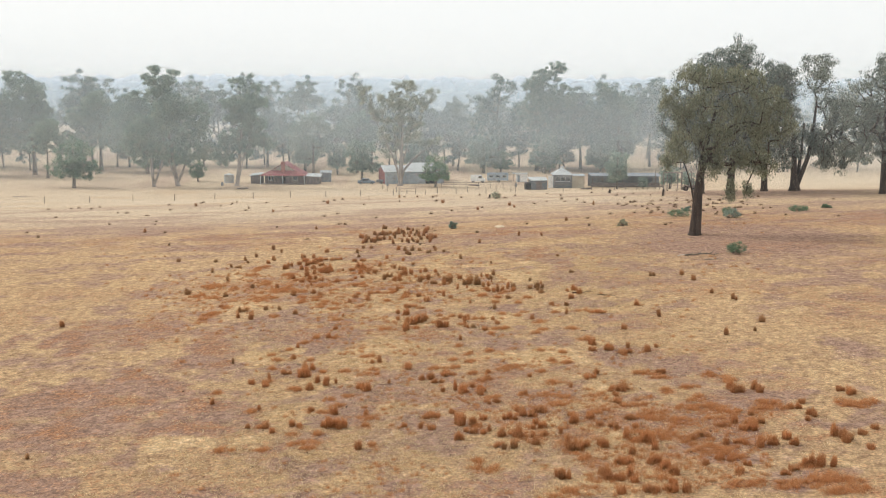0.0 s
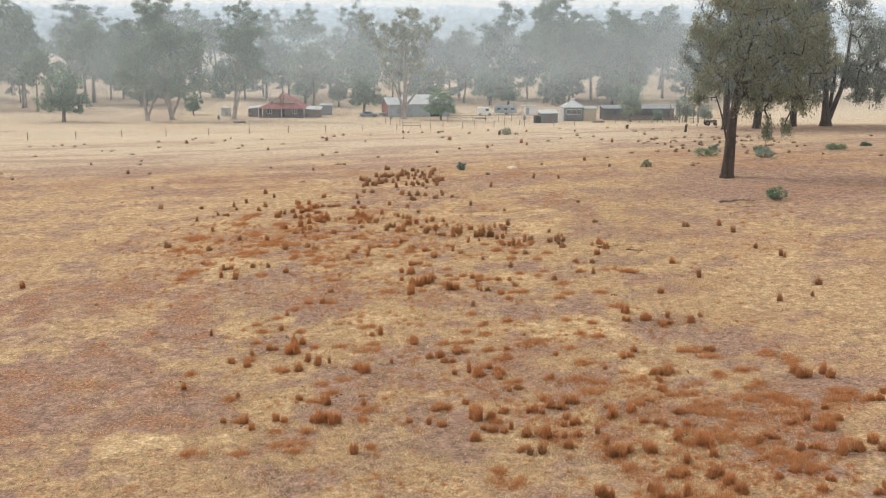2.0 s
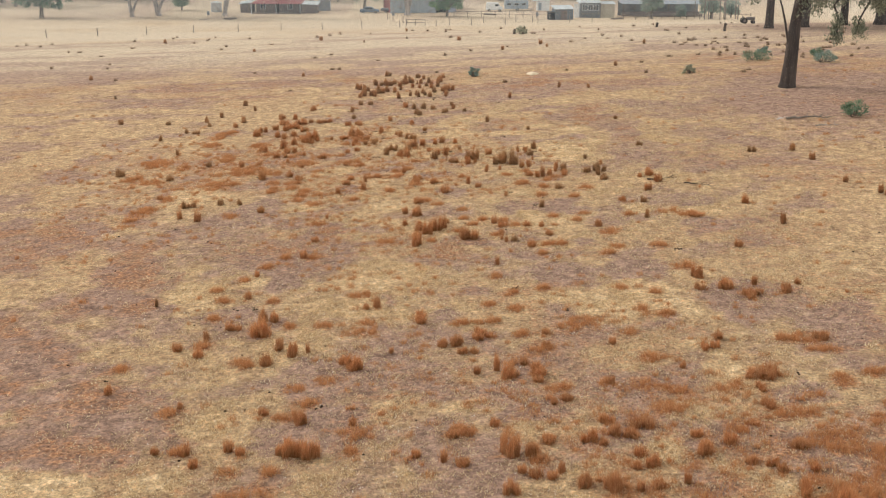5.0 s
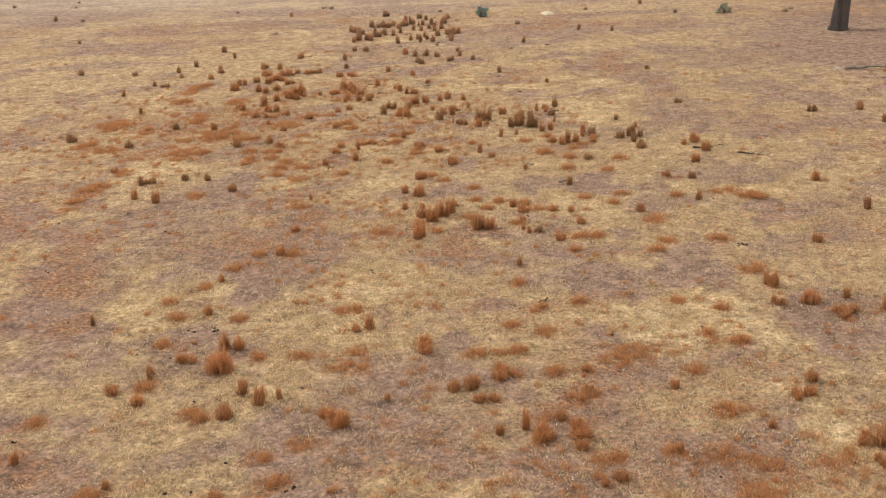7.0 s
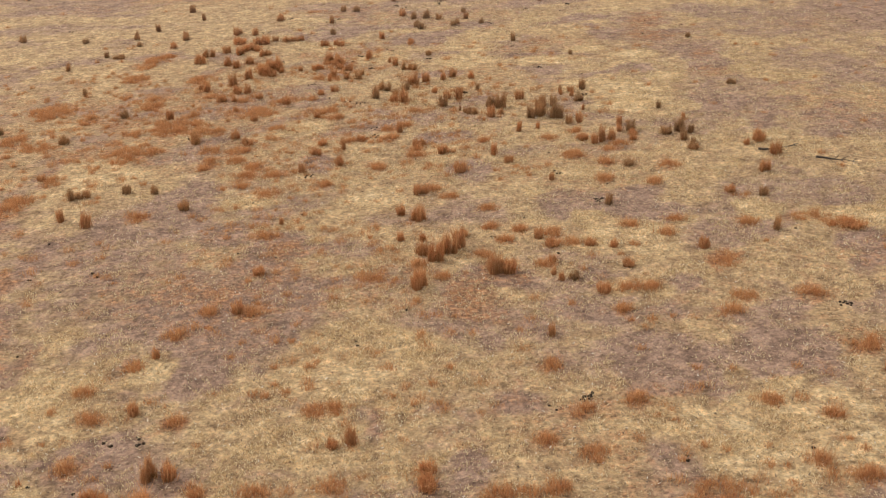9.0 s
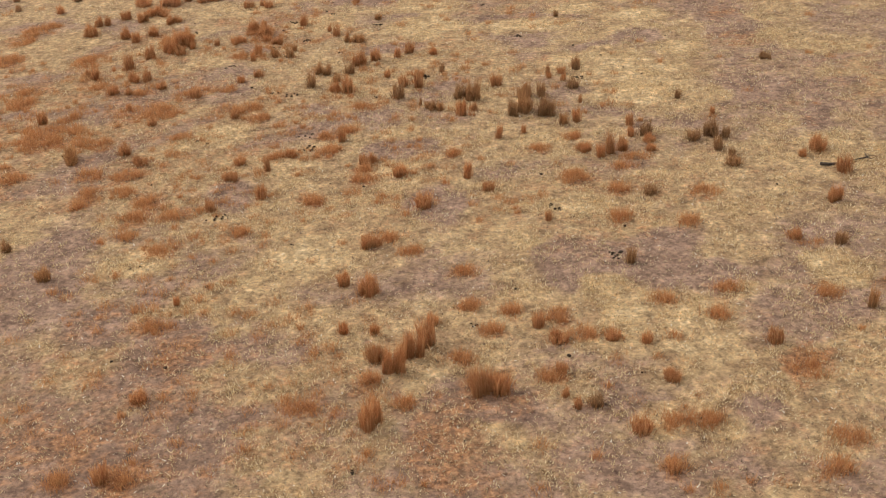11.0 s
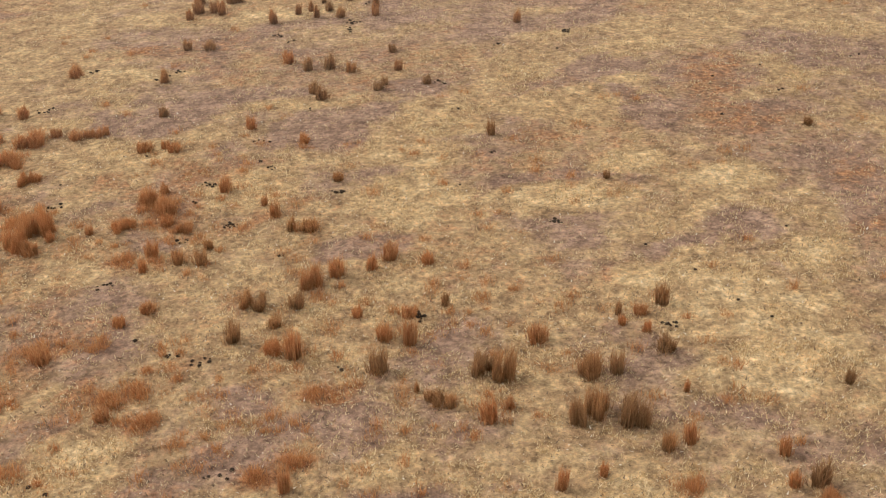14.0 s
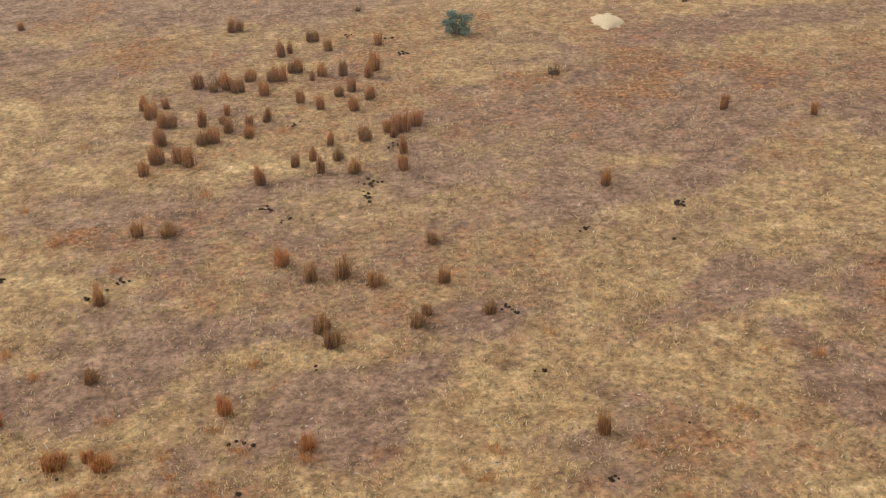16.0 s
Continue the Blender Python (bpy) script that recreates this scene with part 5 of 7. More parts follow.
def wood_geo(nodes, parent, rad, trunk_count, sides=4):
    g = Geo()
    for i in range(1, len(nodes)):
        k = 9 if i < trunk_count else sides
        g.tube(nodes[parent[i]], nodes[i], rad[parent[i]] if i < trunk_count or rad[parent[i]] < 2.0 * rad[i] else rad[i] * 1.3, rad[i], k, False)
    return g


def leaf_mesh(name, tips, mat, per, spread_r, size, seed, hang=0.5, flat=0.6):
    """Leaves round each twig end: narrow pointed blades, most of them hanging."""
    rng = np.random.default_rng(seed)
    t = np.array([tuple(p) for p in tips])
    k = len(t) * per
    big = np.repeat(rng.uniform(0.6, 1.3, len(t)), per)
    d = rng.normal(0, 1, (k, 3))
    d /= np.linalg.norm(d, axis=1)[:, None]
    c = np.repeat(t, per, 0) + d * (rng.random(k) ** 0.45 * spread_r * big)[:, None] * np.array([1, 1, flat])
    axis = rng.normal(0, 1, (k, 3)) + np.array([0, 0, -2.2 * hang])
    axis /= np.linalg.norm(axis, axis=1)[:, None]
    side = np.cross(axis, rng.normal(0, 1, (k, 3)))
    side /= np.linalg.norm(side, axis=1)[:, None]
    ln = size * rng.uniform(0.6, 1.4, k)[:, None]
    wd = ln * rng.uniform(0.28, 0.42, k)[:, None]
    co = np.stack([c - axis * ln / 2, c + side * wd / 2, c + axis * ln / 2, c - side * wd / 2], 1).reshape(-1, 3)
    return fast_mesh(name, co, np.arange(4 * k).reshape(-1, 4), mat)


def tree(name, seed, trunk, envelope, clumps, leaf, bark, per, spread_r, size, label, category="tree", hang=0.5, flat=0.6, tip=0.035, group="", power=0.5, stems=()):
    nodes, parent, rad, tips = skeleton_tree(seed, trunk, envelope, clumps, tip, stems, power)
    e = thing(name, 0, 0, 0, label, category, group)
    part("trunk", wood_geo(nodes, parent, rad, len(trunk)), bark, e, smooth=True)
    c = new("crown", leaf_mesh("crown", tips, leaf, per, spread_r, size, seed + 1, hang, flat))
    c.parent = e
    return e


def plant(e, x, y, turn=0.0, s=1.0, sink=0.15):
    e.matrix_basis = pose(x, y, on(x, y) - sink, 0, 0, turn) @ Matrix.Scale(s, 4)
    return e


# the big gum in the paddock
plant(tree("gum_tree", 3, [(0, 0, 0, 0.80), (0.03, 0, 0.5, 0.62), (0.12, 0, 2.2, 0.53), (0.2, 0.05, 4.4, 0.47), (0.35, 0.1, 6.2, 0.38), (0.6, 0.1, 8.2, 0.29), (1.1, 0, 10.5, 0.20), (1.7, 0, 12.8, 0.13)],
           [(-1.2, 0, 16.4, 1.8, 1.8, 1.3, 0.9), (-2.9, 0.4, 14.0, 1.2, 1.4, 1.6, 0.7), (2.0, 0.2, 16.2, 2.5, 2.4, 1.5, 1.2), (4.6, 0, 15.7, 2.4, 2.4, 1.6, 1.1), (7.0, -0.3, 14.0, 2.2, 2.2, 1.8, 1.1), (8.6, 0.2, 11.4, 1.6, 2.0, 2.4, 1.0),
            (-1.9, -0.6, 12.2, 1.3, 1.5, 1.2, 0.6), (0.2, -0.8, 13.3, 2.2, 2.2, 1.8, 1.1), (3.4, -0.8, 12.2, 2.6, 2.4, 2.4, 1.5), (6.3, 0, 10.2, 2.4, 2.2, 2.4, 1.4), (-1.9, -0.2, 9.2, 1.6, 1.8, 2.0, 1.0), (-2.8, 0.3, 7.8, 1.0, 1.2, 0.9, 0.4),
            (1.9, -0.9, 8.6, 1.2, 1.2, 1.9, 0.6), (4.1, -0.6, 7.6, 1.8, 1.6, 1.9, 1.0), (6.9, 0.2, 7.4, 1.6, 1.6, 1.4, 0.7), (0.6, -1.5, 10.4, 2.3, 1.1, 2.0, 1.2), (1.2, -1.3, 7.2, 1.5, 0.9, 1.5, 0.6), (5.2, -1.2, 12.6, 2.2, 1.4, 2.0, 1.0), (3.3, -0.6, 4.7, 0.4, 0.4, 1.4, 0.35), (5.3, 0, 5.0, 0.45, 0.5, 1.0, 0.25)],
           430, LEAF_NEAR, BARK_DARK, 85, 0.6, 0.23, "tall dark-trunked gum tree with drooping olive foliage", hang=0.9, flat=1.2, tip=0.026,
           stems=[[(-0.2, -0.1, 3.4, 0.12), (-0.6, -0.1, 5.2, 0.10), (-0.95, -0.1, 6.4, 0.08), (-1.4, -0.1, 7.6, 0.06)]]), 29.4, 119.2)

# the row of gums on the crest
def crest_gum(seed, h, w, label):
    r = h * 0.025
    lean = random.Random(seed).uniform(-0.6, 0.6)
    return tree("gum_tree", seed, [(0, 0, 0, r * 1.35), (0, 0, 0.6, r), (lean * 0.3, 0, h * 0.16, r * 0.85), (lean, 0, h * 0.3, r * 0.7), (lean * 1.2, 0.2, h * 0.48, r * 0.5), (lean, 0.2, h * 0.68, r * 0.28)],
                [(0, 0, h * 0.66, w * 0.42, w * 0.4, h * 0.30, 4), (-w * 0.28, 0, h * 0.5, w * 0.24, w * 0.25, h * 0.2, 1.5), (w * 0.28, 0, h * 0.46, w * 0.26, w * 0.25, h * 0.22, 1.7), (w * 0.1, 0, h * 0.84, w * 0.26, w * 0.25, h * 0.15, 1.5), (w * 0.2, 0, h * 0.28, w * 0.34, w * 0.24, h * 0.13, 1.3), (-w * 0.2, 0, h * 0.3, w * 0.3, w * 0.24, h * 0.12, 1.0)],
                300, LEAF_GREY, BARK_DARK, 80, 1.0, 0.34, label, hang=0.7, flat=0.8, tip=0.04, group="gums on the crest")


CREST = [(41.8, 167, 21, 13, 61), (46.3, 168, 23, 12, 62), (52.3, 171.5, 20, 11, 63), (64.5, 158, 20, 13, 65), (73, 170, 21, 14, 66)]
for x, y, h, w, seed in CREST:
    plant(crest_gum(seed, h, w, "dark-trunked gum tree with grey-green crown on the crest"), x, y)
# a forked one with airy limbs
plant(tree("gum_tree", 64, [(0, 0, 0, 1.0), (0, 0, 0.9, 0.72), (-0.2, 0, 2.6, 0.46), (-0.3, 0, 5.5, 0.36), (-0.5, 0.1, 8.5, 0.28), (-0.9, 0.1, 12, 0.2)],
           [(-0.6, 0, 7, 0.5, 0.5, 2, 0.3), (2.6, 0, 7, 0.8, 0.8, 1.5, 0.3), (-1.6, 0, 15.5, 2.6, 2.6, 3.2, 1.6), (2.6, 0, 17.2, 3.0, 3.0, 3.4, 1.8), (5.6, 0.5, 11.5, 3.2, 3.0, 4.2, 2.8), (5.5, 0, 6.0, 4.0, 2.8, 3.2, 3.2), (2.2, 0, 8.0, 1.2, 1.0, 2.0, 0.6)],
           280, LEAF_GREY, BARK_DARK, 80, 0.95, 0.32, "forked dark gum tree with airy upper limbs", hang=0.7, flat=0.8, tip=0.05, group="gums on the crest", power=0.5, stems=[[(0.8, 0, 2.4, 0.42), (1.8, 0.2, 5.0, 0.34), (2.4, 0.3, 8.5, 0.26), (2.7, 0.3, 12.5, 0.17)], [(0.5, 0.3, 2.8, 0.3), (0.9, 0.5, 6.0, 0.24), (1.1, 0.4, 10, 0.16)]]), 56.5, 170.5)

# gums and other trees of the homestead flat: a few shapes, repeated
def flat_gum(seed, leaf, bark, airy, label, group, per=44, size=0.5):
    """A gum 24 m high; crown of separate clumps on rising limbs."""
    rng = random.Random(seed)
    h = 24.0
    env = [(0, 0, h * 0.80, 3.6, 3.6, h * 0.17, 2.4)]
    for k in range(6 if airy else 8):
        a, r = 6.283 * k / 6 + rng.uniform(-0.4, 0.4), rng.uniform(2.6, 5.6)
        env.append((r * math.cos(a), r * math.sin(a), h * rng.uniform(0.2, 0.78), rng.uniform(2.2, 3.6), 3.0, h * rng.uniform(0.08, 0.15), 1.4))
    if not airy:
        env.append((0, 0, h * 0.55, 5.6, 5.6, h * 0.24, 4.5))
    s = rng.uniform(-1, 1)
    return tree("gum_tree", seed, [(0, 0, 0, 0.55), (0, 0, 0.8, 0.38), (s * 0.4, 0, 4.5, 0.33), (s, 0, 8.5, 0.28), (s * 0.8, 0.3, 13, 0.2), (s * 0.3, 0.3, 18, 0.12)],
                env, 100 if airy else 155, leaf, bark, per, 1.15, size, label, hang=0.45, flat=0.65, tip=0.06, group=group)


def round_tree(seed, leaf, bark, label, group=""):
    """A dense rounded tree, ten metres high, leafy almost to the ground."""
    return tree("round_tree", seed, [(0, 0, 0, 0.42), (0, 0, 0.6, 0.32), (0.1, 0, 2.0, 0.28), (0.1, 0.1, 4.5, 0.2), (0, 0, 7, 0.1)],
                [(0, 0, 5.6, 4.2, 4.2, 3.9, 5), (-1.5, 0, 3.4, 3.4, 3.2, 1.8, 2), (1.6, 0.3, 3.2, 3.2, 3.2, 1.8, 2)],
                120, leaf, bark, 80, 0.8, 0.38, label, hang=0.2, flat=0.8, tip=0.04, group=group)


def put_copies(proto, h0, rows):
    """The first row takes the tree itself, the rest take copies. Rows: x, y, height, width factor, turn."""
    for i, (x, y, h, w, turn) in enumerate(rows):
        ob = proto if i == 0 else copy_thing(proto, Matrix.Identity(4))
        s = h / h0
        ob.matrix_basis = pose(x, y, on(x, y) - 0.2, 0, 0, turn) @ Matrix.Diagonal((s * w, s * w, s, 1))


NEAR_FLAT = "gums round the homestead"


def lobed_gum(seed, x, y, lobes, label, leaf=None, bark=None, stems=(), lean=0.0, r=0.42, turn=0.0, dense=1.0):
    """A broad gum whose crown is made of leafy lobes: (x, z, width radius, height radius) from the foot."""
    rng = random.Random(seed)
    env = [(lx, rng.uniform(-0.25, 0.25) * w * 2, lz, w, w * 0.9, hz, w * w + 2 * w * hz) for lx, lz, w, hz in lobes]
    top = max(lz for lx, lz, w, hz in lobes)
    trunk = [(0, 0, 0, r * 1.5), (lean * 0.1, 0, 0.8, r), (lean * 0.35, 0, top * 0.17, r * 0.85), (lean * 0.6, 0.2, top * 0.34, r * 0.68), (lean * 0.8, 0.3, top * 0.52, r * 0.48), (lean, 0.2, top * 0.7, r * 0.28)]
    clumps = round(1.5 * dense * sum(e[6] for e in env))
    return plant(tree("gum_tree", seed, trunk, env, clumps, leaf or LEAF_HAZED, bark or BARK_PALE, 70, 0.85, 0.42, label, hang=0.45, flat=0.75, tip=0.032, group=NEAR_FLAT, stems=stems), x, y, turn)


lobed_gum(181, -59.8, 280, [(-2.9, 13.5, 4.5, 4.6), (-5.4, 11.7, 2.6, 3.4), (0.6, 9.4, 4.0, 3.4), (-3.5, 7.6, 3.0, 2.6), (2.9, 15.4, 4.2, 4.2)], "broad grey-green gum tree with forked pale trunk", lean=-1.0,
          stems=[[(0.6, 0, 2.2, 0.3), (1.6, 0.2, 5.0, 0.24), (2.4, 0.2, 9.0, 0.16)]])
lobed_gum(182, -54.6, 282, [(-4.9, 27.4, 1.9, 1.5), (-5.8, 25.2, 2.4, 1.8), (-5.0, 21.6, 3.4, 2.8), (-0.5, 27.0, 1.7, 0.9), (-1.5, 24.8, 2.0, 1.0), (-9.4, 21.8, 1.7, 0.8), (0.6, 19.0, 5.0, 3.4), (4.6, 17.3, 4.5, 4.0), (3.2, 12.2, 5.2, 4.2), (6.3, 8.3, 3.5, 3.0), (0.9, 7.4, 4.0, 2.5), (-3.0, 18.0, 4.0, 4.0), (-3.5, 23.5, 2.6, 4.0)],
          "tall grey-green gum tree with a broad lobed crown", lean=-2.6, r=0.5, stems=[[(-0.7, 0, 2.6, 0.32), (-1.9, 0.3, 5.5, 0.26), (-2.8, 0.3, 9.0, 0.2), (-3.6, 0.2, 14.0, 0.15)], [(1.0, 0, 3.4, 0.3), (2.6, -0.2, 7.5, 0.22), (3.6, 0, 12.0, 0.14)]])
lobed_gum(183, -40.9, 283, [(0.9, 24.6, 2.3, 1.6), (3.2, 26.4, 1.4, 0.6), (5.3, 23.7, 1.9, 1.0), (-0.9, 20.0, 3.0, 1.6), (2.6, 19.0, 4.0, 2.4), (6.2, 20.0, 2.1, 1.4), (-1.0, 16.6, 2.2, 1.4), (4.4, 15.4, 3.6, 2.6), (6.7, 10.9, 3.5, 2.4), (-2.0, 10.9, 3.4, 2.8), (-2.6, 7.2, 2.8, 2.3), (2.0, 9.2, 3.2, 2.2), (2.2, 14.0, 4.2, 6.0), (3.0, 20.5, 3.2, 3.4)],
          "tall open gum tree with separate leafy masses on pale limbs", lean=1.6, r=0.48, stems=[[(0.8, 0, 3.0, 0.3), (1.7, 0.2, 7.0, 0.24), (3.4, 0.1, 12.0, 0.17), (4.6, 0, 17.0, 0.11)]])
lobed_gum(184, -1.9, 284.5, [(1.3, 24.0, 4.0, 1.7), (-1.6, 20.8, 3.5, 2.6), (4.4, 20.2, 4.6, 2.2), (7.3, 22.6, 2.1, 1.2), (-8.0, 22.0, 3.0, 2.8), (-7.0, 18.2, 1.8, 1.8), (-4.5, 16.6, 2.5, 3.2), (0, 15.0, 4.0, 2.8), (3.8, 15.6, 2.6, 2.3), (-1.0, 10.4, 3.2, 2.0), (6.5, 10.4, 2.7, 0.9), (9.4, 11.4, 1.5, 0.6), (2.4, 11.5, 2.1, 1.4), (1.2, 18.2, 4.2, 3.6), (-4.5, 19.6, 2.8, 2.6), (-3.2, 13.0, 3.0, 2.2), (3.4, 12.8, 2.8, 1.8), (-2.6, 8.0, 2.2, 1.4)],
          "wide-crowned gum tree with bare pale limbs behind the shed", LEAF_DRY, dense=0.5, lean=0.6, r=0.6, stems=[[(-0.5, 0, 3.6, 0.4), (-1.8, 0.3, 7.5, 0.3), (-4.2, 0.3, 12.5, 0.22), (-6.6, 0.2, 17.5, 0.13)], [(0.9, 0, 3.8, 0.36), (3.0, 0.2, 6.4, 0.24), (6.2, 0, 8.9, 0.15), (8.8, 0, 10.8, 0.09)], [(0.6, 0.2, 5.5, 0.34), (1.9, 0.4, 10.5, 0.25), (3.4, 0.3, 16.0, 0.15)]])
HOME = [(-5, 26, 3.2, 2.2), (-2, 23.4, 5, 3), (1.3, 21.4, 3.8, 3), (-6.8, 18.8, 5, 5), (0, 16.5, 6, 5), (-9.5, 12.6, 5, 5), (-3.8, 10.7, 6, 4.6), (2.4, 13.6, 4.2, 4)]
lobed_gum(185, -99.5, 318, HOME, "dense grey-green gum tree at the woodland edge", bark=BARK_GREY, r=0.6)
lobed_gum(186, -92.5, 306, [(0, 12.7, 4.4, 3.6), (3.0, 9.4, 3.2, 3.0), (-2.2, 9.0, 3.2, 3.0)], "smaller brownish-green gum tree at the woodland edge", bark=BARK_GREY, r=0.3)
lobed_gum(187, -86, 334, [(0, 19, 5.5, 4), (-5, 15, 5, 4), (5.5, 15.5, 5, 4.5), (0.5, 11, 6.5, 5), (-6, 8, 4, 3.5), (6, 8, 4, 3.5)], "dense grey-green gum tree at the woodland edge", bark=BARK_GREY, r=0.55)
lobed_gum(191, -71, 324, [(x * 0.8, z * 0.78, w * 0.9, h * 0.9) for x, z, w, h in HOME], "grey-green gum tree at the woodland edge", bark=BARK_GREY, r=0.45)
lobed_gum(192, -26, 326, [(0, 14.0, 4.2, 3.0), (-4.0, 11.0, 4.0, 3.6), (4.2, 11.5, 4.2, 3.4), (0.3, 7.6, 4.8, 3.4)], "low broad gum tree at the woodland edge", bark=BARK_GREY, r=0.35)
lobed_gum(193, -14, 329, [(0.5, 15.0, 3.6, 2.6), (-3.2, 12.0, 3.6, 3.4), (3.6, 10.8, 3.8, 3.2), (0, 7.4, 4.4, 3.2)], "low broad gum tree at the woodland edge", bark=BARK_GREY, r=0.35)
lobed_gum(188, -117, 318, [(-x * 0.9, z * 0.92, w, h) for x, z, w, h in HOME], "dense grey-green gum tree at the woodland edge", bark=BARK_GREY, r=0.6)
lobed_gum(189, 60, 336, [(x, z * 0.9, w, h) for x, z, w, h in HOME], "dense grey-green gum tree at the woodland edge", bark=BARK_GREY, r=0.6)
lobed_gum(190, 37, 338, [(-x, z * 1.12, w, h) for x, z, w, h in HOME], "dense grey-green gum tree at the woodland edge", bark=BARK_GREY, r=0.6)
put_copies(round_tree(84, LEAF_GREEN, BARK_GREY, "dense rounded dark green tree beside the fence", "rounded trees"), 10,
           [(-77.5, 276, 13.0, 1.0, 0), (-52.6, 297, 6.2, 1.0, 90), (-108, 290, 9.5, 1.0, 40), (26, 330, 7, 1.2, 15), (-70, 326, 7, 1.2, 15), (40, 332, 8, 1.2, 215), (58, 330, 7, 1.3, 100)])
plant(round_tree(87, LEAF_FRESH, BARK_GREY, "rounded bright green tree in front of the long shed"), 6.6, 281, 30, 0.86)
put_copies(round_tree(85, LEAF_HAZED, BARK_GREY, "spreading grey-green tree by the sheds", "rounded trees"), 10,
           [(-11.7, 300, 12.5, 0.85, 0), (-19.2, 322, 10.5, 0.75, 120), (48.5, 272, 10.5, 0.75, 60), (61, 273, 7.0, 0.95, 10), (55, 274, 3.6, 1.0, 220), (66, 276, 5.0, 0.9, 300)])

put_copies(round_tree(86, LEAF_HAZED, BARK_GREY, "dense rounded grey-green tree at the woodland edge", "rounded trees"), 10,
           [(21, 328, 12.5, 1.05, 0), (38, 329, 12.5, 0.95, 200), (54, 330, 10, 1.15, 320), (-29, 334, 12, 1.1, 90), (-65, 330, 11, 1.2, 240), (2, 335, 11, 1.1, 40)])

FAR_ROWS = random.Random(14)
FAR = "woodland behind the homestead"
protos = [flat_gum(90 + i, LEAF_FAR, BARK_GREY, i == 3, "hazy blue-grey gum tree of the woodland", FAR, 55, 0.66) for i in range(4)]
rows = {i: [] for i in range(4)}
for x, y, h in ((-82, 345, 24), (-70, 352, 24), (-55, 350, 26), (-42, 356, 23), (-33, 350, 19), (-24, 358, 20), (-13, 350, 23), (-4, 352, 25), (5, 356, 24), (14, 350, 23), (22, 346, 24), (29, 350, 30), (37, 346, 29), (44, 352, 27), (51, 347, 26),
                (59, 350, 27), (66, 346, 26), (74, 352, 27), (83, 348, 25), (-94, 350, 25), (-110, 352, 26), (-124, 345, 24), (92, 352, 24), (102, 347, 26)):
    rows[FAR_ROWS.randrange(4)].append((x + FAR_ROWS.uniform(-2, 2), y + FAR_ROWS.uniform(-3, 6), h * FAR_ROWS.uniform(0.92, 1.05), FAR_ROWS.uniform(0.8, 1.15), FAR_ROWS.uniform(0, 360)))
for k in range(46):
    rows[FAR_ROWS.randrange(4)].append((-150 + 300 * (k + FAR_ROWS.random()) / 46, FAR_ROWS.uniform(335, 372), FAR_ROWS.uniform(11, 18), FAR_ROWS.uniform(1.0, 1.4), FAR_ROWS.uniform(0, 360)))
for k in range(24):
    rows[FAR_ROWS.randrange(4)].append((-170 + 350 * (k + FAR_ROWS.random()) / 24, FAR_ROWS.uniform(385, 470), FAR_ROWS.uniform(21, 30), FAR_ROWS.uniform(0.95, 1.3), FAR_ROWS.uniform(0, 360)))
for i, proto in enumerate(protos):
    put_copies(proto, 24, rows[i])


def bush(seed, leaf, r, h, label):
    e = thing("bush", 0, 0, 0, label, "bush", "low bushes")
    g = Geo()
    rng = random.Random(seed)
    tips = []
    for k in range(26):
        a, d = rng.uniform(0, 6.283), r * rng.random() ** 0.6
        top = Vector((d * math.cos(a), d * math.sin(a), h * rng.uniform(0.35, 0.95) * (1 - 0.4 * (d / r) ** 2)))
        g.tube((top.x * 0.2, top.y * 0.2, -0.05), top, 0.03, 0.012, 4, False)
        tips.append(top)
    part("stems", g, BARK_GREY, e)
    c = new("crown", leaf_mesh("crown", tips, leaf, 70, 0.28 * r, 0.12, seed, 0.0, 0.8))
    c.parent = e
    return e


for x, y, r, h, seed, leaf in ((30.0, 106.0, 1.0, 1.35, 1, LEAF_GREEN), (31.6, 135.3, 1.5, 1.2, 2, LEAF_GREEN), (36.8, 132.3, 1.0, 1.3, 3, LEAF_HAZED), (37.4, 136.3, 0.7, 1.0, 4, LEAF_GREEN), (46.2, 137.4, 1.1, 0.9, 5, LEAF_GREEN),
                               (23.6, 128.2, 0.5, 0.95, 6, LEAF_DRY), (5.1, 131.8, 0.5, 1.05, 7, LEAF_HAZED), (12.8, 171.8, 0.8, 1.2, 8, LEAF_DRY), (33.6, 140.5, 0.6, 0.8, 9, LEAF_HAZED), (50.2, 139.8, 0.6, 0.6, 10, LEAF_GREEN)):
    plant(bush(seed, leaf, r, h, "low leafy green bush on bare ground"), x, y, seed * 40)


def fallen_branch(x, y, turn, length, seed, label, mat=None):
    rng = random.Random(seed)
    g = Geo()
    k0 = min(1.0, length / 3.2)
    p, d = Vector((0, 0, 0.12 * k0)), Vector((1, 0, 0))
    for k in range(6):
        q = p + d * length / 6 + Vector((0, rng.gauss(0, 0.12), rng.gauss(0, 0.04))) * k0
        q.z = max(q.z, 0.05 * k0)
        g.tube(p, q, (0.11 - 0.014 * k) * k0, (0.10 - 0.014 * k) * k0, 6)
        for s in (-1, 1):
            if rng.random() < 0.75:
                e = q + Vector((rng.uniform(0.2, 0.6), s * rng.uniform(0.3, 0.9), rng.uniform(-0.05, 0.35))) * k0
                g.tube(q, e, 0.045 * k0, 0.015 * k0, 5)
                g.tube(e, e + Vector((rng.uniform(0.1, 0.4), s * 0.2, -0.1)) * k0, 0.015 * k0, 0.008 * k0, 4)
        p = q
    ob = part("fallen_branch", g, mat or DEAD_WOOD)
    ob.matrix_basis = pose(x, y, on(x, y), 0, 0, turn)
    return tagged(ob, label, "branch")


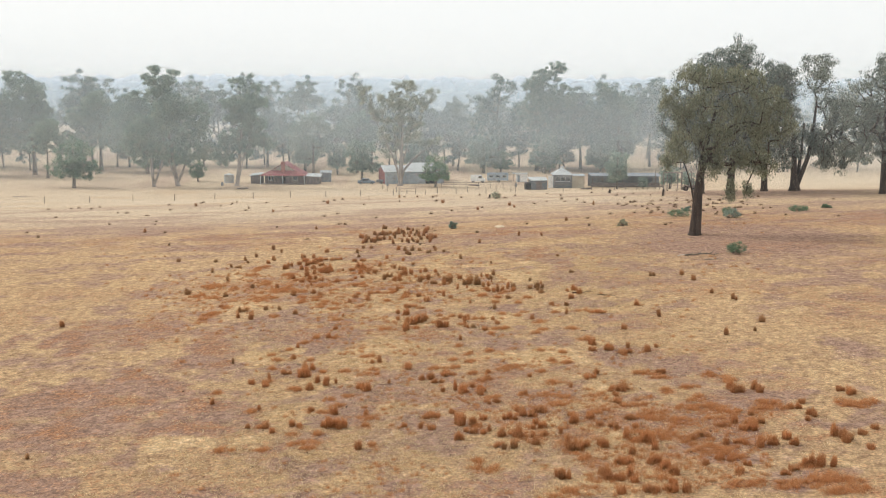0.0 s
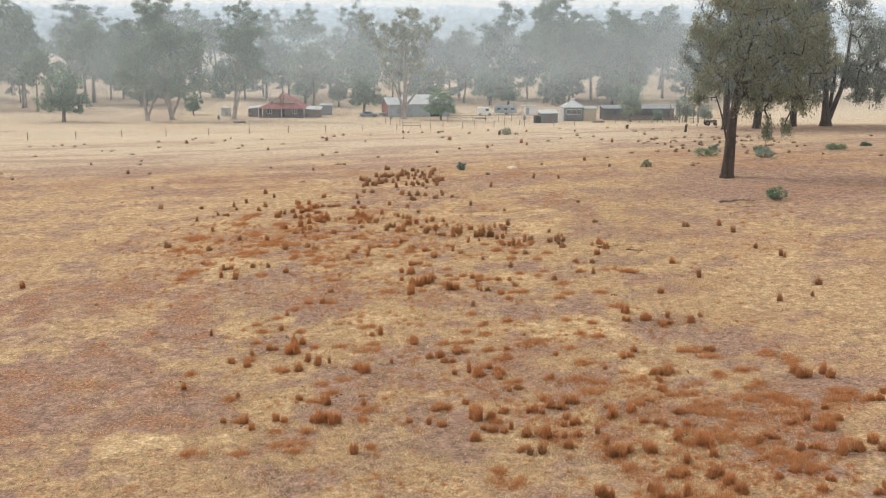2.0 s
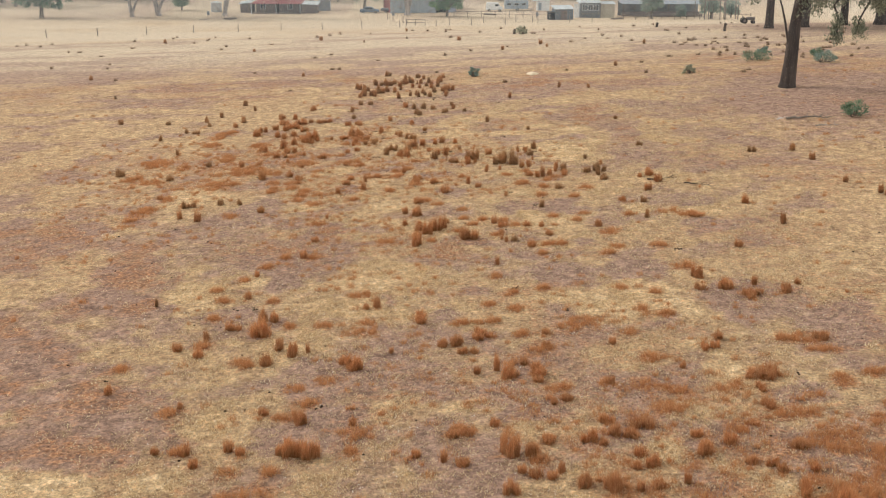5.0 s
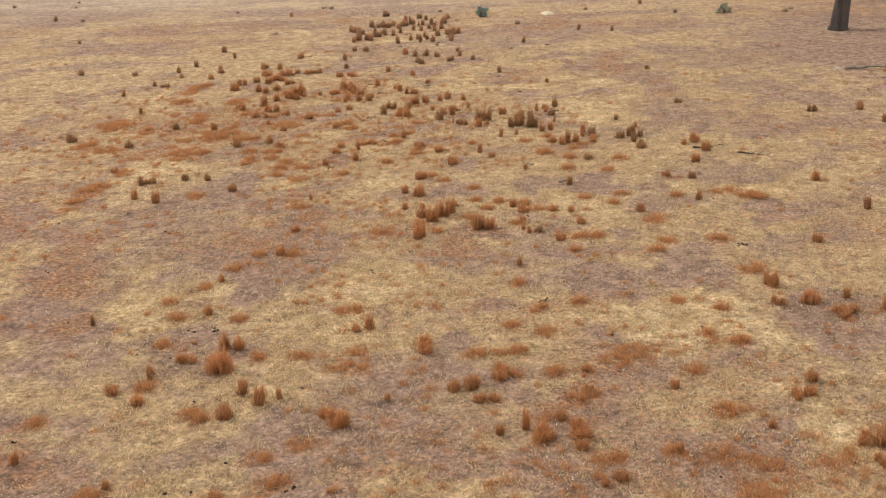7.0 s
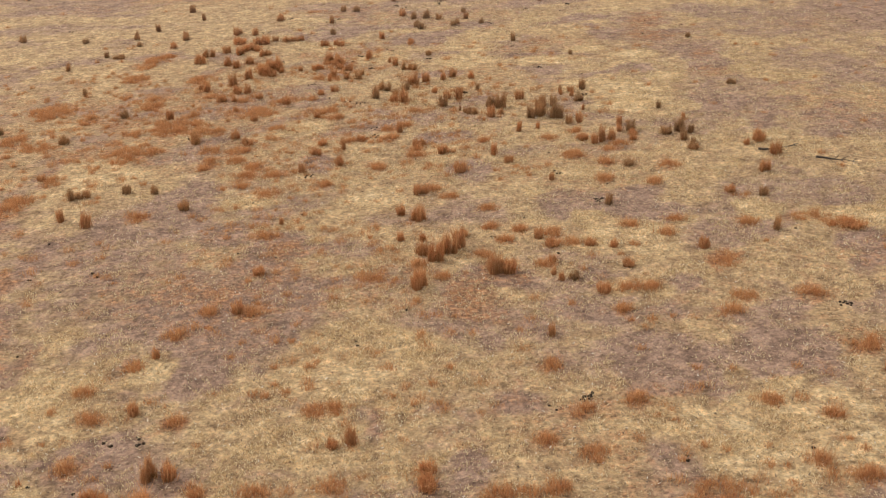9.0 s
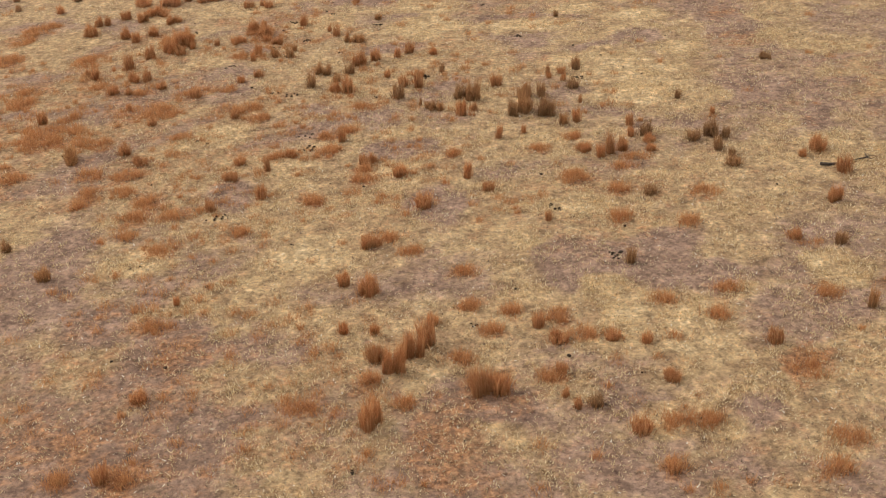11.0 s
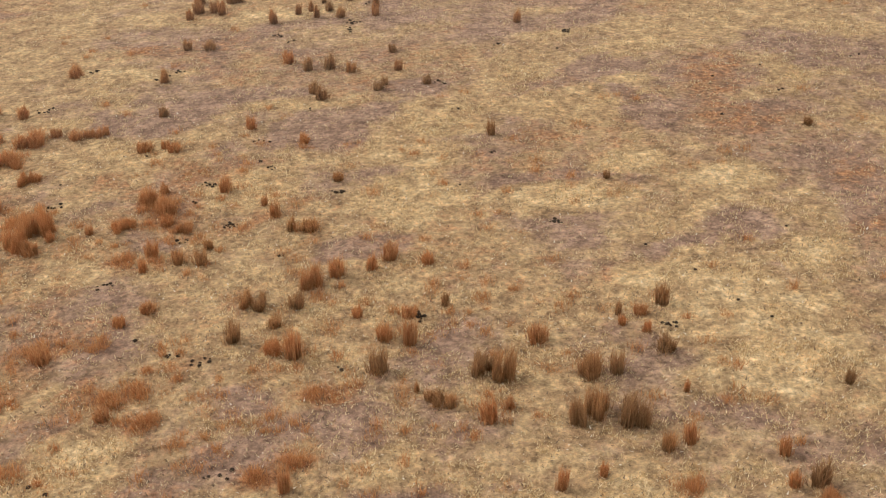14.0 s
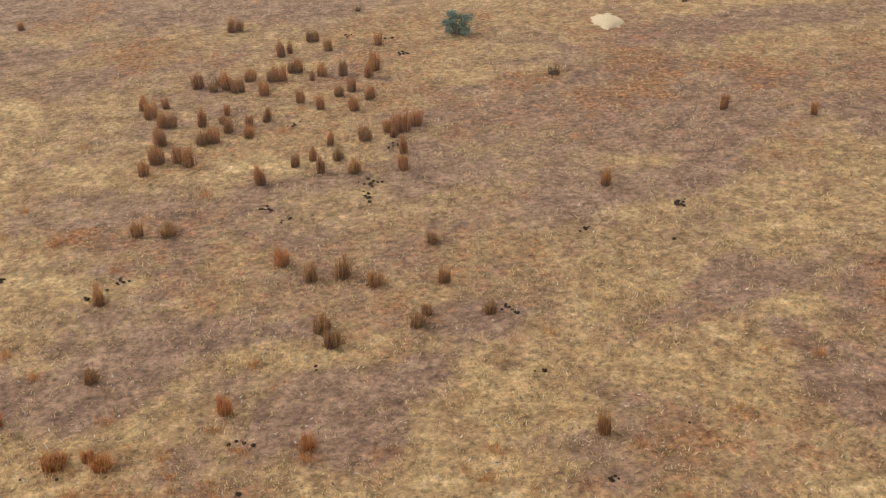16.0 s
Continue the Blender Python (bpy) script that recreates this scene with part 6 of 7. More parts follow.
fallen_branch(25.2, 105.5, -12, 2.6, 1, "dark fallen branch with broken twigs", BARK_GREY)
fallen_branch(24.6, 105.5, 55, 1.0, 2, "bleached white broken limb stub on bare ground", barky("bleached_white_wood", (0.50, 0.47, 0.43), (0.78, 0.75, 0.70)))
fallen_branch(26.4, 103.0, 20, 1.4, 3, "thin grey stick lying on bare ground")
fallen_branch(14.6, 89.2, -25, 1.3, 4, "dark thin stick lying on the grass", BARK_DARK)
fallen_branch(12.8, 90.4, 12, 1.5, 5, "dark thin stick lying on the grass", BARK_DARK)
fallen_branch(-79, 238, 2, 4.5, 6, "long grey log lying in pale grass")
fallen_branch(-44, 270, 30, 2.0, 7, "pale log lying in dry grass")

# ---- the homestead ----
RED_ROOF = corrugated("faded_red_iron", (0.30, 0.085, 0.085), 0.6, 0.0)
RED_WALL = corrugated("red_painted_iron", (0.27, 0.085, 0.08), 0.6, 0.0)
IRON = corrugated("galvanised_iron", (0.50, 0.52, 0.52), 0.45, 0.35)
IRON_PALE = corrugated("pale_roof_iron", (0.52, 0.54, 0.53), 0.5, 0.1)
IRON_DARK = corrugated("weathered_grey_iron", (0.25, 0.27, 0.29), 0.6, 0.2)
IRON_BLUE = corrugated("blue_grey_iron", (0.38, 0.43, 0.47), 0.55, 0.1)
BOARDS = worn("weathered_boards", (0.19, 0.16, 0.15), 0.9)
CREAM = worn("cream_boards", (0.52, 0.46, 0.36), 0.8)
WHITE = worn("white_paint", (0.78, 0.78, 0.76), 0.5, amount=0.2)
GREY_BLUE = worn("grey_blue_paint", (0.34, 0.39, 0.43), 0.5)
CAR_BLUE = worn("faded_blue_paint", (0.17, 0.21, 0.26), 0.4)
SLATE = worn("slate_grey_boards", (0.17, 0.185, 0.20), 0.8)
BRICK = worn("red_brick", (0.33, 0.11, 0.08), 0.9)
TIMBER = worn("grey_timber", (0.24, 0.20, 0.17), 0.9)
# near-black for the front door and for shade painted as openings
DARK = worn("dark_door_and_inner_shade", (0.03, 0.03, 0.03), 0.9)
TYRE = worn("tyre_rubber", (0.03, 0.03, 0.03), 0.9)
GLASS, _n, _l, _b = material("dark_window_glass", 0.08)
_b.inputs["Base Color"].default_value = (0.05, 0.06, 0.07, 1)
_b.inputs["Specular IOR Level"].default_value = 0.6


def window(parent, x, z, w, h, y, frame_mat=None):
    """A window in a wall that faces -y."""
    g = Geo()
    t = 0.07
    for x0, z0, x1, z1 in ((x, z, x + w, z + t), (x, z + h - t, x + w, z + h), (x, z + t, x + t, z + h - t), (x + w - t, z + t, x + w, z + h - t), (x + w / 2 - t / 2, z + t, x + w / 2 + t / 2, z + h - t)):
        g.box(x0, y - 0.06, z0, x1, y - 0.003, z1)
    f = part("window", g, frame_mat or WHITE, parent)
    part("pane", Geo().box(x + t, y - 0.03, z + t, x + w - t, y - 0.012, z + h - t), GLASS, f, "dark glass pane")


def farmhouse():
    e = thing("farmhouse", -30.5, 288, on(-30.5, 288), "old timber farmhouse with faded red iron roof and verandah", "house", turn=-3)
    e.scale = (0.86, 0.86, 0.93)
    part("wall", Geo().box(-5.4, 2.2, -0.3, 5.4, 9.5, 2.75), BOARDS, e, "dark weathered board wall")
    # gable roof, ridge running away, above a verandah round the front and sides
    part("roof", Geo().slab([(-3.5, 1.8, 3.55), (-0.2, 1.8, 5.45), (-0.2, 9.9, 5.45), (-3.5, 9.9, 3.55)], 0.08).slab([(0.2, 1.8, 5.45), (3.5, 1.8, 3.55), (3.5, 9.9, 3.55), (0.2, 9.9, 5.45)], 0.08).box(-0.3, 1.8, 5.41, 0.3, 9.9, 5.57), RED_ROOF, e)
    part("gable", Geo().slab([(-3.0, 2.3, 3.6), (3.0, 2.3, 3.6), (0, 2.3, 5.3)], 0.08), CREAM, e, "pale boarded gable end")
    ver = part("verandah_roof", Geo().slab([(-6.4, -0.4, 2.35), (6.4, -0.4, 2.35), (3.5, 2.4, 3.62), (-3.5, 2.4, 3.62)], 0.06)
               .slab([(-6.4, 9.8, 2.35), (-6.4, -0.4, 2.35), (-3.5, 2.4, 3.62), (-3.5, 9.8, 3.62)], 0.06).slab([(6.4, -0.4, 2.35), (6.4, 9.8, 2.35), (3.5, 9.8, 3.62), (3.5, 2.4, 3.62)], 0.06), RED_ROOF, e)
    for x in (-6.2, -3.1, 0.1, 3.2, 6.2):
        part("post", Geo().box(x - 0.06, -0.3, -0.3, x + 0.06, -0.18, 2.36), TIMBER if x in (-3.1, 3.2) else WHITE, ver, "slim verandah post")
    part("verandah_floor", Geo().box(-6.3, -0.3, -0.3, 6.3, 2.2, 0.25), TIMBER, e)
    window(e, -4.3, 0.95, 1.3, 1.3, 2.2)
    window(e, 2.6, 0.95, 1.3, 1.3, 2.2)
    part("door", Geo().box(-0.5, 2.12, 0.25, 0.5, 2.2, 2.3), DARK, e, "dark front door")
    ch = part("chimney", Geo().box(-0.5, 0.9, 2.6, 0.5, 1.58, 5.6).box(-0.62, 0.8, 5.6, 0.62, 1.68, 5.85), BRICK, e, "red brick chimney")
    part("chimney_pot", Geo().tube((0, 1.25, 5.85), (0, 1.25, 6.2), 0.16, 0.13, 8), BRICK, ch)
    part("annex", Geo().box(6.5, 1.5, -0.3, 10.2, 6, 2.1), BOARDS, e)
    part("annex_roof", Geo().slab([(6.45, 0.9, 2.2), (10.6, 0.9, 2.05), (10.6, 6.4, 2.5), (6.45, 6.4, 2.65)], 0.06), IRON_PALE, e, "pale iron lean-to roof")
    part("side_room", Geo().box(-9.6, 3, -0.3, -6.5, 7, 2.0), BOARDS, e)
    part("side_roof", Geo().slab([(-10, 2.5, 2.05), (-6.45, 2.5, 2.45), (-6.45, 7.4, 2.75), (-10, 7.4, 2.35)], 0.06), IRON, e, "grey iron lean-to roof")
    tank = thing("water_tank", -44.2, 293, on(-44.2, 293), "round grey corrugated water tank", "water tank")
    part("body", Geo().tube((0, 0, -0.1), (0, 0, 2.1), 1.2, 1.2, 16), IRON, tank)
    part("lid", Geo().tube((0, 0, 2.1), (0, 0, 2.35), 1.25, 0.2, 16), IRON_PALE, tank)
    s = thing("garden_shed", -20.6, 296, on(-20.6, 296), "small dark tin shed beside the house", "shed")
    part("wall", Geo().box(-1.3, 0, -0.3, 1.3, 2.4, 2.4), IRON_DARK, s)
    part("roof", Geo().slab([(-1.5, -0.2, 2.4), (1.5, -0.2, 2.4), (1.5, 2.6, 2.75), (-1.5, 2.6, 2.75)], 0.05), IRON, s)


def big_shed():
    e = thing("machinery_shed", 1.5, 291, on(1.5, 291), "long grey corrugated shed with a red end wall", "shed", turn=12)
    part("front_wall", Geo().box(-7.3, 0, -0.3, 7.6, 0.12, 3.0), IRON_BLUE, e)
    part("back_wall", Geo().box(-7.3, 8, -0.3, 7.6, 8.12, 3.0), IRON_DARK, e)
    part("end_wall", Geo().slab([(-7.3, 0.12, -0.3), (-7.3, 8, -0.3), (-7.3, 8, 3.0), (-7.3, 4, 4.3), (-7.3, 0.12, 3.0)], 0.1), RED_WALL, e, "red painted end wall")
    part("end_wall", Geo().slab([(7.5, 0.12, -0.3), (7.5, 8, -0.3), (7.5, 8, 3.0), (7.5, 4, 4.3), (7.5, 0.12, 3.0)], 0.1), IRON_DARK, e)
    part("roof", Geo().slab([(-7.6, -0.35, 2.95), (7.9, -0.35, 2.95), (7.9, 4, 4.4), (-7.6, 4, 4.4)], 0.06).slab([(-7.6, 4, 4.4), (7.9, 4, 4.4), (7.9, 8.4, 2.95), (-7.6, 8.4, 2.95)], 0.06), IRON_PALE, e, "pale iron roof")
    part("door", Geo().box(-4.2, -0.06, 0, -1.4, -0.003, 2.6), GREY_BLUE, e, "blue-grey sliding door")
    # no opening here: the doorway's shade is a near-black slab on the wall
    part("door", Geo().box(3.0, -0.06, 0, 5.4, -0.003, 2.5), DARK, e, "dark slab painted for the shade in a doorway")
    b = thing("back_shed", 4.6, 301, on(4.6, 301), "taller shed with a pale iron roof", "shed", turn=6)
    b.scale = (0.8, 1.0, 0.86)
    part("wall", Geo().box(-5, 0, -0.3, 5, 6, 4.0), IRON, b)
    part("roof", Geo().slab([(-5.4, -0.4, 4.0), (5.4, -0.4, 4.0), (5.4, 3, 5.2), (-5.4, 3, 5.2)], 0.06).slab([(-5.4, 3, 5.2), (5.4, 3, 5.2), (5.4, 6.4, 4.0), (-5.4, 6.4, 4.0)], 0.06), IRON_PALE, b)


def small_hut():
    e = thing("tin_hut", 29.7, 268.5, on(29.7, 268.5), "small grey tin hut with a sloping roof", "hut", turn=8)
    part("wall", Geo().box(-1.5, 0, -0.3, 2.2, 3, 2.15), SLATE, e)
    part("roof", Geo().slab([(-1.75, -0.3, 2.15), (2.45, -0.3, 2.15), (2.45, 3.3, 2.7), (-1.75, 3.3, 2.7)], 0.06), IRON_PALE, e, "pale sloping iron roof")
    part("door", Geo().box(-0.4, -0.06, 0, 0.9, -0.003, 1.95), BOARDS, e)
    # closed box, coloured near-black for the shade under the lean-to
    part("lean_to", Geo().box(-2.6, 0.3, -0.3, -1.5, 2.4, 1.6), DARK, e, "solid dark box painted for the shade in a lean-to")


def cottage():
    x, y = 36.6, 277
    e = thing("cottage", x, y, on(x, y), "small weatherboard cottage with a pale pyramid roof", "house")
    e.scale = (0.78, 0.85, 0.95)
    part("wall", Geo().box(-2.7, 0, -0.3, 2.7, 5.4, 3.3), SLATE, e)
    part("roof", Geo().add([(-3.2, -0.5, 3.25), (3.2, -0.5, 3.25), (3.2, 5.9, 3.25), (-3.2, 5.9, 3.25), (0, 2.7, 5.0)], [(0, 1, 4), (1, 2, 4), (2, 3, 4), (3, 0, 4), (3, 2, 1, 0)]), IRON_PALE, e, "pale pyramid iron roof")
    part("finial", Geo().box(-0.45, 2.25, 4.75, 0.45, 3.15, 5.25), IRON_PALE, e)
    for k in range(3):
        window(e, -2.2 + 1.5 * k, 1.6, 1.3, 1.2, 0)
    part("rail", Geo().box(-2.7, -0.5, 0.9, 2.7, -0.42, 1.0).box(-2.7, -0.5, -0.3, -2.6, -0.42, 3.25).box(2.6, -0.5, -0.3, 2.7, -0.42, 3.25), TIMBER, e)
    part("side_wing", Geo().box(2.75, 0.6, -0.3, 6.6, 4.5, 2.9), CREAM, e, "cream side wing")
    part("wing_roof", Geo().slab([(2.75, 0.2, 2.95), (6.9, 0.2, 2.95), (6.9, 4.9, 3.2), (2.75, 4.9, 3.2)], 0.06), IRON, e)
    part("white_door", Geo().box(-4.4, 0.4, -0.3, -2.95, 0.55, 3.0), WHITE, e, "tall white panel beside the cottage")
    # shaded yard shed further along
    s = thing("yard_shed", 51.6, 280, on(51.6, 280), "long low open shed with grey boards and iron roof", "shed")
    part("roof", Geo().slab([(-8, -0.5, 2.7), (9.5, -0.5, 2.7), (9.5, 5, 3.1), (-8, 5, 3.1)], 0.06), IRON_DARK, s)
    for k in range(8):
        part("post", Geo().tube((-7.6 + 2.4 * k, -0.2, -0.3), (-7.6 + 2.4 * k, -0.2, 2.72), 0.08, 0.07, 6), TIMBER, s)
    part("back_wall", Geo().box(-8, 4.6, -0.3, 9.4, 4.7, 2.9), IRON_DARK, s)
    for k in range(3):
        part("board", Geo().box(-7.9, -0.34, 0.15 + 0.36 * k, 9.2, -0.29, 0.43 + 0.36 * k), BOARDS, s, "weathered rail board")
    for k in range(7):
        p = thing("pole", 57.5 + 1.4 * k + (k % 3) * 0.4, 272 - (k % 2) * 4, on(57.5 + 1.4 * k, 272), "tall grey timber pole of an old yard", "pole", "yard poles")
        part("shaft", Geo().tube((0, 0, -0.4), (0.12 * (k % 3 - 1), 0, 4.2 - 0.5 * (k % 3)), 0.11, 0.08, 7), TIMBER, p)
    b = thing("gallows_gate", 60.5, 268, on(60.5, 268), "tall grey timber gate frame standing in the old yard", "gate")
    part("beam", Geo().box(-2.2, -0.08, 3.9, 2.4, 0.08, 4.1), TIMBER, b)
    for x in (-2.0, 2.2):
        part("post", Geo().tube((x, 0, -0.4), (x, 0, 3.92), 0.1, 0.09, 7), TIMBER, b)


def wheel(parent, x, y, r, hub=None):
    w = part("wheel", Geo().tube((x, y - 0.1, r - 0.02), (x, y + 0.1, r - 0.02), r, r, 14), TYRE, parent)
    part("rim", Geo().tube((x, y - 0.12, r - 0.02), (x, y - 0.102, r - 0.02), r * 0.55, r * 0.5, 12), hub or IRON, w)


def vehicles():
    v = thing("van", 17.6, 296, on(17.6, 296), "white panel van parked on dry grass", "van")
    v.scale = (0.86, 0.86, 0.86)
    g = Geo()
    prof = [(-2.1, 0.4), (2.1, 0.4), (2.1, 1.1), (1.5, 1.3), (1.0, 2.2), (-1.9, 2.25), (-2.1, 2.0)]
    k = len(prof)
    g.add([(x, y, z) for y in (-0.85, 0.85) for x, z in prof], [tuple(range(k)), tuple(reversed(range(k, 2 * k)))] + [(i, k + i, k + (i + 1) % k, (i + 1) % k) for i in range(k)])
    part("body", g, WHITE, v)
    part("window", Geo().box(0.15, -0.88, 1.35, 1.05, -0.853, 1.95), GLASS, v)
    for x in (-1.35, 1.35):
        wheel(v, x, -0.8, 0.34); wheel(v, x, 0.8, 0.34)
    c = thing("caravan", 22.8, 299, on(22.8, 299), "old grey caravan parked on dry grass", "caravan")
    c.scale = (0.95, 0.9, 0.84)
    part("body", Geo().box(-2.8, -1.1, 0.5, 2.8, 1.1, 2.6).slab([(-2.8, -1.1, 2.6), (2.8, -1.1, 2.6), (2.5, 1.1, 2.6), (-2.5, 1.1, 2.6)], 0.14), GREY_BLUE, c)
    for x in (-2.3, -0.5, 1.2):
        window(c, x, 1.4, 1.0, 0.7, -1.1, IRON)
    wheel(c, 0.2, -1.0, 0.36); wheel(c, 0.2, 1.0, 0.36)
    part("drawbar", Geo().box(2.8, -0.06, 0.42, 3.9, 0.06, 0.52).box(3.6, -0.05, -0.05, 3.7, 0.05, 0.42), IRON_DARK, c)
    w = thing("white_cabin", 28.8, 298, on(28.8, 298), "white portable cabin with a flat roof", "cabin")
    w.scale = (0.85, 0.85, 0.85)
    part("wall", Geo().box(-1.5, 0, -0.2, 1.7, 2.4, 2.5), WHITE, w)
    part("roof", Geo().box(-2.6, -0.3, 2.5, 1.9, 2.6, 2.62), IRON_PALE, w)
    part("door", Geo().box(-1.2, -0.05, 0.1, -0.4, -0.003, 2.1), GREY_BLUE, w)
    part("post", Geo().box(-2.5, -0.2, -0.2, -2.4, -0.1, 2.5), TIMBER, w)
    a = thing("car", -10.2, 290, on(-10.2, 290), "old blue-grey sedan parked under a tree", "car")
    g = Geo()
    prof = [(-2.1, 0.3), (2.1, 0.3), (2.1, 0.75), (1.1, 0.9), (0.55, 1.4), (-0.9, 1.42), (-1.5, 0.95), (-2.1, 0.88)]
    k = len(prof)
    g.add([(x, y, z) for y in (-0.8, 0.8) for x, z in prof], [tuple(range(k)), tuple(reversed(range(k, 2 * k)))] + [(i, k + i, k + (i + 1) % k, (i + 1) % k) for i in range(k)])
    part("body", g, CAR_BLUE, a)
    part("window", Geo().box(-0.95, -0.83, 0.95, 0.55, -0.803, 1.32), GLASS, a)
    for x in (-1.3, 1.3):
        wheel(a, x, -0.75, 0.31); wheel(a, x, 0.75, 0.31)
    t = thing("trailer", -6.6, 292, on(-6.6, 292), "dark box trailer beside the car", "trailer")
    part("tray", Geo().box(-1.2, -0.7, 0.45, 1.2, 0.7, 1.0).box(1.2, -0.04, 0.42, 2.2, 0.04, 0.5).box(2.05, -0.03, -0.05, 2.12, 0.03, 0.42), IRON_DARK, t)
    wheel(t, -0.1, -0.8, 0.3); wheel(t, -0.1, 0.8, 0.3)
    m = thing("tractor", 45.2, 189, on(45.2, 189), "old dark tractor standing in the pale grass", "tractor")
    m.scale = (0.66, 0.66, 0.66)
    part("bonnet", Geo().box(-0.1, -0.3, 0.7, 1.6, 0.3, 1.3), BOARDS, m)
    part("cab_seat", Geo().box(-1.0, -0.4, 0.7, -0.1, 0.4, 1.05).box(-0.95, -0.3, 1.05, -0.8, 0.3, 1.5), TIMBER, m)
    wheel(m, -0.6, -0.6, 0.62, BOARDS); wheel(m, -0.6, 0.6, 0.62, BOARDS); wheel(m, 1.3, -0.45, 0.36, BOARDS); wheel(m, 1.3, 0.45, 0.36, BOARDS)


def fences():
    rng = random.Random(4)
    def post(x, y, h, parent):
        g = Geo().tube((0, 0, -0.4), (rng.uniform(-0.05, 0.05), 0, h), 0.075, 0.06, 6)
        part("post", g, TIMBER, parent, at=(x, y, on(x, y)))
    f = tagged(new("wire_fence"), "line of weathered timber posts with wire", "fence")
    line = [(-73.6 + 6.43 * k, 190.5 + 4.0 * k) for k in range(17)]
    for x, y in line:
        post(x, y, 1.2, f)
    for z in (0.4, 0.75, 1.1):
        g = Geo()
        for (x0, y0), (x1, y1) in zip(line, line[1:]):
            g.tube((x0, y0, on(x0, y0) + z), (x1, y1, on(x1, y1) + z), 0.006, 0.006, 4, False)
        part("wire", g, IRON_DARK, f)
    r = tagged(new("rail_fence"), "short grey timber rail fence by the sheds", "fence")
    pts = [(-5.8, 270), (-4.6, 264), (-2.5, 257), (-1.8, 243), (1.6, 243.6), (-0.2, 243.3), (6.2, 248), (12.9, 255.4), (19.5, 259.6), (22.5, 257), (33.8, 255.5)]
    for x, y in pts:
        post(x, y, 1.3, r)
    for z in (0.65, 1.15):
        part("rail", Geo().tube((-1.8, 243, on(-1.8, 243) + z), (1.6, 243.6, on(1.6, 243.6) + z), 0.05, 0.05, 6), TIMBER, r)
    y2 = tagged(new("yard_fence"), "old grey post and rail yard fence", "fence")
    pts = [(8 + 2.9 * k, 279 - 0.2 * k) for k in range(9)]
    for x, y in pts:
        post(x, y, 1.35, y2)
    for (x0, y0), (x1, y1) in zip(pts, pts[1:]):
        for z in (0.7, 1.2):
            part("rail", Geo().tube((x0, y0, on(x0, y0) + z), (x1, y1, on(x1, y1) + z), 0.05, 0.04, 5), TIMBER, y2)
    y3 = tagged(new("yard_fence"), "old grey post and rail yard fence", "fence")
    pts = [(42 + 2.6 * k, 268 + 0.5 * (k % 2)) for k in range(11)]
    for x, y in pts:
        post(x, y, 1.4, y3)
    for (x0, y0), (x1, y1) in zip(pts, pts[1:]):
        part("rail", Geo().tube((x0, y0, on(x0, y0) + 1.1), (x1, y1, on(x1, y1) + 1.0), 0.05, 0.04, 5), TIMBER, y3)
    for x, y, h in ((35.8, 164.3, 0.95), (30.6, 178, 0.6), (12.0, 173, 0.6)):
        s = tagged(part("stump", Geo().tube((0, 0, -0.3), (0.08, 0, h), 0.2, 0.13, 8).tube((0.05, 0, h * 0.6), (0.3, 0, h * 0.85), 0.07, 0.03, 6), BARK_DARK), "dark broken tree stump in the paddock", "stump")
        s.location = (x, y, on(x, y))


def drums():
    for x, y in ((-4.9, 283), (25.8, 281), (-44.5, 284)):
        d = thing("oil_drum", x, y, on(x, y), "dark old steel drum standing by the sheds", "drum", "old drums")
        part("body", Geo().tube((0, 0, -0.05), (0, 0, 0.88), 0.29, 0.29, 14), IRON_DARK, d)
        for z in (0.28, 0.58):
            part("hoop", Geo().tube((0, 0, z), (0, 0, z + 0.04), 0.305, 0.305, 14), IRON_DARK, d)
    for x, y, turn in ((-38, 272, 10), (16, 285, -15), (41, 270, 30)):
        p = thing("timber_pile", x, y, on(x, y), "loose pile of grey weathered timber", "timber", "timber piles", turn)
        for k in range(7):
            part("log", Geo().tube((-1.3 + 0.1 * (k % 3), -0.5 + 0.3 * (k % 4), 0.1 + 0.16 * (k // 4)), (1.2 + 0.15 * (k % 2), -0.4 + 0.28 * (k % 4), 0.12 + 0.16 * (k // 4)), 0.1, 0.08, 7), TIMBER, p)


drums()
farmhouse()
big_shed()
small_hut()
cottage()
vehicles()
fences()

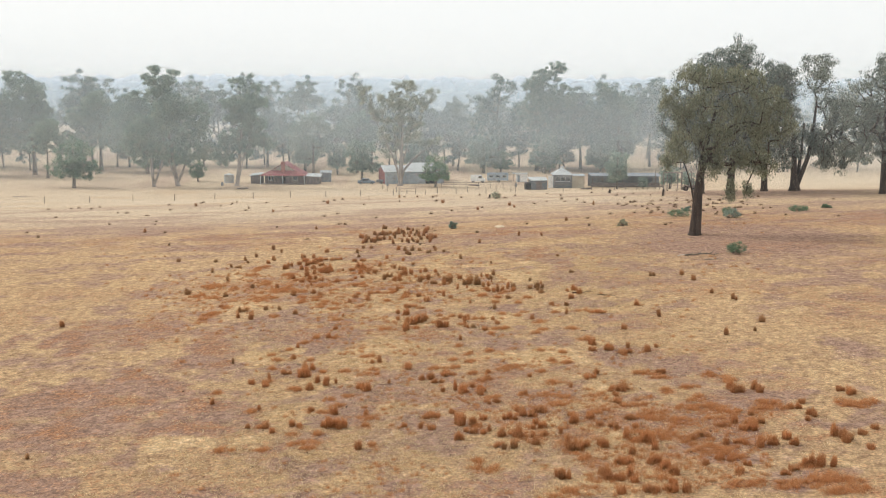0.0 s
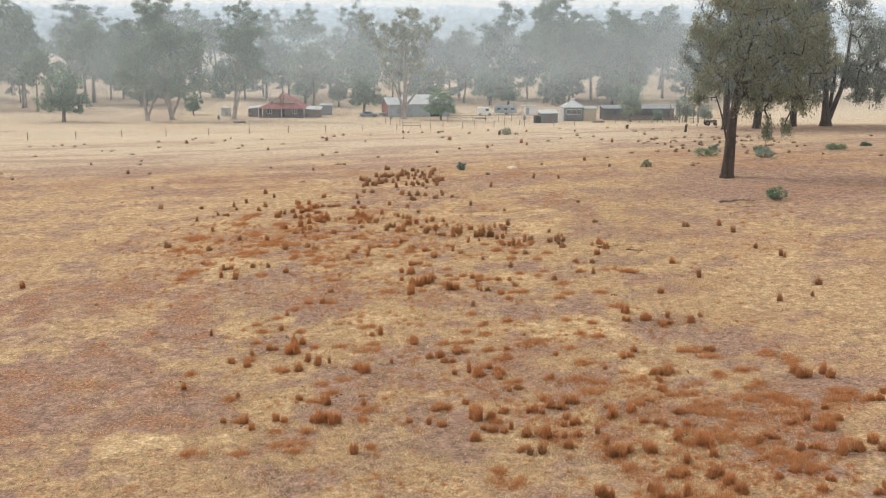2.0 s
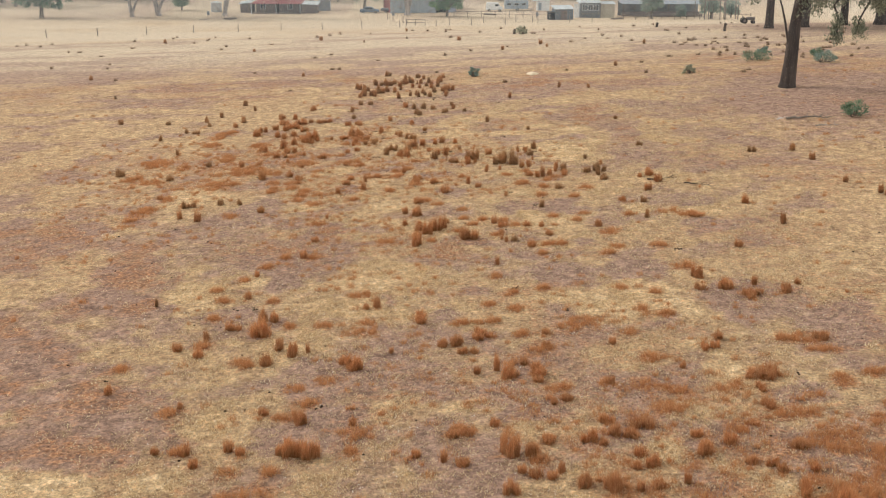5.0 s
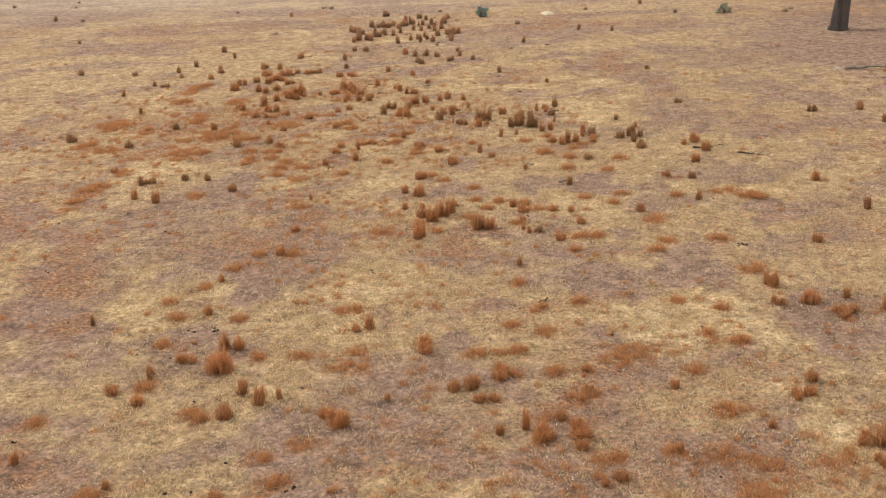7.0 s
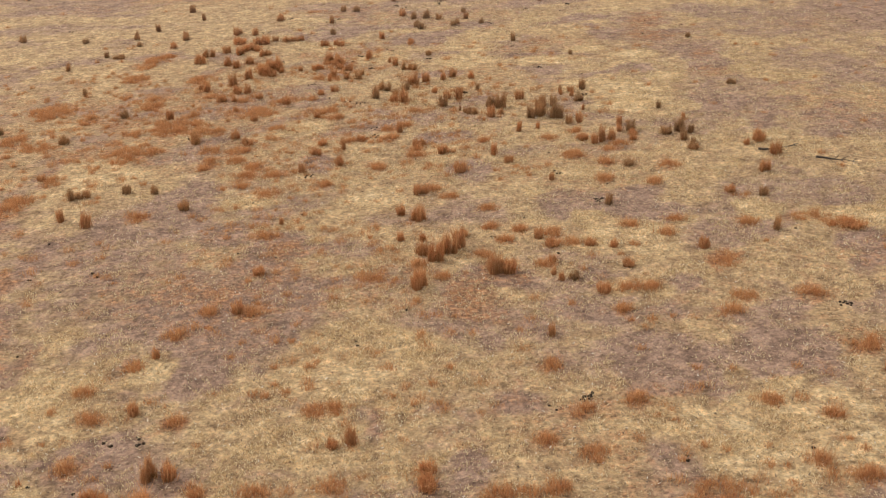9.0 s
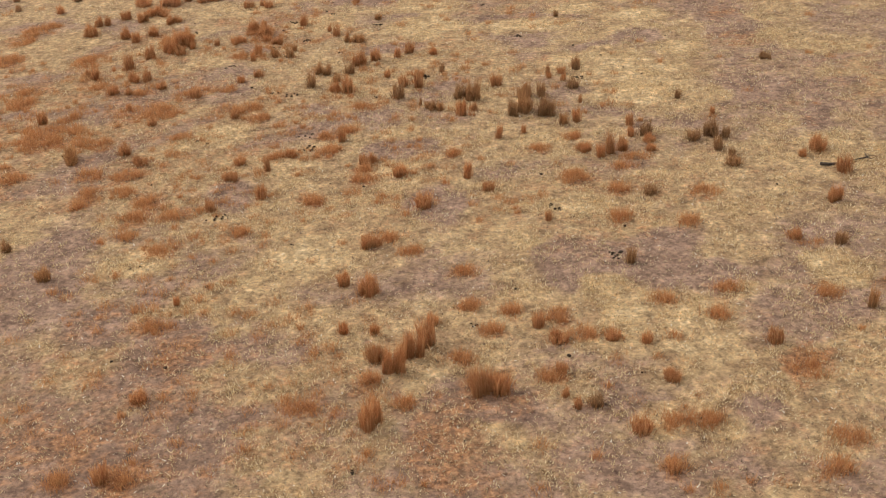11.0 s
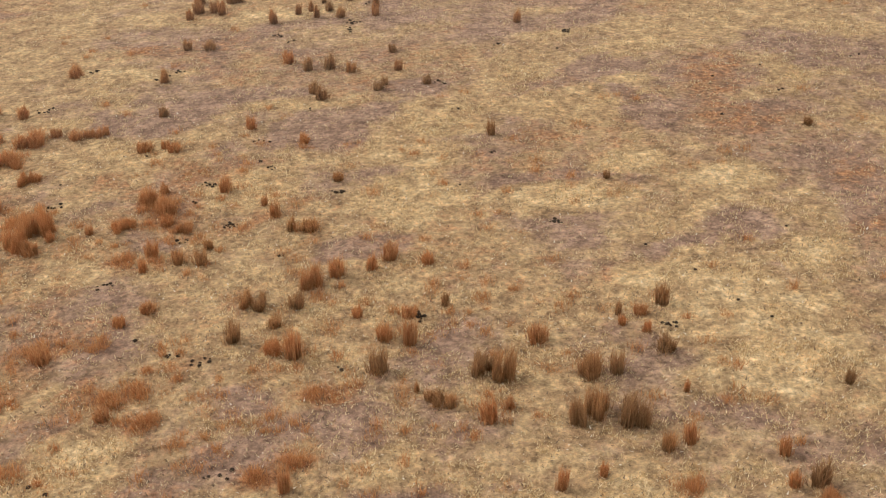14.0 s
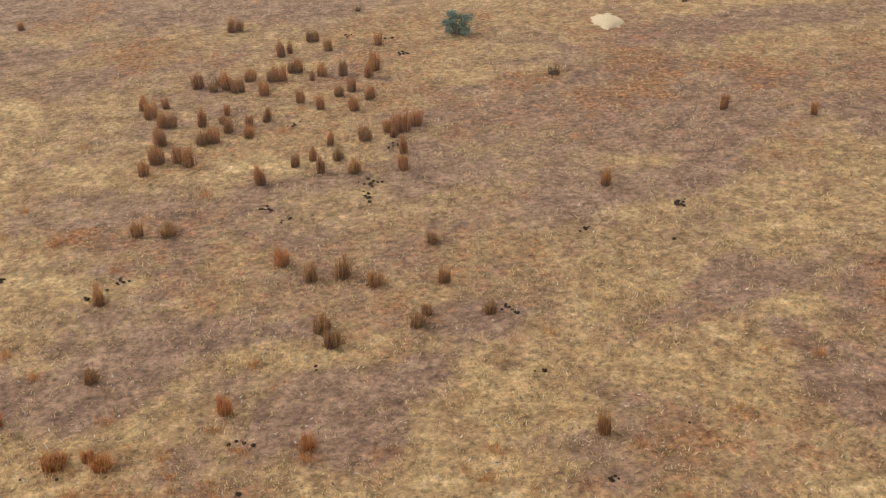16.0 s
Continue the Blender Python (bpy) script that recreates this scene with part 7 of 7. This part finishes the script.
# ---- distance: wooded ridges with haze painted as a pale glow, then haze sheets ----
def ridge(name, y, top, bumps, mat, seed):
    """A far belt of woodland with a broken, rounded outline and some depth."""
    rng = random.Random(seed)
    xs = np.arange(-y * 0.75, y * 0.75, bumps * 0.12)
    n = len(xs)
    crown = np.zeros(n)
    for _ in range(int(n / 11)):
        c, r, h = rng.choice(list(xs)), bumps * rng.uniform(0.35, 1.0), rng.uniform(0.3, 1.0)
        d = np.clip(1 - ((xs - c) / r) ** 2, 0, 1)
        crown = np.maximum(crown, h * np.sqrt(d))
    z = top * (0.76 + 0.17 * crown) + 0.10 * top * (fbm(xs, xs * 0, bumps * 14) - 0.5) + 0.14 * top * (fbm(xs, xs * 0 + 5, bumps * 1.1, 3) - 0.5)
    z = z + 0.07 * top * (fbm(xs, xs * 0 + 9, bumps * 0.4, 2) - 0.5)
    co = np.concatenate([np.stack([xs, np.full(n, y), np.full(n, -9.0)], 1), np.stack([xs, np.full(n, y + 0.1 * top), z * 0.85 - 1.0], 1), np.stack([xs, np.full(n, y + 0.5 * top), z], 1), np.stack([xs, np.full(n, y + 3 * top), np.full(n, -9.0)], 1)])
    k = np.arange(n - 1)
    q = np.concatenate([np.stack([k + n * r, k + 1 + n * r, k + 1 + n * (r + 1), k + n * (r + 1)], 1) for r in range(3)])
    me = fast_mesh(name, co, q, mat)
    tagged(new(name, me), "far wooded ridge with haze put into its glowing colour", "ridge", kind="structure")


# each farther ridge glows paler, haze painted into its emission colour
ridge("backdrop_1", 720, 17, 8, haze_glow_material("woodland_haze_glow", (0.42, 0.475, 0.48), 1.0), 1)
ridge("backdrop_2", 1150, 25, 10, haze_glow_material("far_woodland_haze_glow", (0.53, 0.575, 0.57), 1.0), 2)
ridge("backdrop_3", 1900, 35, 14, haze_glow_material("ridge_haze_glow", (0.64, 0.67, 0.655), 1.0), 3)


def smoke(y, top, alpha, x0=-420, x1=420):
    """An upright see-through sheet added for haze: faint at the grass, densest at the crowns, thin above the trees."""
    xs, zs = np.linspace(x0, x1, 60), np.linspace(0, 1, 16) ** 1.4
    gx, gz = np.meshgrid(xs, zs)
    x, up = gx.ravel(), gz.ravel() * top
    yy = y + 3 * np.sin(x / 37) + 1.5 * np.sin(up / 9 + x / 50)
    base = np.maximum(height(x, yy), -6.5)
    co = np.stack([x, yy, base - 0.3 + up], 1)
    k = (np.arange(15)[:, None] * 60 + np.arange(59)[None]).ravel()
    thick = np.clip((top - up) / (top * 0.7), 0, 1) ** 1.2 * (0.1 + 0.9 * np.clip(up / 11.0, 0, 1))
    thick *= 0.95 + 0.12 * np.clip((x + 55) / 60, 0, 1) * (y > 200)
    me = fast_mesh("backdrop_haze_sheet", co, np.stack([k, k + 1, k + 61, k + 60], 1), haze_sheet_material("haze_sheet", alpha, (0.73, 0.81, 0.86)), thick=thick)
    ob = tagged(new("backdrop_haze_sheet", me), "upright see-through sheet added to stand in for smoke haze", "smoke", kind="structure")
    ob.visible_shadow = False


# haze built as eight flat sheets, one behind the other
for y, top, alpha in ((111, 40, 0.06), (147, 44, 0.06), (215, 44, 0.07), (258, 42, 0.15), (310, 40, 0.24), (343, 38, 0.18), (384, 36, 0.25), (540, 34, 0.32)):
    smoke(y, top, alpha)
